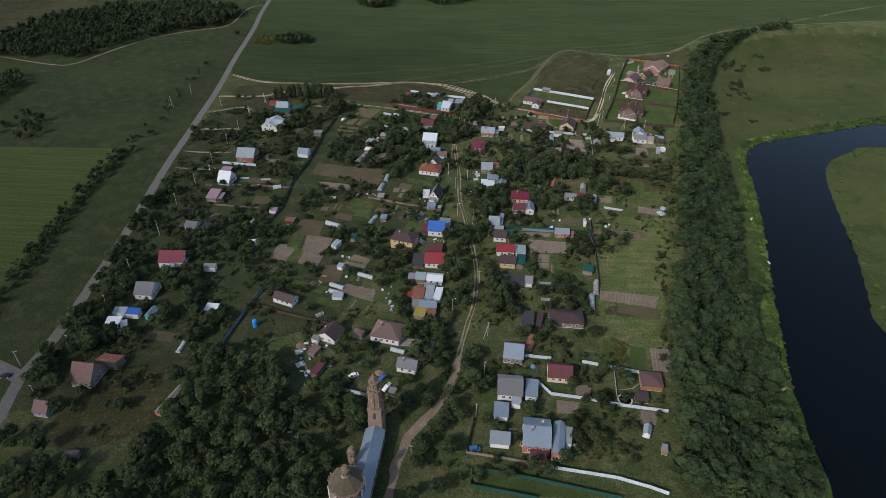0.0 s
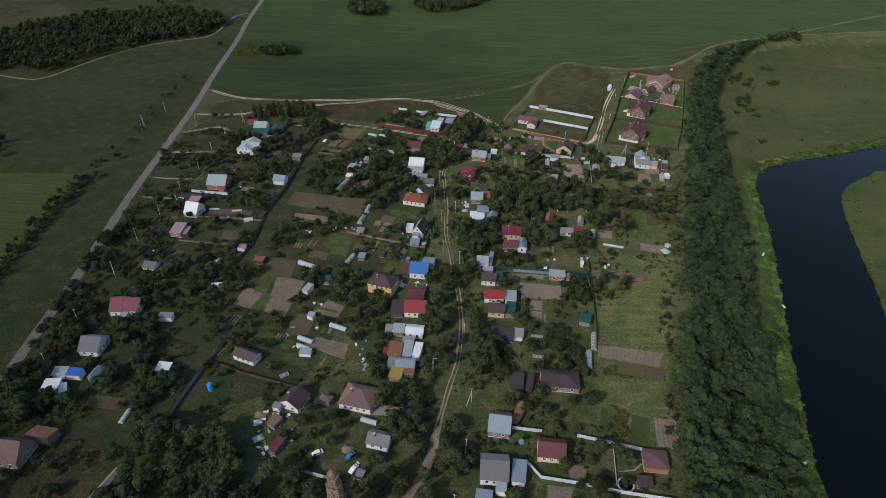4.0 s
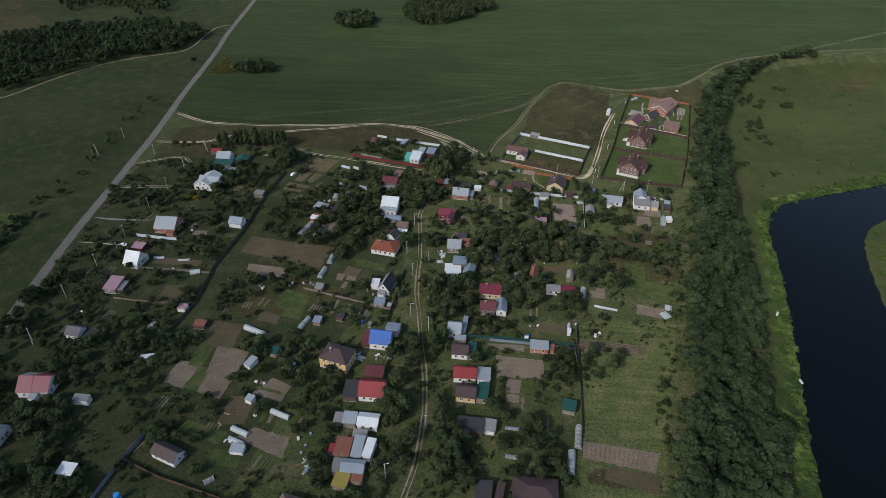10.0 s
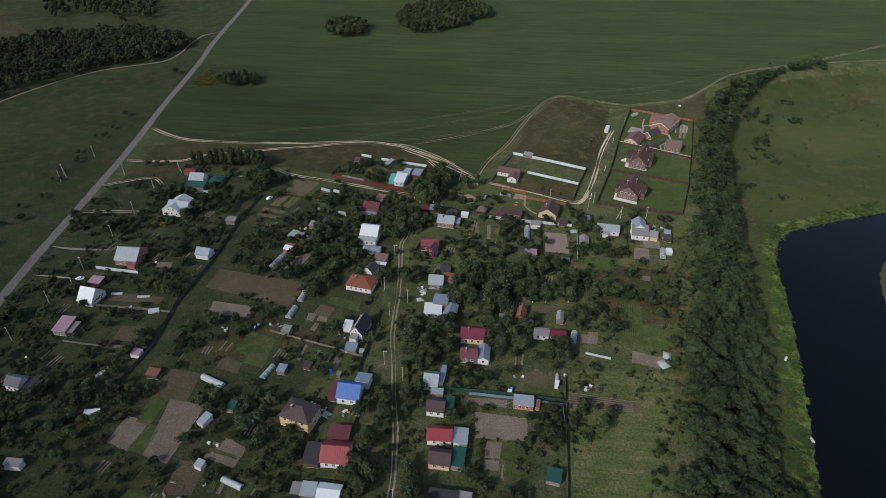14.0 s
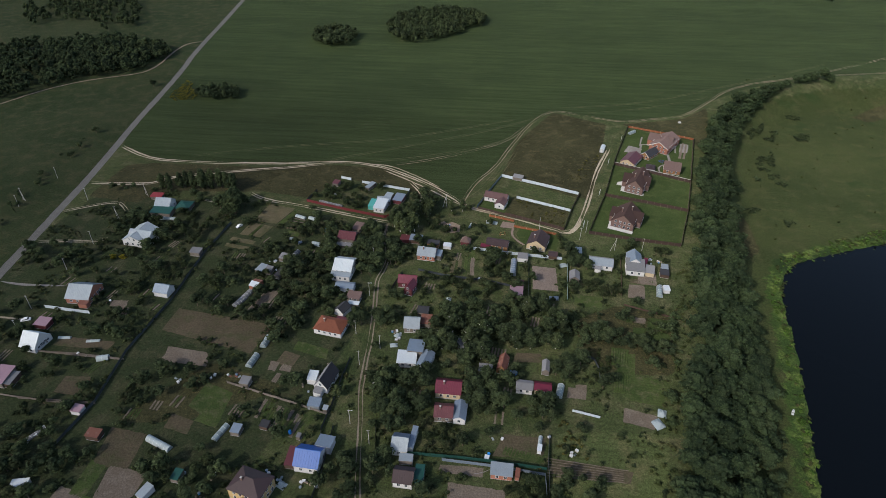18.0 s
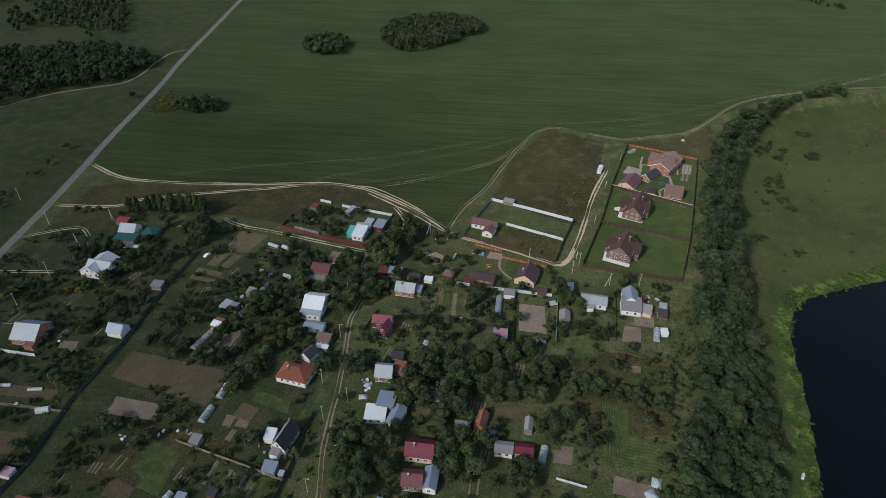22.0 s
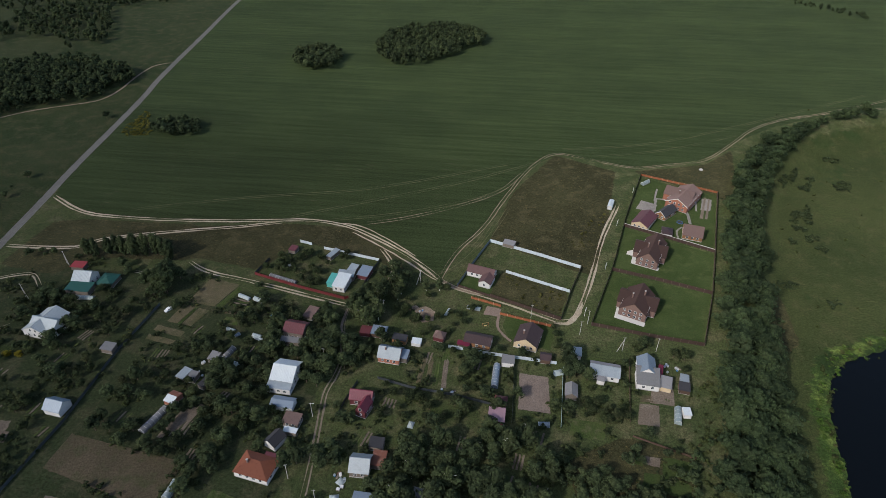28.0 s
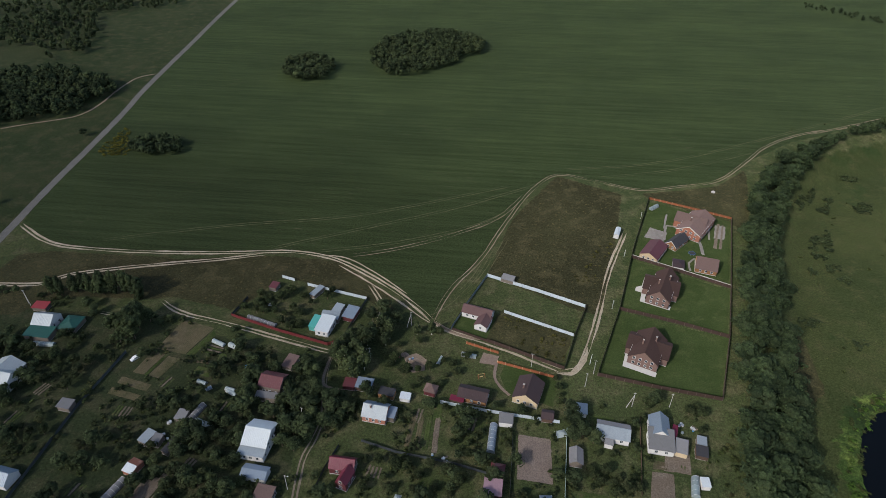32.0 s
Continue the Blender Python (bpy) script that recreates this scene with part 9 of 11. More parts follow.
ribbon('garden_path', [(-2.9, 342.1), (3.1, 342.7), (11.9, 341.6)], 1.2, 'paving', 0.06, 0.3, 'pale concrete path to a gate', 'path')
ribbon('garden_path', [(33.4, 295.9), (44.0, 295.6), (50.7, 298.4)], 1.0, 'paving', 0.06, 0.3, 'pale path between beds', 'path')
ribbon('wheel_lines', [(-43.4, 543.4), (-0.3, 557.0), (44.2, 580.4), (66.1, 601.4)], 0.3, 'worn', 0.045, 0.95, 'faint pale wheel lines in the crop field', 'track', 2.2)
ribbon('wheel_lines', [(-69.7, 543.1), (-22.9, 569.3), (28.8, 598.3), (86.6, 638.3)], 0.3, 'worn', 0.045, 0.95, 'faint pale wheel lines in the crop field', 'track', 2.2)
ribbon('wheel_lines', [(103.1, 660.8), (164.3, 676.9), (233.3, 713.3), (387.5, 810.8)], 0.3, 'worn', 0.045, 0.95, 'faint pale wheel lines in the crop field', 'track', 2.2)
ribbon('wheel_lines', [(125.7, 651.0), (182.8, 670.5), (243.3, 704.9)], 0.3, 'worn', 0.045, 0.95, 'faint pale wheel lines in the crop field', 'track', 2.2)
ribbon('wheel_lines', [(-169.7, 539.9), (-104.4, 562.8), (-26.3, 585.0), (63.9, 631.6)], 0.3, 'worn', 0.045, 0.95, 'faint pale wheel lines in the crop field', 'track', 2.2)
ribbon('wheel_lines', [(42.4, 515.3), (50.5, 528.2), (58.8, 552.6), (64.2, 570.5)], 0.3, 'worn', 0.045, 0.95, 'faint pale wheel lines in the crop field', 'track', 2.2)
ribbon('wheel_lines', [(24.2, 495.6), (34.5, 505.4), (47.3, 530.3), (55.4, 557.8)], 0.3, 'worn', 0.045, 0.95, 'faint pale wheel lines in the crop field', 'track', 2.2)
ribbon('track_strand', [(-27.5, 531.8), (-9.2, 519.8), (8.2, 506.8), (24.5, 493.5), (32.0, 489.0)], 0.9, 'track', 0.048, 0.9, 'extra worn strand of the farm track', 'track')
ribbon('track_strand', [(-42.4, 539.7), (-26.1, 539.4), (-8.0, 528.9), (13.2, 512.0)], 0.9, 'track', 0.048, 0.9, 'worn track through rough grass', 'track')
ribbon('worn_verge', [(87.9, 464.9), (94.2, 464.9), (99.7, 471.4), (103.2, 482.7)], 2.6, 'track', 0.035, 0.9, 'trampled pale verge at the bend', 'track')
ribbon('worn_verge', [(28.8, 492.7), (39.2, 485.8), (53.0, 481.9)], 2.2, 'dirt', 0.035, 0.9, 'trampled sandy ground by the lane', 'track')

# narrow beds
bed((-45.9, 314.3), (-44.5, 313.7), (-43.0, 323.7), (-44.5, 324.3), 'soil', 'narrow raised bed of bare soil', 0.8, 0, 0.12)
bed((-43.0, 312.9), (-41.6, 312.4), (-40.1, 322.3), (-41.5, 322.9), 'crops', 'narrow raised bed of green vegetables', 0.8, 0, 0.12)
bed((-40.2, 311.5), (-38.8, 311.0), (-37.2, 320.8), (-38.6, 321.4), 'crops', 'narrow raised bed of green vegetables', 0.8, 0, 0.12)
bed((-37.4, 310.2), (-36.0, 309.6), (-34.4, 319.4), (-35.8, 320.0), 'soil', 'narrow raised bed of bare soil', 0.8, 0, 0.12)
bed((-34.6, 308.8), (-33.3, 308.3), (-31.6, 318.0), (-32.9, 318.5), 'crops', 'narrow raised bed of green vegetables', 0.8, 0, 0.12)
bed((-31.9, 307.5), (-30.5, 306.9), (-28.7, 316.5), (-30.1, 317.1), 'crops', 'narrow raised bed of green vegetables', 0.8, 0, 0.12)
bed((-29.1, 306.1), (-27.8, 305.6), (-26.0, 315.1), (-27.3, 315.7), 'soil', 'narrow raised bed of bare soil', 0.8, 0, 0.12)
bed((-26.4, 304.8), (-25.1, 304.3), (-23.2, 313.7), (-24.5, 314.3), 'crops', 'narrow raised bed of green vegetables', 0.8, 0, 0.12)
bed((-23.7, 303.5), (-22.4, 303.0), (-20.5, 312.4), (-21.8, 312.9), 'crops', 'narrow raised bed of green vegetables', 0.8, 0, 0.12)
bed((-48.6, 340.4), (-45.1, 339.7), (-45.0, 345.3), (-48.1, 345.5), 'soil', 'bare dug brown garden bed with raised rows', 0.9, 0, 0.1)
bed((-43.5, 340.8), (-38.4, 339.7), (-38.6, 344.3), (-43.0, 344.9), 'soil', 'bare dug brown garden bed with raised rows', 0.9, 0, 0.1)
bed((-45.2, 333.8), (-42.6, 333.0), (-41.8, 338.5), (-44.0, 338.8), 'soil', 'bare dug brown garden bed with raised rows', 0.9, 0, 0.1)
bed((-71.4, 379.1), (-68.9, 378.4), (-65.7, 391.6), (-67.7, 392.3), 'soil', 'narrow raised bed of bare soil', 0.9, 0, 0.1)
bed((-69.3, 380.6), (-66.8, 379.9), (-63.5, 393.2), (-65.6, 393.9), 'soil', 'narrow raised bed of bare soil', 0.9, 0, 0.1)
bed((-67.2, 382.1), (-64.7, 381.4), (-61.4, 394.8), (-63.4, 395.5), 'soil', 'narrow raised bed of bare soil', 0.9, 0, 0.1)
bed((-65.1, 383.6), (-62.6, 382.9), (-59.2, 396.4), (-61.2, 397.2), 'soil', 'narrow raised bed of bare soil', 0.9, 0, 0.1)
bed((72.0, 305.1), (102.3, 302.2), (102.3, 302.6), (72.1, 305.6), 'soil', 'pale line of dug soil across a dark plot', 0.5, 1, 0.06)
bed((72.0, 303.8), (102.1, 301.3), (102.2, 301.7), (72.0, 304.3), 'soil', 'pale line of dug soil across a dark plot', 0.5, 1, 0.06)
bed((71.9, 302.5), (102.0, 300.4), (102.1, 300.8), (71.9, 303.0), 'soil', 'pale line of dug soil across a dark plot', 0.5, 1, 0.06)
bed((71.8, 301.2), (101.9, 299.6), (101.9, 299.9), (71.8, 301.7), 'soil', 'pale line of dug soil across a dark plot', 0.5, 1, 0.06)
bed((71.7, 299.9), (101.7, 298.7), (101.8, 299.0), (71.8, 300.4), 'soil', 'pale line of dug soil across a dark plot', 0.5, 1, 0.06)
bed((71.7, 298.6), (101.6, 297.8), (101.6, 298.2), (71.7, 299.1), 'soil', 'pale line of dug soil across a dark plot', 0.5, 1, 0.06)
bed((71.6, 297.3), (101.4, 296.9), (101.5, 297.3), (71.6, 297.8), 'soil', 'pale line of dug soil across a dark plot', 0.5, 1, 0.06)

# small groups of narrow beds in the open corners of the gardens
strip_rng = random.Random(77)
spots = scatter([(-105, 215), (-110, 330), (-98, 440), (-60, 455), (-30, 430), (-25, 300), (-40, 225)], 15.0, strip_rng, 0.8, 2.5)
spots += scatter([(8, 215), (8, 300), (0, 430), (60, 435), (85, 400), (66, 330), (62, 250), (60, 200)], 15.0, strip_rng, 0.7, 2.5)
spots += scatter([(-170, 290), (-185, 400), (-180, 450), (-118, 450), (-120, 300)], 19.0, strip_rng, 0.6, 2.5)
for px, py in spots:
    turn, n, ln = radians(-12 + strip_rng.uniform(-8, 8)), strip_rng.randint(3, 5), strip_rng.uniform(4.5, 7.5)
    ca, sa = math.cos(turn), math.sin(turn)
    if any(taken(px + u * ca - v * sa, py + u * sa + v * ca, 0.2) for u in (0, n * 1.5) for v in (0, ln)):
        continue
    for k in range(n):
        ring = [(px + u * ca - v * sa, py + u * sa + v * ca) for u, v in ((1.5 * k, 0), (1.5 * k + .8, 0), (1.5 * k + .8, ln), (1.5 * k, ln))]
        soil = strip_rng.random() < 0.55
        bed(*ring, 'soil' if soil else 'crops', 'narrow raised bed of bare soil' if soil else 'narrow raised bed of green vegetables', 0.8, 0, 0.12)
    TAKEN.append((px + n * .75 * ca - ln / 2 * sa, py + n * .75 * sa + ln / 2 * ca, turn, n * 1.5, ln))

# ---------- cars and yard things ----------
car(-101.8, 451.9, 60.7, 'car_white', 'white car parked on the grass alley')
car(-174.2, 361.0, 22.6, 'car_white', 'white car parked beside a white house')
car(-193.6, 171.0, 9.1, 'car_black', 'black car waiting at the road junction')
car(-177.5, 227.0, 11.1, 'car_red', 'red car parked among roadside trees')
car(6.1, 146.7, -0.5, 'car_blue', 'dark blue car parked inside a fenced yard')
car(-46.1, 180.8, 31.0, 'car_white', 'white car parked behind the church tower')
car(-31.3, 174.7, 58.9, 'car_white', 'pale car parked near the church')
car(-33.6, 180.3, 52.9, 'car_blue', 'blue car parked near the church')
barrel(-97.7, 209.0, 1.45, 4.0)
pool(59.8, 348.4, 1.7)
pool(31.0, 191.0, 1.2)
clutter([(-70.6, 198.9), (-67.9, 198.0), (-71.8, 193.2), (-57.5, 186.9), (-62.0, 197.2), (-65.2, 195.9), (-71.5, 198.7), (-67.3, 184.0), (-58.8, 186.7), (-61.5, 197.7), (-67.2, 189.4), (-60.0, 185.8), (-60.7, 199.8), (-62.6, 188.9), (-66.1, 197.7), (-67.0, 199.4), (-57.0, 185.8), (-65.0, 195.5), (-58.4, 190.9), (-57.8, 186.0), (-65.1, 193.4), (-63.6, 193.2), (-70.8, 195.0), (-61.9, 200.6), (-71.1, 189.1), (-68.0, 191.0)])
clutter([(-65.7, 181.3), (-61.9, 183.0), (-66.4, 182.6), (-64.6, 182.0), (-65.7, 177.7), (-66.4, 179.3), (-62.8, 183.8), (-69.1, 182.2), (-62.8, 179.0), (-67.5, 181.3)])
clutter([(-31.5, 289.2), (-32.1, 287.7), (-26.5, 286.6), (-27.5, 286.5), (-32.7, 290.1), (-26.2, 287.7)])
clutter([(5.4, 364.2), (6.4, 365.2), (3.9, 369.7), (4.7, 370.2), (5.3, 364.1), (3.9, 371.0), (2.6, 369.7), (6.7, 368.6)])
clutter([(-17.2, 286.8), (-12.7, 285.2), (-17.8, 287.0), (-18.6, 286.3), (-14.8, 286.7), (-18.4, 284.4)])
clutter([(41.4, 148.3), (41.1, 150.2), (43.9, 150.8), (44.8, 150.6), (41.6, 150.7), (40.7, 150.6), (41.4, 148.7)])
clutter([(141.1, 439.9), (136.3, 440.7), (137.7, 441.1), (136.8, 437.3), (137.2, 442.0), (141.6, 439.5), (142.3, 440.5), (141.4, 439.0)])
clutter([(-28.4, 172.2), (-30.3, 177.8), (-30.5, 170.9), (-27.8, 170.7), (-30.2, 172.8), (-28.5, 173.0)])
clutter([(-69.3, 413.5), (-70.5, 411.2), (-74.0, 407.6), (-69.6, 419.8), (-65.6, 407.9), (-73.2, 419.9), (-70.1, 419.0), (-66.9, 411.8)])
clutter([(-64.3, 283.8), (-53.9, 278.7), (-50.9, 273.9), (-62.5, 286.4), (-51.5, 287.1), (-51.8, 285.6), (-50.5, 276.0), (-50.2, 279.3)])
clutter([(23.0, 466.2), (21.7, 465.3), (23.6, 463.0), (20.4, 464.0), (16.8, 466.4)])
clutter([(-63.6, 335.1), (-59.5, 335.1), (-70.3, 335.0), (-61.0, 335.2), (-71.4, 333.1), (-60.8, 336.9), (-64.5, 335.5), (-61.1, 336.0)])
clutter([(-73.7, 249.5), (-63.6, 266.0), (-74.7, 244.3), (-62.0, 249.3), (-67.4, 236.0), (-67.3, 267.0), (-64.4, 261.8), (-69.8, 236.6)])
clutter([(-37.1, 229.4), (-39.0, 228.1), (-41.8, 239.6), (-38.2, 236.7), (-35.7, 227.9), (-37.6, 242.3), (-39.0, 233.3), (-36.8, 230.7)])
graves([(-69.2, 150.6), (-72.1, 142.3), (-70.0, 143.3), (-56.9, 145.5), (-63.6, 145.3), (-70.5, 141.7), (-67.2, 141.9), (-70.8, 142.2), (-61.2, 145.4), (-70.0, 149.8), (-62.2, 147.9), (-65.2, 150.2)])
graves([(-74.9, 139.9), (-70.6, 139.9), (-69.7, 139.0), (-71.7, 139.0), (-71.8, 140.3), (-71.9, 136.1)])
clutter([(-84.4, 329.4), (-84.0, 330.7), (-86.5, 331.6), (-79.1, 329.2)])
clutter([(82.8, 307.5), (83.8, 309.5), (81.6, 308.3), (81.4, 307.0)])
clutter([(43.8, 413.4), (37.9, 415.9), (42.8, 415.5), (42.4, 414.6)])
graves([(25.8, 149.7), (26.3, 151.4), (28.0, 151.0), (26.1, 153.4)])
slab([(117.8, 472.4), (131.4, 466.9), (132.4, 469.4), (119.8, 474.6), (126.4, 492.8), (124.0, 493.6)], 0.35, 'stone', 'pale paved terrace round a brick cottage')
slab([(132.8, 519.6), (146.6, 514.0), (147.7, 516.6), (135.6, 521.6), (141.5, 540.3), (138.9, 541.2), (135.8, 532.4), (132.6, 531.0), (131.6, 528.2), (134.9, 526.9)], 0.35, 'stone', 'pale paved terrace round a brick cottage')
pipe_frame(118.3, 513.7, 75)
pipe_frame(130.5, 559.9, 75)
pipe_frame(146.3, 602.2, 75)
pipe_frame(103.7, 473.6, 75)
tarp(120.8, 331.3, 76, 4.5, 3.5)
tarp(118.1, 325.6, 27, 4.5, 5)
tarp(88.2, 431.7, 21, 4.5, 3.5)
tarp(-73, 193.8, 20, 3.5, 3)
tarp(-70.6, 186.3, 34, 4, 3)
tarp(-25.6, 284.9, 64, 3, 4)
tarp(5.4, 367.5, 60, 3, 3)
tarp(4.6, 360.8, 11, 3.5, 2.6)
tarp(27.4, 396.1, 81, 3.5, 2.5)
tarp(-9.5, 191.9, 60, 2, 2)
rock(199.2, 639.6, 1.5)
rock(-53.9, 495.2, 1.2)
boat(148.6, 202.5, 15)
boat(180.8, 305.2, 100)
boat(188.2, 354.2, 60)
barrel(-28.9, 307.6, 0.75, 1.5)
barrel(49.7, 304.2, 0.75, 1.5)
barrel(-49.7, 452, 0.75, 1.5)
heap(23.4, 462.8, 3.2, 1.3)
heap(18.9, 468.3, 2, 0.7)
heap(-35.4, 183.5, 2.4, 1)
heap(-73.4, 197.7, 2.6, 1.1)
pond(67.9, 174.8, 2.6)
play_frame(54.7, 458.4, 20)

# ---------- plants ----------
belt = [(80.5, 130.6), (90.4, 184.0), (97.5, 222.0), (107.0, 252.0), (118.0, 281.0), (128.0, 323.0), (141.5, 369.0), (156.5, 416.0), (164.0, 452.0), (173.0, 492.0), (184.0, 525.0), (196.0, 566.0), (210.0, 608.0), (222.0, 634.0), (242.7, 671.9), (289.1, 720.7), (330.6, 746.0), (367.7, 763.4), (368.4, 757.1), (332.5, 742.4), (309.0, 727.0), (275.0, 688.0), (255.0, 658.0), (243.0, 632.0), (230.0, 603.0), (222.0, 572.0), (212.0, 534.0), (201.0, 495.0), (194.0, 456.0), (187.0, 415.0), (180.0, 372.0), (170.0, 329.0), (159.0, 290.0), (155.0, 258.0), (148.0, 222.0), (141.0, 175.6), (136.0, 138.9)]
wild('bluff_trees', scatter(belt, 5.6, random.Random(11), 0.94), ('willow', 'round', 'birch'), 'leaf_willow', (7, 13), (0.42, 0.58), 'dense dark green trees covering the river bluff', 'trees', 285, 5)
fringe = [(88.1, 198.1), (102.6, 265.8), (119.6, 324.3), (124.8, 324.7), (103.9, 246.8), (93.2, 198.4)]
wild('bluff_shrubs', scatter(fringe, 6.0, random.Random(12), 0.6), ('bush',), 'leaf_apple', (1.5, 4), (0.5, 0.7), 'rough green shrubs along the top of the bluff', 'shrubs', 120, 6)
slope = [(88.0, 200.0), (97.0, 250.0), (109.0, 300.0), (124.0, 345.0), (140.0, 400.0), (152.0, 440.0), (160.0, 440.0), (146.0, 385.0), (128.0, 320.0), (116.0, 278.0), (104.0, 243.0), (94.0, 205.0)]
wild('slope_weeds', scatter(slope, 2.6, random.Random(46), 0.45), ('bush',), 'weed_leaf', (0.4, 1.6), (0.8, 1.5), 'tall rough weeds along the top of the bluff', 'weeds', 30, 46)
wild('slope_bushes', scatter(slope, 6.5, random.Random(47), 0.4), ('bush', 'round'), 'leaf_willow', (1.8, 4.5), (0.5, 0.75), 'loose bushes above the wooded bluff', 'shrubs', 120, 47)
reed_bed = [(142.2, 154.7), (145.2, 176.9), (149.7, 202.7), (156.7, 233.1), (167.5, 274.4), (181.8, 325.8), (197.7, 387.2), (208.6, 441.0), (226.8, 478.5), (257.6, 496.6), (304.1, 516.8), (375.2, 543.7), (363.4, 521.3), (297.9, 497.3), (256.1, 480.7), (229.6, 465.8), (215.7, 441.5), (204.1, 387.7), (187.5, 326.2), (172.6, 274.7), (161.6, 233.4), (153.9, 203.0), (150.2, 178.7), (147.2, 155.0)]
reed_places = scatter(reed_bed, 2.3, random.Random(41), 0.55)
wild('reeds', reed_places[::2], ('bush',), 'reed_leaf', (0.7, 1.6), (0.8, 1.6), 'bright green reeds and sedge along the river bank', 'reeds', 40, 41)
wild('sedge', reed_places[1::2], ('bush',), 'weed_leaf', (0.6, 1.5), (0.8, 1.5), 'darker sedge among the reeds', 'sedge', 40, 42)
wild('far_bank_reeds', scatter([(274.1, 431.6), (250.1, 360.7), (238.4, 314.4), (223.2, 268.3), (217.8, 241.2), (225.1, 241.6), (229.5, 268.7), (245.3, 314.9), (255.8, 361.1), (281.6, 432.1), (301.1, 450.8), (331.1, 460.0), (338.5, 474.0), (304.9, 463.1)], 2.8, random.Random(43), 0.28), ('bush',), 'reed_leaf', (0.7, 1.6), (0.8, 1.6), 'bright green reeds on the far bank', 'reeds', 40, 43)
wild('meadow_tufts', scatter([(288.5, 758.9), (377.6, 787.0), (434.1, 720.4), (339.3, 534.9), (265.4, 509.8), (220.7, 488.5), (232.3, 578.0)], 9.0, random.Random(44), 0.14), ('bush',), 'weed_leaf', (0.5, 1.6), (0.8, 1.4), 'tussocks and low shrubs on the flood meadow', 'tussocks', 50, 44)
wild('bluff_foot_shrubs', scatter([(229.7, 561.3), (201.1, 461.6), (190.4, 395.4), (174.8, 322.4), (163.1, 271.6), (152.0, 219.0), (144.6, 178.2), (140.9, 178.0), (146.5, 218.6), (156.8, 271.2), (169.9, 328.3), (184.2, 395.0), (196.6, 471.9)], 5.0, random.Random(45), 0.4), ('bush',), 'leaf_willow', (1, 3.5), (0.6, 0.9), 'low willow scrub at the foot of the bluff', 'shrubs', 90, 45)
wild('grove_in_field', scatter([(-152.9, 823.5), (-155.8, 863.2), (-137.6, 870.9), (-109.4, 845.4), (-105.3, 814.2), (-122.8, 800.0), (-142.5, 806.3)], 5.5, random.Random(14), 0.95), ('round', 'birch'), 'leaf', (8, 12), (0.3, 0.42), 'dark round grove standing in the crop field', 'trees', 130, 17)
wild('oval_grove', scatter([(-76.3, 856.4), (-80.4, 922.2), (-48.4, 955.6), (-5.2, 968.0), (35.5, 941.9), (35.4, 918.1), (3.6, 872.1), (-25.5, 835.4), (-51.4, 827.3)], 5.8, random.Random(10), 0.95), ('round', 'birch'), 'leaf', (8, 12), (0.3, 0.42), 'large oval dark grove in the crop field', 'trees', 90, 13)
wild('roadside_grove', scatter([(-211.6, 645.3), (-190.3, 642.4), (-172.6, 648.4), (-174.1, 663.8), (-197.4, 671.1), (-214.9, 663.3)], 4.6, random.Random(14), 0.95), ('round', 'birch'), 'leaf', (6, 10), (0.3, 0.42), 'dark roadside grove beside the crop field', 'trees', 130, 17)
wild('west_wood', scatter([(-403.9, 742.5), (-388.3, 780.3), (-349.1, 788.5), (-294.3, 774.8), (-283.1, 758.0), (-293.1, 724.3), (-321.2, 699.2), (-352.6, 676.4)], 6.4, random.Random(9), 0.95), ('round', 'birch'), 'leaf', (8, 13), (0.3, 0.42), 'dense dark wood west of the road', 'trees', 80, 12)
wild('far_wood', scatter([(-541.0, 526.2), (-542.7, 633.8), (-506.2, 654.1), (-493.3, 718.4), (-450.2, 767.6), (-372.1, 804.0), (-294.7, 771.3), (-285.2, 713.0), (-338.3, 673.5), (-368.6, 624.9), (-391.8, 574.8), (-470.9, 582.2)], 7.6, random.Random(8), 0.95), ('round', 'birch'), 'leaf', (8, 13), (0.3, 0.42), 'dense dark wood beyond the meadow', 'trees', 55, 11)
wild('distant_wood', scatter([(-543.6, 905.3), (-525.3, 954.2), (-510.1, 994.7), (-453.8, 1010.7), (-396.3, 925.5), (-369.0, 858.3), (-392.3, 828.3), (-443.8, 877.1), (-493.1, 841.7)], 8, random.Random(12), 0.55), ('round', 'birch'), 'leaf', (8, 12), (0.3, 0.42), 'distant scattered dark trees', 'trees', 70, 15)
wild('distant_scrub', scatter([(-640.6, 989.7), (-525.2, 1064.4), (-401.2, 1098.1), (-363.3, 1051.7), (-430.4, 1008.6), (-504.7, 1009.0), (-602.3, 943.5)], 9, random.Random(13), 0.7), ('round', 'birch'), 'leaf', (6, 11), (0.3, 0.42), 'far belt of dark trees at the meadow edge', 'trees', 60, 16)
wild('far_hedge', scatter([(450.9, 1180.2), (474.7, 1147.9), (518.8, 1094.6), (517.2, 1074.5), (472.6, 1125.1), (441.8, 1154.8)], 7, random.Random(9), 0.95), ('round', 'birch'), 'leaf', (4, 8), (0.3, 0.42), 'far hedge line beyond the crop field', 'trees', 60, 12)
wild('west_clump', scatter([(-368.3, 428.8), (-357.8, 440.8), (-333.4, 434.8), (-319.6, 401.1), (-334.1, 390.3), (-356.6, 398.3)], 6, random.Random(10), 0.5), ('round', 'birch'), 'leaf', (5, 9), (0.3, 0.42), 'low dark thicket in the west meadow', 'trees', 90, 13)
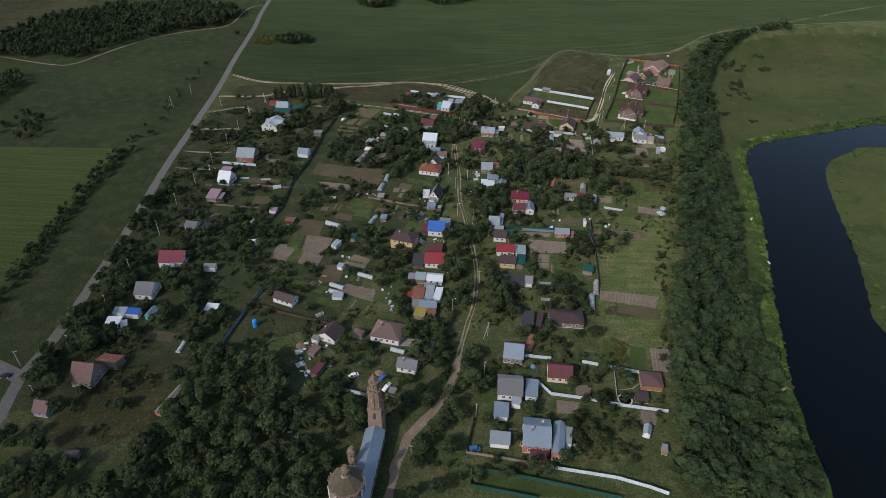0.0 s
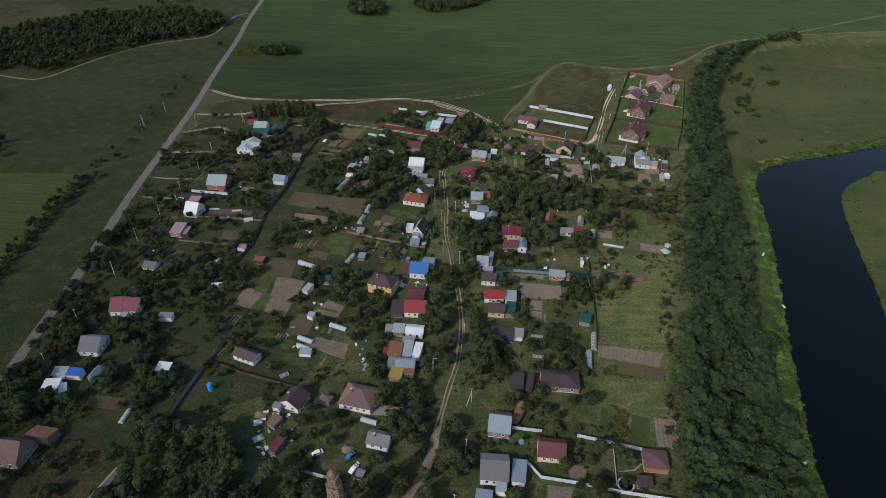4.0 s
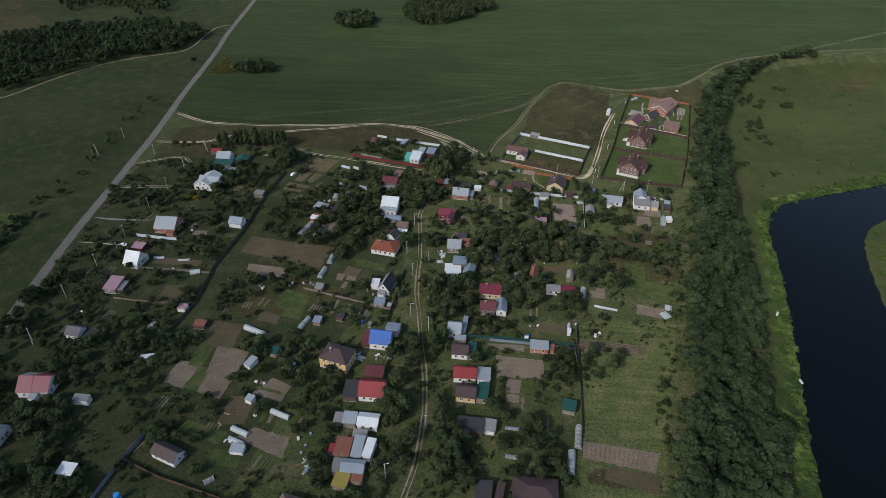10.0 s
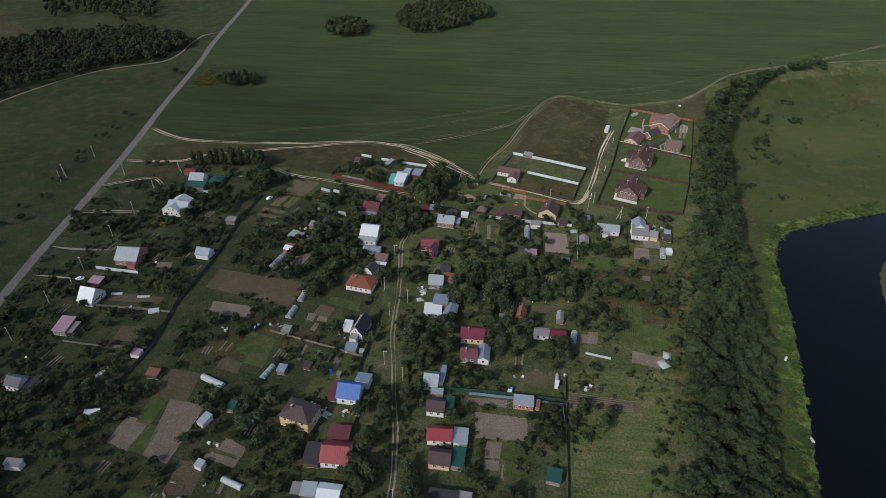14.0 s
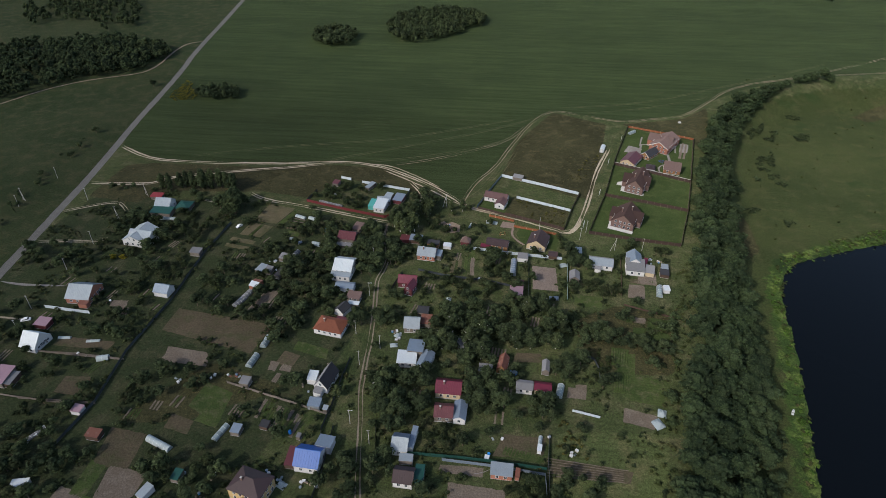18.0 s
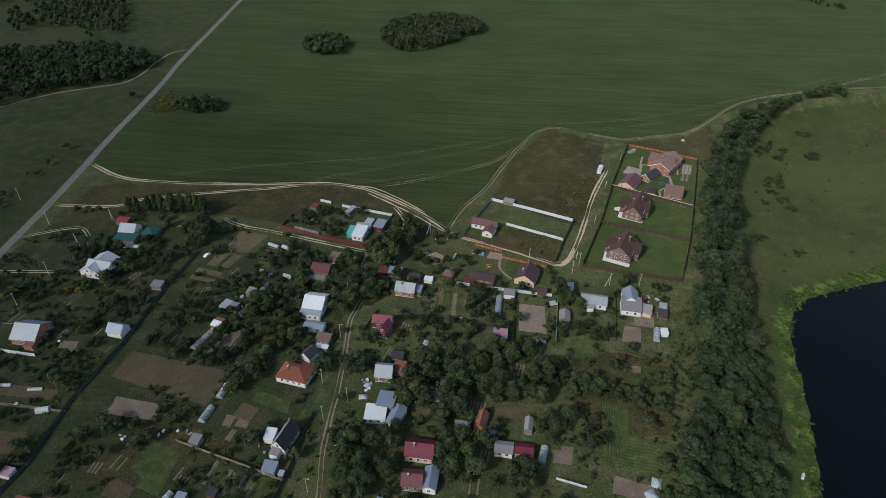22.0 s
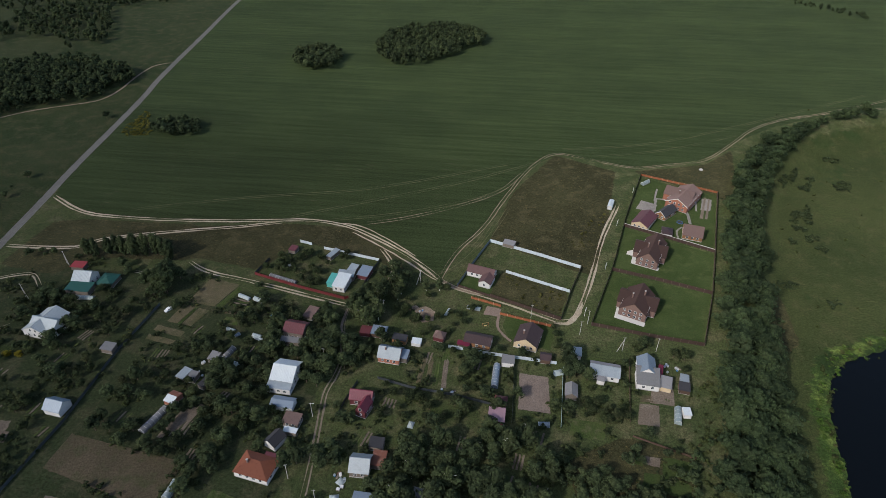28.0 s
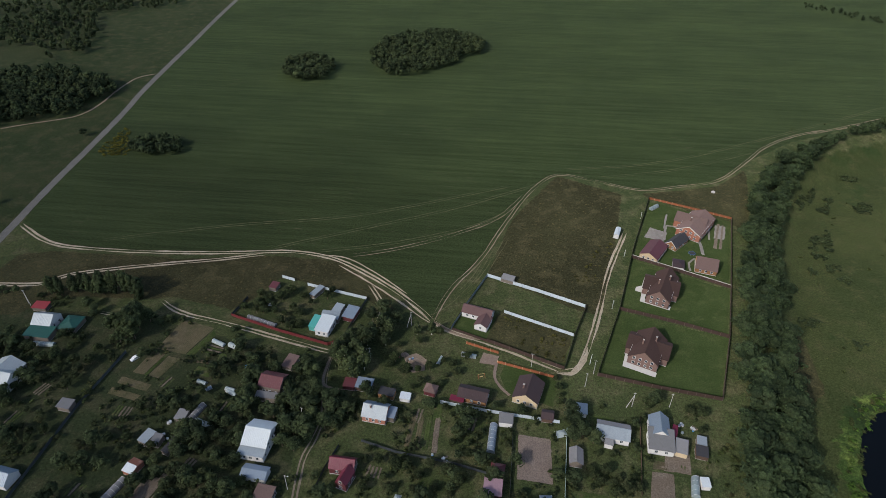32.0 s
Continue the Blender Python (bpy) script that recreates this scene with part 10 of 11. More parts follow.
wild('west_edge_trees', scatter([(-418.1, 459.9), (-429.4, 520.2), (-413.9, 529.0), (-398.1, 508.1), (-394.6, 468.0), (-389.3, 432.7)], 6, random.Random(15), 0.95), ('round', 'birch'), 'leaf', (6, 10), (0.3, 0.42), 'dark trees at the meadow edge', 'trees', 90, 18)
wild('field_hedge', scatter([(-233.7, 195.4), (-236.8, 224.1), (-238.8, 255.3), (-244.6, 295.2), (-249.6, 336.8), (-254.2, 384.0), (-244.2, 385.0), (-239.6, 337.8), (-234.6, 296.6), (-228.8, 256.3), (-226.8, 224.9), (-223.7, 196.4)], 3.2, random.Random(11), 0.8), ('round', 'bush'), 'leaf', (2.5, 5.5), (0.34, 0.5), 'ragged dark hedge along the field edge', 'trees', 130, 14)
wild('roadside_hedge', scatter([(-252.9, 396.9), (-250.7, 449.2), (-260.7, 519.3), (-261.4, 569.1), (-253.4, 569.3), (-252.7, 520.1), (-242.7, 449.8), (-244.9, 396.5)], 6, random.Random(14), 0.35), ('round', 'bush'), 'leaf', (2, 4.5), (0.34, 0.5), 'scattered roadside shrubs west of the road', 'trees', 130, 17)
wild('golden_weeds', scatter([(-236.0, 648.0), (-239.0, 690.0), (-232.0, 690.0), (-224.0, 668.0), (-213.0, 662.0), (-212.0, 643.0), (-228.0, 640.0)], 2.0, random.Random(91), 0.7), ('bush',), 'gold_leaf', (0.8, 1.8), (0.7, 1.2), 'yellow flowering weeds beside the roadside grove', 'weeds', 24, 91)
wild('young_tree_row', scatter([(89.4, 381.1), (102.8, 378.6), (117.5, 375.0), (133.9, 372.3), (132.5, 363.5), (115.7, 366.2), (100.8, 369.8), (87.8, 372.3)], 2.6, random.Random(14), 0.85), ('round', 'bush'), 'leaf_birch', (4, 6.5), (0.34, 0.5), 'row of young trees between gardens', 'trees', 130, 17)
for p in [(-167.0, 491.1), (-162.2, 490.8), (-156.1, 493.3), (-152.6, 495.1), (-147.0, 493.4), (-140.7, 493.2), (-135.5, 494.8), (-130.2, 496.3), (-125.0, 495.1), (-120.3, 492.0)]:
    s = rnd.uniform(11, 15)
    if not taken(p[0], p[1], 0.6):
        tree('poplar', p[0], p[1], s, s * rnd.uniform(0.2376, 0.3024))
for p in [(-112.7, 469.6), (-112.1, 473.7), (-106.8, 469.1), (-108.4, 464.3), (-112.4, 463.8), (-118.4, 467.0), (-105.7, 472.4), (-111.8, 475.8), (-104.2, 467.9), (-109.9, 471.2)]:
    s = rnd.uniform(11, 15)
    if not taken(p[0], p[1], 0.6):
        tree('broad', p[0], p[1], s, s * rnd.uniform(0.3168, 0.4032))
for p in [(-8.6, 468.1), (-6.0, 472.2), (-2.5, 474.5), (-9.9, 460.7), (-5.7, 456.0), (-2.3, 461.6), (0.7, 472.2), (2.4, 476.9), (6.7, 483.3), (10.4, 477.8), (2.6, 456.9), (-1.5, 452.1)]:
    s = rnd.uniform(10, 14)
    if not taken(p[0], p[1], 0.6):
        tree('birch', p[0], p[1], s, s * rnd.uniform(0.264, 0.336))
for p in [(0.1, 488.6), (4.8, 493.3), (11.4, 487.9), (-1.1, 444.9), (-8.7, 436.3), (-14.7, 440.2), (-15.7, 431.0), (-21.0, 436.4), (-4.9, 430.7), (-6.5, 423.4), (7.3, 429.2), (6.8, 442.6)]:
    s = rnd.uniform(7, 10)
    if not taken(p[0], p[1], 0.6):
        tree('broad', p[0], p[1], s, s * rnd.uniform(0.3696, 0.4704))
for p in [(94.0, 434.6), (96.0, 440.5), (96.4, 430.7), (92.4, 438.7)]:
    s = rnd.uniform(8, 11)
    if not taken(p[0], p[1], 0.6):
        tree('broad', p[0], p[1], s, s * rnd.uniform(0.3168, 0.4032))
for p in [(85.4, 410.3), (88.3, 407.8), (91.0, 409.7)]:
    s = rnd.uniform(6, 8)
    if not taken(p[0], p[1], 0.6):
        tree('broad', p[0], p[1], s, s * rnd.uniform(0.3696, 0.4704))
for p in [(50.6, 387.5), (54.8, 383.9), (58.8, 390.3), (67.0, 387.1), (70.8, 379.5), (74.0, 391.8), (79.0, 384.2), (82.6, 376.8), (79.3, 365.5), (75.7, 370.6), (67.8, 364.4), (61.4, 363.8), (56.3, 368.7), (51.2, 362.8), (45.8, 369.6), (41.6, 376.7), (39.7, 361.7), (33.0, 383.7), (31.3, 371.9), (27.0, 360.5), (45.1, 355.3), (39.1, 351.4)]:
    s = rnd.uniform(8, 13)
    if not taken(p[0], p[1], 0.6):
        tree('birch', p[0], p[1], s, s * rnd.uniform(0.2816, 0.3584))
for p in [(3.7, 326.3), (6.1, 332.4), (11.5, 328.5), (7.2, 319.6), (11.4, 321.3), (14.4, 324.4), (17.4, 327.6), (21.4, 323.7), (15.2, 318.9), (9.4, 313.0), (-2.1, 337.8), (1.8, 336.6), (18.2, 339.7), (21.4, 343.2), (9.8, 338.9), (-20.1, 374.6), (-17.0, 378.9), (-13.1, 373.3), (-16.6, 371.0), (-5.5, 376.0), (-9.8, 377.6), (-3.4, 372.3), (-4.6, 296.7), (-1.5, 292.4), (6.6, 293.1), (7.8, 297.9), (10.7, 299.3)]:
    s = rnd.uniform(6, 9)
    if not taken(p[0], p[1], 0.6):
        tree('broad', p[0], p[1], s, s * rnd.uniform(0.3696, 0.4704))
for p in [(40.9, 341.9), (44.7, 336.1), (48.1, 342.5), (46.2, 328.9), (50.7, 333.7), (55.4, 328.3), (40.5, 328.3), (66.8, 329.4), (70.4, 332.6), (73.6, 328.6), (74.5, 323.1), (71.2, 324.2), (78.2, 348.6), (81.6, 345.7), (84.3, 349.2), (82.3, 355.5), (89.8, 356.2), (97.9, 342.6), (101.9, 346.1)]:
    s = rnd.uniform(6, 10)
    if not taken(p[0], p[1], 0.6):
        tree('broad', p[0], p[1], s, s * rnd.uniform(0.3344, 0.4256))
for p in [(-7.3, 259.7), (-9.3, 256.4), (-3.4, 256.9), (-5.1, 250.7), (-8.2, 247.5), (-11.1, 251.7), (0.2, 282.1), (-1.8, 289.3), (2.3, 287.8), (-5.0, 294.8), (12.3, 252.0), (13.8, 246.3), (15.2, 240.8), (13.3, 235.3), (17.6, 238.3), (11.9, 258.0), (12.6, 230.0), (15.9, 227.7), (20.0, 233.1), (0.7, 239.7), (-2.3, 236.8), (-3.4, 231.4), (0.8, 229.1)]:
    s = rnd.uniform(6, 10)
    if not taken(p[0], p[1], 0.6):
        tree('broad', p[0], p[1], s, s * rnd.uniform(0.352, 0.448))
for p in [(-11.6, 284.7), (-8.6, 290.6), (-3.4, 279.6), (1.2, 285.6), (-6.1, 268.7), (-10.5, 263.2), (-7.0, 253.5), (-2.7, 256.2), (13.5, 240.8), (16.2, 232.1), (19.1, 236.7), (14.7, 223.6), (21.7, 230.3), (13.6, 250.1), (17.9, 245.6), (22.9, 224.1)]:
    s = rnd.uniform(6, 10)
    if not taken(p[0], p[1], 0.6):
        tree('broad', p[0], p[1], s, s * rnd.uniform(0.3168, 0.4032))
for p in [(-186.5, 175.5), (-180.0, 171.0), (-182.7, 177.4), (-176.2, 172.9), (-179.8, 181.0), (-166.9, 165.5), (-181.4, 206.7), (-174.6, 199.4), (-168.8, 196.0), (-179.8, 199.0), (-188.9, 210.3), (-180.9, 210.8), (-186.2, 236.7), (-185.7, 241.5), (-186.2, 251.3), (-191.7, 256.1), (-186.9, 259.0), (-187.7, 267.0), (-195.3, 289.6), (-194.9, 295.9), (-193.0, 299.2), (-190.9, 283.9), (-194.4, 307.5), (-193.8, 312.2), (-200.1, 292.4), (-213.8, 419.3), (-207.6, 414.7)]:
    s = rnd.uniform(6, 10)
    if not taken(p[0], p[1], 0.6):
        tree('broad', p[0], p[1], s, s * rnd.uniform(0.3696, 0.4704))
for p in [(-193.0, 323.3), (-191.9, 328.3), (-194.7, 335.7), (-190.3, 333.5), (-187.2, 316.6)]:
    s = rnd.uniform(4, 6)
    if not taken(p[0], p[1], 0.6):
        tree('spruce', p[0], p[1], s, s * rnd.uniform(0.2288, 0.2912))
for p in [(-159.4, 413.9), (-154.3, 414.4)]:
    s = rnd.uniform(2.2, 2.8)
    if not taken(p[0], p[1], 0.6):
        tree('gold', p[0], p[1], s, s * rnd.uniform(0.484, 0.616))
for p in [(-159.4, 446.6), (-155.4, 462.8)]:
    s = rnd.uniform(1.8, 2.2)
    if not taken(p[0], p[1], 0.6):
        tree('gold', p[0], p[1], s, s * rnd.uniform(0.44, 0.56))
for p in [(-30.2, 197.6), (-28.0, 201.4), (-16.7, 188.0), (-13.2, 191.6), (-9.7, 195.4), (-7.0, 192.0), (-10.4, 186.7), (5.5, 192.8), (1.9, 185.8), (4.5, 179.5), (0.9, 176.1), (-16.5, 172.0), (-12.7, 167.7), (5.7, 173.4), (-3.3, 163.9), (0.3, 159.8), (-11.2, 147.0), (-14.2, 144.3), (-8.3, 152.5), (-15.7, 136.8), (-46.6, 203.9), (-42.9, 196.8), (-47.6, 194.7), (-53.7, 199.7), (-39.5, 191.7), (-54.8, 192.5), (-48.9, 187.6)]:
    s = rnd.uniform(5, 9)
    if not taken(p[0], p[1], 0.6):
        tree('broad', p[0], p[1], s, s * rnd.uniform(0.3696, 0.4704))
for p in [(45.2, 153.1), (48.8, 156.0), (51.7, 153.5), (46.7, 148.1), (53.5, 151.0), (51.4, 158.9), (43.6, 158.4), (58.8, 170.7), (60.7, 167.9), (56.8, 172.0), (51.0, 171.7), (46.4, 162.7), (57.7, 186.1), (60.4, 187.9), (56.0, 182.8), (51.2, 182.5), (46.0, 179.0), (26.2, 208.6), (33.7, 205.4), (36.6, 209.3), (42.8, 205.9), (46.2, 202.5), (60.1, 210.8), (52.3, 210.3), (30.5, 216.6), (52.5, 234.5), (55.9, 239.1), (57.8, 232.7), (50.4, 241.0), (46.4, 243.0), (39.2, 242.5), (42.9, 252.0), (51.5, 250.2)]:
    s = rnd.uniform(4, 7)
    if not taken(p[0], p[1], 0.6):
        tree('apple', p[0], p[1], s, s * rnd.uniform(0.4048, 0.5152))
for p in [(61.7, 288.7), (64.7, 292.7), (66.9, 289.1), (60.0, 283.2), (56.6, 288.3), (67.4, 282.0), (63.9, 285.3), (66.8, 276.8), (60.8, 278.1), (22.4, 315.4), (25.3, 309.3), (30.8, 313.9), (33.5, 305.8), (28.1, 301.3), (39.2, 318.9), (45.0, 323.8), (50.7, 324.2), (56.1, 320.2), (67.8, 325.6), (71.2, 330.4), (73.5, 326.0), (75.8, 333.0)]:
    s = rnd.uniform(4, 6)
    if not taken(p[0], p[1], 0.6):
        tree('apple', p[0], p[1], s, s * rnd.uniform(0.4048, 0.5152))
for p in [(-169.0, 237.8), (-171.1, 233.1), (-173.1, 228.4), (-179.3, 246.8), (-177.2, 251.9), (-153.0, 264.0), (-147.9, 259.1), (-150.5, 269.6), (-146.9, 249.0), (-153.7, 243.6), (-171.3, 252.3), (-140.2, 239.8), (-132.4, 231.1), (-127.3, 214.3), (-119.0, 206.8), (-120.1, 199.1), (-122.5, 195.3), (-117.8, 210.9), (-118.0, 219.0), (-140.7, 213.4), (-144.4, 209.1), (-152.2, 197.1), (-146.6, 193.7), (-158.6, 196.6), (-160.6, 192.8), (-166.2, 196.1), (-165.0, 188.9), (-167.8, 187.0)]:
    s = rnd.uniform(4.5, 7.5)
    if not taken(p[0], p[1], 0.6):
        tree('broad', p[0], p[1], s, s * rnd.uniform(0.3872, 0.4928))
for p in [(-167.6, 291.6), (-166.7, 297.8), (-162.5, 304.5), (-151.2, 292.7), (-146.8, 299.2), (-154.8, 280.6), (-145.2, 281.2), (-141.3, 293.4), (-134.0, 282.0), (-131.2, 288.1), (-127.2, 271.2), (-124.5, 282.6), (-119.4, 271.7), (-121.5, 263.5), (-118.1, 283.1), (-169.1, 279.6), (-174.8, 285.0), (-176.0, 303.6), (-171.0, 317.2), (-152.6, 325.5), (-142.0, 326.3), (-134.2, 313.1), (-139.9, 309.4), (-159.6, 325.0), (-159.4, 339.6), (-140.7, 333.5), (-135.7, 341.3), (-126.4, 334.6)]:
    s = rnd.uniform(3.5, 6)
    if not taken(p[0], p[1], 0.6):
        tree('apple', p[0], p[1], s, s * rnd.uniform(0.4048, 0.5152))
for p in [(-36.9, 274.0), (-31.2, 271.0), (-32.7, 265.8), (-37.9, 267.1), (-34.2, 260.8), (-38.3, 257.3), (-43.0, 257.0), (-38.1, 251.2), (-33.9, 248.5), (-47.0, 253.6), (-40.2, 245.1), (-42.9, 242.0), (-30.4, 243.0), (-31.5, 237.3), (-34.1, 229.1), (-45.5, 247.6), (-56.0, 269.0), (-51.9, 272.8), (-46.1, 269.8), (-51.1, 280.0), (-58.1, 286.8), (-55.1, 290.9), (-67.4, 282.4), (-66.8, 271.6), (-72.9, 274.7)]:
    s = rnd.uniform(4, 6.5)
    if not taken(p[0], p[1], 0.6):
        tree('apple', p[0], p[1], s, s * rnd.uniform(0.4048, 0.5152))
for p in [(-18.8, 439.8), (-23.0, 445.0), (-24.0, 433.9), (-26.0, 428.4), (-18.9, 423.9), (-16.6, 445.6), (-22.4, 418.6), (-17.0, 414.2), (-12.8, 424.5), (-47.1, 437.0), (-50.5, 425.9), (-50.8, 415.7), (-52.4, 410.6), (-43.6, 411.5), (-45.2, 406.6), (-49.9, 448.0), (-48.1, 454.0), (-62.8, 446.7), (-56.4, 447.3), (-56.9, 405.4), (-57.0, 396.2), (-50.0, 392.4), (-45.6, 397.3), (-36.0, 393.8), (-37.9, 385.0), (-44.8, 384.4), (-62.7, 395.6), (-62.7, 386.9), (-61.3, 374.5), (-53.2, 375.3), (-65.3, 370.2), (-61.3, 366.7)]:
    s = rnd.uniform(4, 6.5)
    if not taken(p[0], p[1], 0.6):
        tree('apple', p[0], p[1], s, s * rnd.uniform(0.4048, 0.5152))
for p in [(-121.4, 413.7), (-122.1, 408.6), (-116.2, 409.2), (-128.0, 408.0), (-120.7, 399.1), (-114.9, 399.7), (-133.4, 412.5), (-140.8, 411.7), (-134.5, 402.5), (-150.5, 421.1), (-149.7, 432.1), (-143.4, 432.7), (-134.0, 433.7), (-130.2, 439.8), (-126.3, 446.0), (-119.8, 446.7), (-138.6, 450.8), (-148.0, 456.0), (-136.1, 460.4), (-172.0, 413.7), (-172.3, 403.6), (-172.2, 408.6), (-184.1, 412.5), (-168.9, 419.2), (-160.2, 409.8), (-160.7, 399.8), (-133.3, 388.7), (-133.9, 384.2), (-124.1, 376.6), (-142.2, 383.3), (-136.0, 367.3)]:
    s = rnd.uniform(3.5, 6)
    if not taken(p[0], p[1], 0.6):
        tree('apple', p[0], p[1], s, s * rnd.uniform(0.4048, 0.5152))
for p in [(49.2, 426.8), (51.8, 421.7), (53.8, 424.6), (55.9, 427.6), (52.1, 416.5), (47.8, 429.4), (45.2, 421.0), (56.6, 414.5), (44.2, 408.1), (48.8, 403.9), (37.6, 409.9), (34.0, 404.6), (29.1, 408.9), (24.8, 408.4), (21.4, 403.2), (16.3, 407.5), (24.3, 398.8), (32.6, 399.7), (40.8, 400.7), (14.1, 397.7), (50.7, 406.5), (61.2, 407.6)]:
    s = rnd.uniform(3.5, 6)
    if not taken(p[0], p[1], 0.6):
        tree('apple', p[0], p[1], s, s * rnd.uniform(0.4048, 0.5152))
for p in [(-56.9, 497.1), (-51.2, 493.3), (-58.3, 492.5), (-49.1, 500.2), (-44.8, 505.3), (-37.7, 501.5), (-26.2, 502.8), (-24.5, 507.6), (-18.7, 508.3), (-40.8, 492.4), (-43.6, 487.8), (-35.3, 488.7), (-37.0, 480.3), (-54.8, 499.5), (-58.2, 488.2), (-18.9, 497.0)]:
    s = rnd.uniform(3.5, 6)
    if not taken(p[0], p[1], 0.6):
        tree('apple', p[0], p[1], s, s * rnd.uniform(0.4048, 0.5152))
for p in [(146.1, 446.1), (144.8, 450.4), (141.3, 447.1), (126.1, 449.9), (124.0, 451.2), (144.0, 437.4), (100.9, 409.6), (104.9, 408.9), (106.6, 405.6), (99.0, 411.8), (111.0, 408.4), (113.8, 413.4), (103.5, 414.7), (115.2, 408.9)]:
    s = rnd.uniform(3, 5.5)
    if not taken(p[0], p[1], 0.6):
        tree('apple', p[0], p[1], s, s * rnd.uniform(0.4048, 0.5152))
for p in [(13.7, 414.8), (18.0, 410.2), (12.6, 409.6), (35.7, 425.3), (33.6, 423.7), (15.9, 446.8), (15.1, 437.4), (21.6, 457.4), (26.6, 457.9), (31.4, 460.2), (15.5, 463.6), (13.5, 459.9), (30.4, 448.5), (25.5, 447.9)]:
    s = rnd.uniform(3.5, 6)
    if not taken(p[0], p[1], 0.6):
        tree('apple', p[0], p[1], s, s * rnd.uniform(0.3872, 0.4928))
for p in [(-142.7, 429.0), (-137.6, 432.8), (-132.4, 436.6), (-121.2, 431.4), (-122.1, 441.1), (-133.7, 446.7), (-141.2, 445.9), (-150.8, 452.0), (-132.9, 454.0), (-121.1, 448.1), (-120.0, 455.5), (-132.0, 461.6), (-111.1, 449.3), (-116.9, 459.5), (-138.9, 420.1), (-130.0, 418.2), (-122.6, 422.0), (-126.7, 410.0), (-116.0, 408.4), (-112.2, 417.3), (-111.0, 423.3), (-109.9, 429.5), (-106.7, 401.4), (-99.6, 404.9), (-96.1, 410.6), (-124.0, 399.5), (-112.1, 395.8), (-95.8, 395.1)]:
    s = rnd.uniform(3, 5.5)
    if not taken(p[0], p[1], 0.6):
        tree('apple', p[0], p[1], s, s * rnd.uniform(0.4224, 0.5376))
for p in [(-77.2, 390.0), (-73.5, 395.1), (-66.0, 393.5), (-58.7, 392.0), (-54.6, 397.2), (-46.3, 393.4), (-65.4, 400.9), (-60.1, 404.0), (-51.5, 400.0), (-47.2, 405.5), (-38.8, 401.4), (-74.3, 405.0), (-81.3, 409.5), (-48.3, 413.2), (-40.6, 411.4), (-39.2, 419.7), (-47.1, 421.7), (-55.1, 423.6), (-56.0, 415.1), (-45.8, 430.6), (-39.0, 425.4), (-54.0, 432.7), (-62.4, 434.9), (-63.2, 425.7), (-29.8, 395.2), (-35.1, 392.3), (-42.3, 389.2)]:
    s = rnd.uniform(3.5, 6)
    if not taken(p[0], p[1], 0.6):
        tree('apple', p[0], p[1], s, s * rnd.uniform(0.4048, 0.5152))
for p in [(-27.1, 432.7), (-25.5, 439.0), (-23.2, 424.3), (-18.1, 419.3), (-20.9, 413.6), (-28.7, 426.6), (-15.7, 411.6), (-12.0, 406.9), (-27.6, 441.9), (-20.4, 442.7), (-18.9, 446.1), (-25.7, 452.0), (-22.9, 455.8), (-35.6, 450.9), (-62.9, 447.8), (-59.3, 451.7), (-55.6, 455.6), (-49.2, 456.3)]:
    s = rnd.uniform(5, 8)
    if not taken(p[0], p[1], 0.6):
        tree('broad', p[0], p[1], s, s * rnd.uniform(0.3696, 0.4704))
for p in [(-54.7, 371.2), (-49.6, 364.0), (-46.7, 372.0), (-56.1, 367.2), (-69.5, 381.9), (-68.2, 386.3), (-55.8, 383.3), (-45.6, 368.2), (-93.6, 406.5), (-87.1, 397.8), (-92.8, 397.2), (-92.1, 388.3), (-91.4, 379.8), (-95.9, 383.6), (-81.8, 380.7), (-71.8, 365.7), (-72.0, 373.5), (-96.8, 379.3), (-108.8, 386.6), (-102.3, 378.7)]:
    s = rnd.uniform(4.5, 7.5)
    if not taken(p[0], p[1], 0.6):
        tree('broad', p[0], p[1], s, s * rnd.uniform(0.3872, 0.4928))
for p in [(-145.5, 283.8), (-138.4, 280.6), (-131.5, 277.4), (-128.1, 281.4), (-144.9, 272.7), (-136.3, 266.3), (-128.9, 266.8), (-119.9, 264.1), (-113.1, 271.6), (-141.9, 262.4), (-128.8, 256.8), (-117.7, 254.4), (-156.5, 279.1), (-150.0, 272.3), (-111.1, 261.4), (-170.8, 263.6), (-171.6, 256.8), (-165.9, 244.5), (-155.3, 239.3), (-152.0, 245.5), (-146.8, 249.0), (-138.1, 246.6), (-144.0, 240.2), (-147.4, 234.1), (-133.9, 235.1)]:
    s = rnd.uniform(4.5, 7.5)
    if not taken(p[0], p[1], 0.6):
        tree('broad', p[0], p[1], s, s * rnd.uniform(0.3872, 0.4928))
for p in [(-86.7, 277.2), (-81.8, 270.5), (-85.5, 266.8), (-82.8, 281.2), (-75.7, 267.5), (-72.6, 282.0), (-85.6, 253.7), (-79.8, 251.1), (-89.1, 250.3), (-92.6, 247.0), (-92.5, 241.1), (-70.4, 251.8), (-76.2, 254.4), (-65.7, 252.1), (-102.1, 252.4), (-107.8, 248.9), (-107.4, 242.9), (-98.1, 237.8), (-88.0, 235.8), (-79.0, 236.5)]:
    s = rnd.uniform(3.5, 6)
    if not taken(p[0], p[1], 0.6):
        tree('broad', p[0], p[1], s, s * rnd.uniform(0.4048, 0.5152))
for p, s in (((-260.5, 670.5), 6.5), ((-257.0, 569.5), 5.5), ((-254.5, 543.5), 5.0), ((-252.8, 528.0), 4.2), ((-249.5, 487.0), 4.5), ((-246.0, 461.0), 4.0), ((-244.0, 438.0), 4.4), ((-240.0, 412.0), 5.0), ((-240.5, 384.0), 5.2)):
    tree('broad', p[0], p[1], s, s * 0.5)
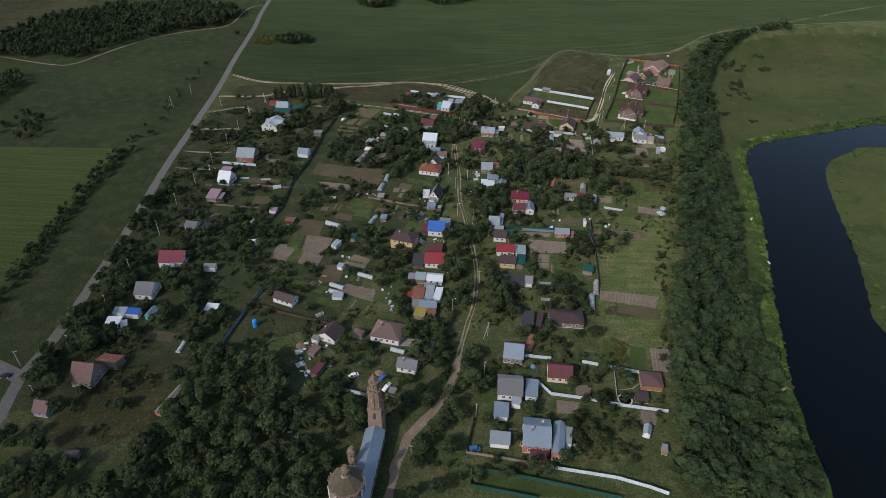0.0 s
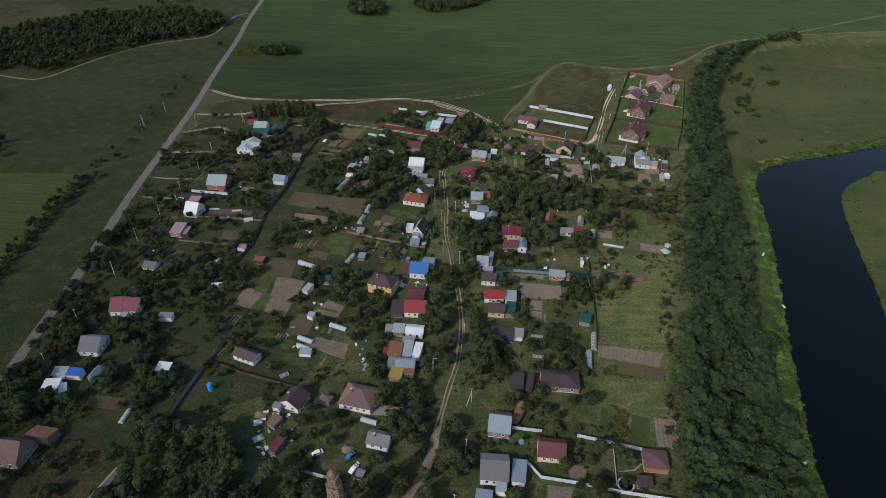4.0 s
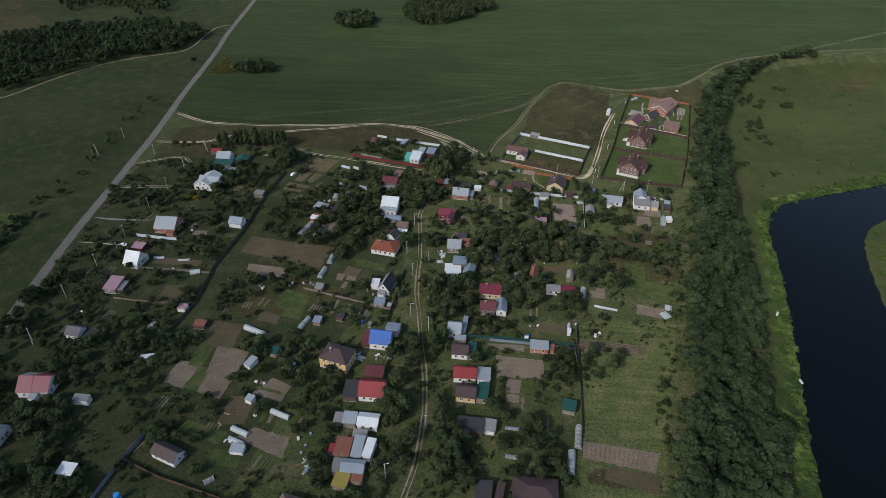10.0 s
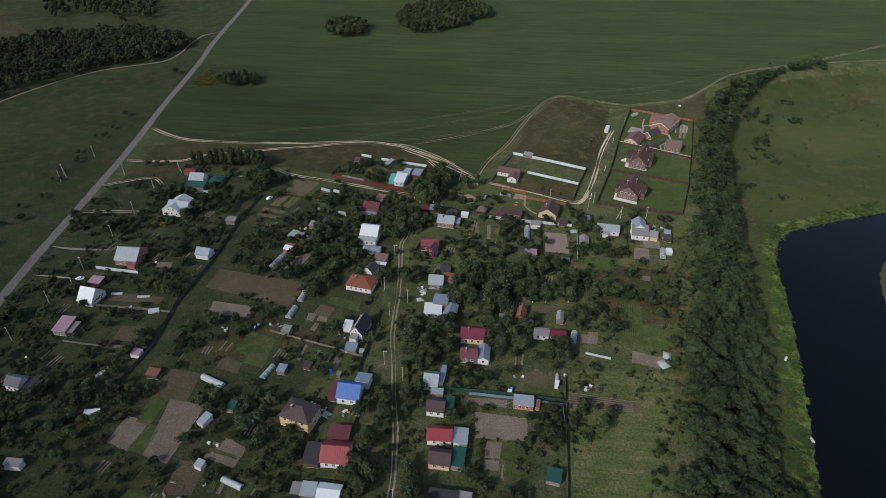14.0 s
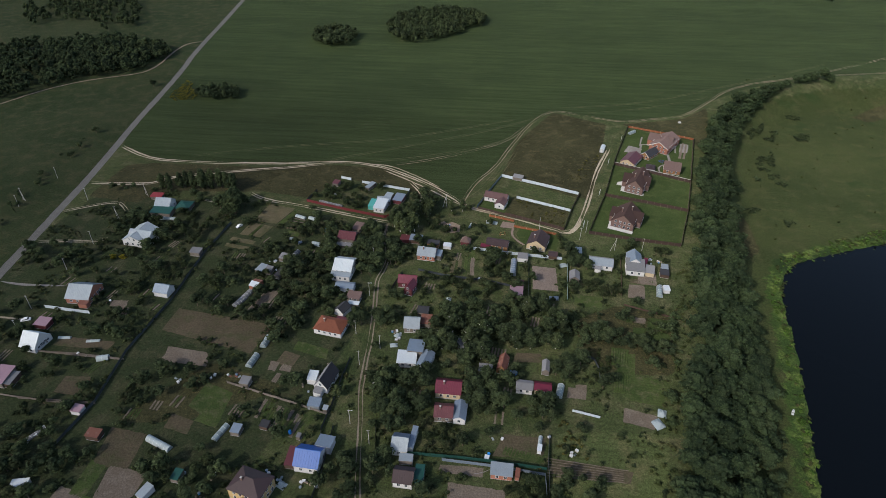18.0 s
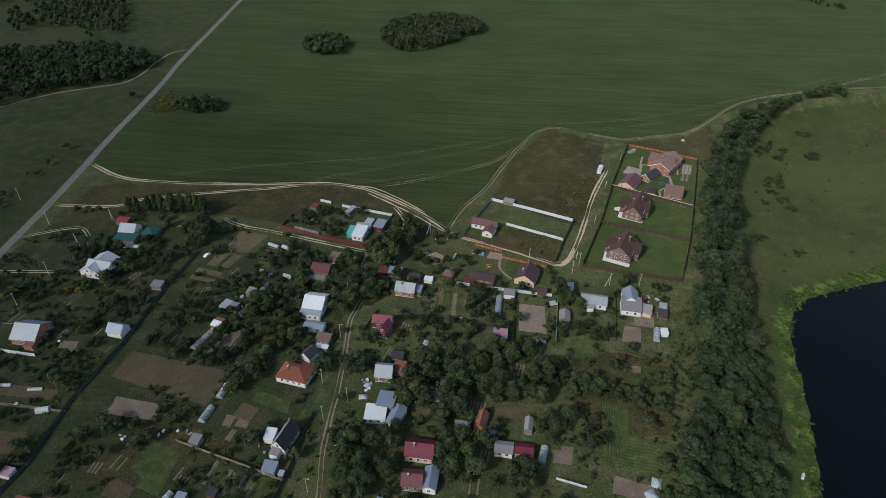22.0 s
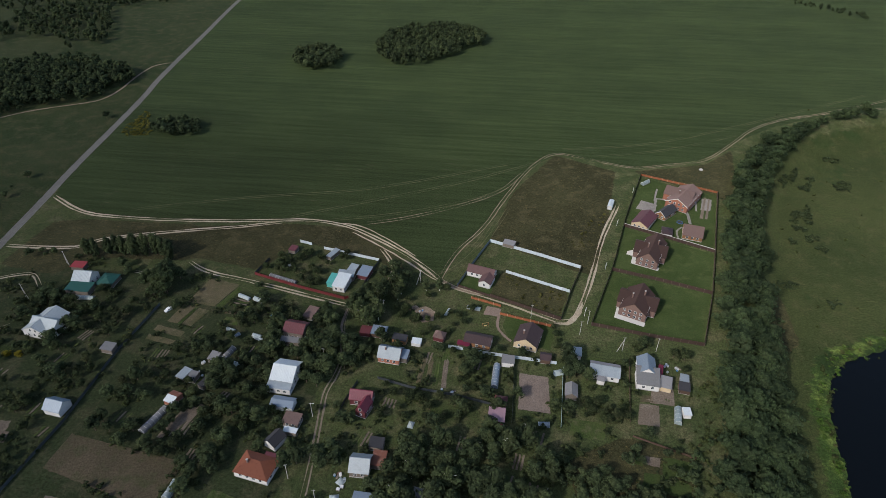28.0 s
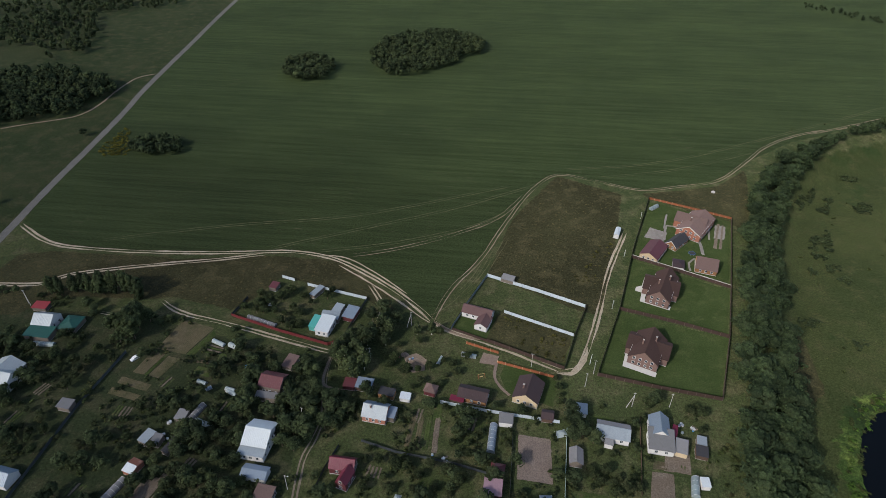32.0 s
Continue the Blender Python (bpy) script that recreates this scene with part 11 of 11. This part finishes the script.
for p in ((-159.7, 414.2), (-154.1, 414.7)):
    tree('gold', p[0], p[1], 2.2, 2.3)
wild('corner_thicket', scatter([(-176.7, 142.0), (-169.9, 147.3), (-149.7, 136.0), (-135.8, 124.8), (-132.0, 117.9), (-159.4, 116.2)], 6.2, random.Random(92), 0.85, 1.0) + scatter([(-183.6, 174.0), (-187.1, 186.8), (-183.8, 193.5), (-172.9, 181.4), (-168.6, 165.4), (-174.2, 162.0)], 5.2, random.Random(93), 0.85, 1.0), ('round', 'round', 'birch'), 'leaf', (5, 10), (0.4, 0.5), 'dense dark trees at the road junction', 'trees', 260, 92)
grove = [(-125.4, 177.7), (-104.8, 189.3), (-85.8, 185.3), (-65.1, 172.0), (-50.4, 169.8), (-37.8, 164.6), (-38.3, 153.3), (-46.2, 137.4), (-48.4, 119.0), (-79.7, 107.0), (-122.6, 104.4), (-123.5, 121.0), (-120.3, 140.3), (-110.8, 160.1)]
grove_places = scatter(grove, 6.4, random.Random(21), 0.92, 0.8)
for form, low, high, wide, spots in (
        ('broad', 6.5, 9.5, 0.42, [(-113.5, 460.8), (-108.8, 463.5), (-104.7, 467.6), (-111.3, 474.3), (-107.1, 476.3), (-11.0, 460.5), (-6.4, 457.3), (-6.9, 465.9), (-0.6, 463.9), (-1.1, 457.8), (-6.2, 471.6)]),
        ('apple', 3.5, 5.5, 0.5, [(-65.4, 490.6), (-59.8, 492.9), (-55.2, 495.1), (-50.0, 499.1), (-47.1, 503.7), (-38.9, 502.0), (-49.0, 489.3), (-43.5, 482.1), (-38.1, 478.2), (-33.6, 480.2), (-37.3, 489.1), (-60.6, 501.2), (-33.4, 497.6), (-54.5, 488.0)]),
        ('broad', 5, 8, 0.42, [(21.7, 242.6), (16.8, 230.3), (38.0, 240.5), (41.2, 229.0), (34.5, 250.6), (48.8, 241.3), (25.7, 223.9), (51.5, 228.8), (57.6, 238.7), (47.6, 251.6)]),
        ('broad', 4, 7, 0.42, [(67.0, 325.7), (69.3, 317.1), (43.8, 325.8), (49.8, 313.1), (39.5, 308.0), (70.9, 313.0), (60.4, 322.8), (-3.3, 357.4), (-1.2, 336.0), (5.2, 322.1)]),
        ('birch', 5, 8, 0.34, [(-14.3, 328.2), (6.4, 288.8), (1.6, 282.5), (-9.6, 257.0), (10.4, 261.1), (-2.0, 240.9), (-9.2, 227.3)]),
        ('birch', 7, 9, 0.3, [(6.5, 477.4), (9.7, 482.1), (9.2, 473.4), (22.8, 482.2), (29.7, 482.9)]),
        ('broad', 5.5, 8.5, 0.42, [(-14.8, 440.7), (-10.3, 434.2), (-16.8, 438.1), (-5.7, 437.0), (-19.6, 435.5), (-24.0, 435.0), (-20.1, 430.8), (-1.0, 428.5), (0.8, 432.1), (-4.0, 424.5)]),
        ('apple', 2.6, 4.5, 0.52, [(33.7, 483.4), (24.5, 476.5), (19.7, 457.0), (23.2, 458.7), (15.3, 472.6), (37.0, 451.4), (39.2, 456.6), (41.4, 463.3), (37.4, 465.5), (28.2, 451.2), (44.0, 459.0), (47.5, 468.5), (10.0, 466.5), (12.5, 459.5)]),
        ('broad', 6, 8, 0.42, [(93.6, 435.2), (95.9, 432.2), (92.0, 429.0), (100.6, 428.6), (51.2, 434.8), (49.9, 429.2), (46.8, 425.7), (47.7, 435.5), (127.9, 451.3)]),
        ('apple', 2.2, 3.6, 0.55, [(88.3, 455.1), (88.5, 450.4), (87.2, 460.0), (88.4, 446.8), (67.5, 427.0), (66.6, 432.1), (66.4, 422.8), (130.8, 452.8), (124.9, 448.6), (105.7, 446.5), (101.6, 422.7), (107.3, 423.3), (42.3, 420.1), (53.5, 425.4), (40.6, 438.4), (98.1, 415.8), (102.9, 410.7), (108.5, 412.4)])):
    for p in spots:
        s = rnd.uniform(low, high)
        if not taken(p[0], p[1], 0.5):
            tree(form, p[0], p[1], s, s * wide * rnd.uniform(0.88, 1.12))
wild('churchyard_trees', grove_places[8:], ('round', 'round', 'birch'), 'leaf', (6, 11), (0.38, 0.48), 'dense dark trees of the old churchyard', 'trees', 400, 21)
for p in grove_places[:8]:
    s = rnd.uniform(7, 11)
    tree('broad', p[0], p[1], s, s * 0.42)
for p in scatter([(-176.8, 129.4), (-159.1, 135.4), (-142.4, 129.1), (-123.7, 125.5), (-119.0, 108.6), (-156.5, 100.4)], 9.0, random.Random(22), 0.75, 1.0):
    s = rnd.uniform(6, 10)
    tree('broad', p[0], p[1], s, s * rnd.uniform(0.36, 0.46))
for p in scatter([(-23.0, 120.6), (-19.5, 144.0), (-5.9, 169.6), (-0.6, 189.0), (8.1, 176.6), (3.9, 145.4), (-1.5, 121.9)], 7.5, random.Random(23), 0.5, 1.5):
    s = rnd.uniform(5, 9)
    tree('broad', p[0], p[1], s, s * rnd.uniform(0.36, 0.46))
wild('roadside_thicket', scatter([(-179.6, 187.3), (-180.9, 210.8), (-187.6, 245.2), (-191.9, 275.7), (-195.6, 310.1), (-195.4, 340.8), (-183.1, 329.1), (-179.0, 290.8), (-176.2, 267.8), (-173.4, 247.2), (-165.6, 220.1), (-157.8, 196.7), (-164.2, 180.3)], 5.2, random.Random(24), 0.6, 0.6), ('round', 'birch', 'round'), 'leaf', (4, 9), (0.4, 0.5), 'dense dark thicket between the road and gardens', 'trees', 260, 24)
orchard = [p for p in scatter([(-180.2, 161.7), (-178.8, 206.9), (-191.8, 293.0), (-211.9, 409.3), (-212.4, 489.0), (-171.8, 492.2), (-100.1, 481.3), (-69.4, 476.6), (-16.9, 467.2), (-5.1, 441.3), (38.0, 446.1), (87.8, 438.2), (120.4, 443.3), (148.4, 446.4), (136.0, 384.9), (113.1, 311.1), (67.8, 263.4), (61.6, 203.5), (87.3, 194.6), (77.7, 145.0), (-1.9, 130.7), (-64.1, 188.4), (-108.5, 185.5), (-131.7, 164.7), (-136.5, 141.9)], 5.0, random.Random(61), 0.6, 1.3) if noise.noise((p[0] * 0.03, p[1] * 0.03, 14)) + 0.6 * noise.noise((p[0] * 0.11, p[1] * 0.11, 18)) > 0.12]
wild('orchard_trees', orchard, ('round', 'round', 'bush'), 'leaf', (3.5, 7.5), (0.42, 0.55), 'dark fruit trees crowding the gardens', 'trees', 180, 61)
wild('barn_grove', scatter([(-50.5, 456.2), (-46.7, 456.6), (-41.0, 437.3), (-23.1, 435.6), (-25.2, 459.0), (-16.6, 456.5), (-11.4, 428.5), (-11.7, 409.4), (-20.9, 413.6), (-32.1, 426.2), (-44.6, 430.7)], 5.2, random.Random(62), 0.75, 0.8) + scatter([(-67.2, 413.8), (-43.6, 424.9), (-26.6, 410.3), (-23.9, 390.8), (-50.2, 387.9)], 5.4, random.Random(63), 0.6, 0.8), ('round', 'birch', 'round'), 'leaf', (5, 10), (0.4, 0.5), 'dense dark trees round an old barn', 'trees', 260, 62)
wild('plot_trees', scatter([(-180, 345), (-176, 455), (-150, 470), (-118, 455), (-120, 300), (-168, 300)], 7.2, random.Random(101), 0.42, 0.6) + scatter([(-95, 380), (-92, 455), (-70, 460), (-20, 455), (-18, 395), (-60, 380)], 6.8, random.Random(102), 0.4, 0.6), ('round', 'bush', 'round'), 'leaf_apple', (2.4, 5), (0.45, 0.6), 'apple trees and tall berry bushes scattered over garden plots', 'trees', 150, 101)
wild('inner_grove', scatter([(12.4, 379.6), (30.5, 388.9), (64.2, 396.6), (86.1, 387.4), (88.8, 376.0), (81.0, 361.5), (62.7, 365.6), (52.7, 366.7), (45.2, 348.9), (40.4, 348.5), (38.0, 344.7), (26.0, 346.3), (14.9, 365.3)], 5.2, random.Random(64), 0.8, 0.9) + scatter([(1.2, 341.4), (8.1, 343.8), (25.0, 343.6), (26.8, 320.5), (19.6, 319.9), (5.0, 320.1)], 5.0, random.Random(65), 0.75, 0.8) + scatter([(41.6, 346.8), (60.6, 345.0), (60.1, 333.1), (54.2, 326.1), (41.8, 328.2)], 5.0, random.Random(66), 0.75, 0.8), ('round', 'birch', 'round'), 'leaf', (6, 10.5), (0.38, 0.46), 'tall dark trees between the eastern gardens', 'trees', 280, 64)
ribbon('drive', [(-206.8, 388.7), (-193.4, 387.2), (-171.0, 388.2)], 1.6, 'paving', 0.05, 0.3, 'pale paved drive to a house', 'path')
ribbon('drive', [(-201.2, 362.5), (-187.8, 362.2), (-174.4, 361.5)], 1.3, 'track', 0.05, 0.4, 'pale grassy drive to a house', 'path')
fence([(-163.8, 341.4), (-137.3, 341.6), (-114.3, 340.3)], 1.1, 'wood', 'grey wooden picket fence between gardens', 3.8)
fence([(-173.5, 297.6), (-170.5, 302.7), (-169.3, 308.5)], 1.6, 'dark_fence', 'dark weathered board fence along a garden alley', 3.8)
clutter([(-129.0, 294.2), (-127.8, 297.6), (-127.5, 301.7), (-162.2, 304.1), (-165.7, 304.5), (-136.7, 341.7), (-132.4, 341.2), (-127.9, 341.2), (-141.6, 378.6), (-143.3, 376.9), (73.4, 314.9), (51.2, 312.3), (54.9, 312.3), (-30.8, 332.8), (-27.3, 329.2), (-22.4, 345.6)])
bed((54.7, 305.2), (70.5, 302.8), (71.3, 306.6), (56.0, 309.8), 'crops', 'green vegetable bed in rows', 1.2, 0, 0.15)
TAKEN.append((63.1, 306.1, -0.15, 14.7, 4.4))
bed((-134.8, 370.1), (-128.7, 369.6), (-130.2, 375.0), (-136.1, 375.5), 'soil', 'bare dug brown garden bed with raised rows', 1, 0, 0.1)
TAKEN.append((-132.4, 372.6, -0.08, 5.6, 5.1))
wild('straw_weeds', scatter([(68.7, 210.9), (75.6, 211.3), (73.3, 195.6), (68.6, 194.7)], 1.5, random.Random(71), 0.75, 0.3) + scatter([(76.7, 323.8), (89.2, 323.2), (88.2, 304.9), (77.6, 307.2)], 2.2, random.Random(72), 0.5, 0.3) + scatter([(63.7, 500.4), (95.7, 489.0), (90.9, 472.5), (70.1, 477.0)], 2.6, random.Random(73), 0.35, 0.3) + scatter([(108.7, 561.5), (126.2, 577.1), (133.1, 604.8), (120.8, 555.3), (111.4, 530.3), (98.0, 528.7)], 3.0, random.Random(74), 0.4, 0.3), ('bush',), 'straw_leaf', (0.8, 1.5), (0.7, 1.2), 'tall straw-yellow weeds in garden strips', 'weeds', 24, 71)
bed((-67.1, 260.8), (-54.2, 257.7), (-53.9, 259.4), (-66.6, 262.6), 'soil', 'bare dug brown garden bed with raised rows', 0.9, 1, 0.1)
TAKEN.append((-60.4, 260.1, -0.24, 12.2, 1.7))
bed((-66.4, 263.6), (-54.0, 260.8), (-53.9, 262.5), (-66.1, 265.4), 'crops', 'green vegetable bed in rows', 0.9, 1, 0.12)
TAKEN.append((-60.1, 263.1, -0.22, 11.7, 1.7))
bed((-65.9, 266.4), (-54.0, 263.9), (-54.2, 265.6), (-65.9, 268.2), 'soil', 'bare dug brown garden bed with raised rows', 0.9, 1, 0.1)
TAKEN.append((-60.0, 266.0, -0.21, 11.2, 1.7))
bed((-59.9, 247.0), (-57.6, 246.5), (-57.0, 254.2), (-59.4, 254.7), 'crops', 'green vegetable bed in rows', 0.8, 0, 0.12)
TAKEN.append((-58.5, 250.6, -0.21, 2.2, 7.1))
bed((-90.1, 240.5), (-71.9, 234.7), (-70.0, 240.1), (-88.6, 245.5), 'crops', 'green vegetable bed in rows', 1.2, 0, 0.15)
TAKEN.append((-80.2, 240.2, -0.31, 17.6, 4.8))
bed((-56.6, 246.6), (-55.1, 246.4), (-54.3, 253.5), (-56.2, 254.0), 'soil', 'bare dug brown garden bed with raised rows', 0.8, 0, 0.1)
TAKEN.append((-55.5, 250.1, -0.13, 1.4, 6.8))
patch('lawn', [(19.1, 467.0), (23.9, 469.9), (29.5, 466.6), (29.3, 459.6), (24.2, 457.5), (20.5, 460.9)], 'dirt', 'bare trampled sandy ground', 'bare ground', 0.035)
meadow_patches = [[(287.7, 659.3), (284.7, 653.3), (282.4, 651.7), (282.6, 655.6), (285.1, 662.2), (288.1, 666.6), (289.2, 665.2)], [(265.1, 616.3), (262.4, 611.7), (259.8, 610.4), (259.2, 613.3), (261.0, 618.3), (264.0, 621.6), (265.8, 620.7)], [(262.5, 585.0), (260.4, 582.4), (257.5, 581.5), (256.0, 582.9), (257.0, 585.7), (259.9, 587.7), (262.3, 587.3)], [(229.2, 533.7), (227.4, 532.0), (224.6, 531.3), (222.9, 532.2), (223.5, 533.9), (226.1, 535.3), (228.6, 535.2)], [(252.8, 520.5), (249.7, 516.9), (245.8, 515.7), (243.9, 517.7), (245.4, 521.4), (249.3, 524.1), (252.6, 523.6)], [(327.1, 704.0), (324.5, 700.8), (321.2, 699.7), (319.7, 701.5), (321.1, 705.0), (324.4, 707.4), (327.1, 706.9)], [(226.1, 553.3), (224.7, 551.1), (223.1, 550.4), (222.5, 551.8), (223.3, 554.2), (225.0, 555.8), (226.2, 555.4)], [(271.7, 661.3), (267.9, 653.9), (264.1, 651.8), (263.1, 656.5), (265.7, 664.6), (270.0, 670.0), (272.7, 668.4)], [(260.0, 608.4), (255.4, 597.7), (252.4, 594.9), (253.0, 602.0), (257.0, 614.0), (261.3, 621.8), (262.6, 619.1)], [(364.4, 809.1), (358.2, 801.8), (349.6, 799.3), (345.0, 803.2), (347.8, 810.8), (356.1, 816.3), (363.5, 815.5)], [(367.2, 756.3), (359.2, 748.0), (347.7, 745.1), (341.2, 749.8), (344.7, 758.6), (355.6, 764.9), (365.7, 763.8)], [(272.4, 616.5), (267.4, 605.5), (263.8, 602.6), (264.3, 610.0), (268.5, 622.4), (273.4, 630.4), (275.1, 627.6)], [(438.0, 826.2), (428.4, 818.2), (413.7, 815.1), (404.7, 819.2), (408.3, 827.4), (421.9, 833.6), (435.2, 833.0)], [(319.0, 663.8), (313.2, 656.0), (306.3, 653.5), (303.3, 658.3), (306.6, 666.8), (313.7, 672.6), (319.2, 671.2)], [(407.0, 764.3), (399.7, 756.9), (389.8, 754.2), (384.7, 758.3), (388.1, 766.2), (397.8, 771.9), (406.2, 771.0)], [(344.8, 785.1), (339.5, 778.1), (332.6, 775.6), (329.2, 779.6), (332.0, 787.1), (338.8, 792.5), (344.6, 791.5)], [(282.6, 672.7), (278.0, 663.0), (274.2, 660.4), (274.0, 666.6), (277.6, 677.4), (282.4, 684.5), (284.6, 682.3)]]
meadow_patches += [[(x + a * (c * 0.45 - 0), y + b * (0.9 if abs(c) < 1 else 0.2)) for c, b in ((-1, 0), (-0.5, 4), (0.5, 4), (1, 0), (0.5, -4), (-0.5, -4))] for x, y, a in ((263.4, 618.0, 12), (258.5, 598.0, 10), (262.5, 588.0, 12), (263.0, 574.5, 10), (227.0, 534.0, 16), (281.0, 656.0, 10), (292.0, 671.0, 9), (316.0, 703.0, 12), (247.6, 582.0, 9), (371.0, 750.0, 14), (410.0, 778.0, 20))]
wild('meadow_scrub', [p for k, ring in enumerate(meadow_patches) for p in scatter(ring, 1.9, random.Random(80 + k), 0.85) if hz(*p) < -15], ('bush',), 'leaf', (0.9, 2.4), (0.7, 1.1), 'low dark scrub and nettle patches on the flood meadow', 'scrub', 40, 81)
bed((114.9, 387.3), (118.0, 386.6), (119.2, 391.3), (116.0, 391.6), 'crops', 'green vegetable bed in rows', 0.9, 0, 0.12)
TAKEN.append((117.0, 389.2, -0.22, 2.9, 4.1))
bed((118.7, 387.7), (124.3, 386.9), (125.4, 390.9), (119.8, 391.7), 'soil', 'bare dug brown garden bed with raised rows', 0.8, 0, 0.1)
TAKEN.append((122.0, 389.3, -0.14, 5.2, 3.8))
bed((82.1, 336.5), (90.1, 335.8), (91.1, 342.0), (83.3, 342.3), 'soil', 'bare dug brown garden bed with raised rows', 1.2, 0, 0.12)
TAKEN.append((86.6, 339.1, -0.09, 7.4, 5.4))
bed((103.7, 357.6), (110.8, 356.3), (113.4, 368.0), (105.5, 369.1), 'crops', 'green vegetable bed in rows', 1, 0, 0.3)
TAKEN.append((108.3, 362.8, -0.18, 6.6, 10.7))
bed((102.6, 341.1), (108.5, 340.2), (111.3, 353.2), (104.7, 354.2), 'crops', 'green vegetable bed in rows', 1, 0, 0.3)
TAKEN.append((106.8, 347.2, -0.15, 5.5, 12.2))
patch('lawn', [(124.7, 383.9), (135.9, 382.5), (137.5, 390.4), (126.8, 391.7)], 'lawn', 'evenly mown green lawn', 'lawn', 0.03)
patch('lawn', [(115.8, 376.4), (133.3, 374.5), (134.8, 379.7), (127.8, 383.6), (118.1, 383.9)], 'lawn', 'mown green strip beside the hedge', 'lawn', 0.03)
patch('lawn', [(185.6, 583.6), (191.5, 582.5), (196.0, 597.1), (189.9, 598.3)], 'paving', 'pale paved garden yard', 'paving', 0.05)
ribbon('garden_path', [(163.0, 607.5), (160.5, 599.3), (158.2, 590.8)], 1.1, 'paving', 0.064, 0.2, 'pale paved path between lawns', 'path')
ribbon('garden_path', [(167.3, 583.2), (175.3, 581.2), (175.0, 566.2)], 1.1, 'paving', 0.064, 0.2, 'pale paved path between lawns', 'path')
ribbon('garden_path', [(188.6, 607.9), (185.2, 594.0), (182.5, 581.5)], 1.1, 'paving', 0.064, 0.2, 'pale paved path between lawns', 'path')
ribbon('garden_path', [(164.6, 549.0), (165.3, 556.4), (169.8, 561.2)], 1.1, 'paving', 0.064, 0.2, 'pale paved path between lawns', 'path')
trampoline(168.9, 565.5, 1.8)
village = [(-180.2, 161.7), (-178.8, 206.9), (-191.8, 293.0), (-211.9, 409.3), (-212.4, 489.0), (-171.8, 492.2), (-100.1, 481.3), (-69.4, 476.6), (-16.9, 467.2), (-5.1, 441.3), (38.0, 446.1), (87.8, 438.2), (120.4, 443.3), (148.4, 446.4), (136.0, 384.9), (113.1, 311.1), (67.8, 263.4), (61.6, 203.5), (87.3, 194.6), (77.7, 145.0), (-1.9, 130.7), (-64.1, 188.4), (-108.5, 185.5), (-131.7, 164.7), (-136.5, 141.9)]
shrub_places = [p for p in scatter(village, 2.7, random.Random(31), 0.72, 0.4) if noise.noise((p[0] * 0.045, p[1] * 0.045, 4)) + 0.5 * noise.noise((p[0] * 0.16, p[1] * 0.16, 8)) > 0.04]
wild('garden_shrubs', shrub_places[::2], ('bush', 'round'), 'leaf_apple', (0.9, 3.4), (0.5, 0.8), 'mixed green garden shrubs and berry bushes', 'shrubs', 36, 8)
wild('garden_weeds', shrub_places[1::2], ('bush',), 'weed_leaf', (0.35, 1.3), (0.9, 1.7), 'tall weeds and vegetable plants in gardens', 'weeds', 18, 9)
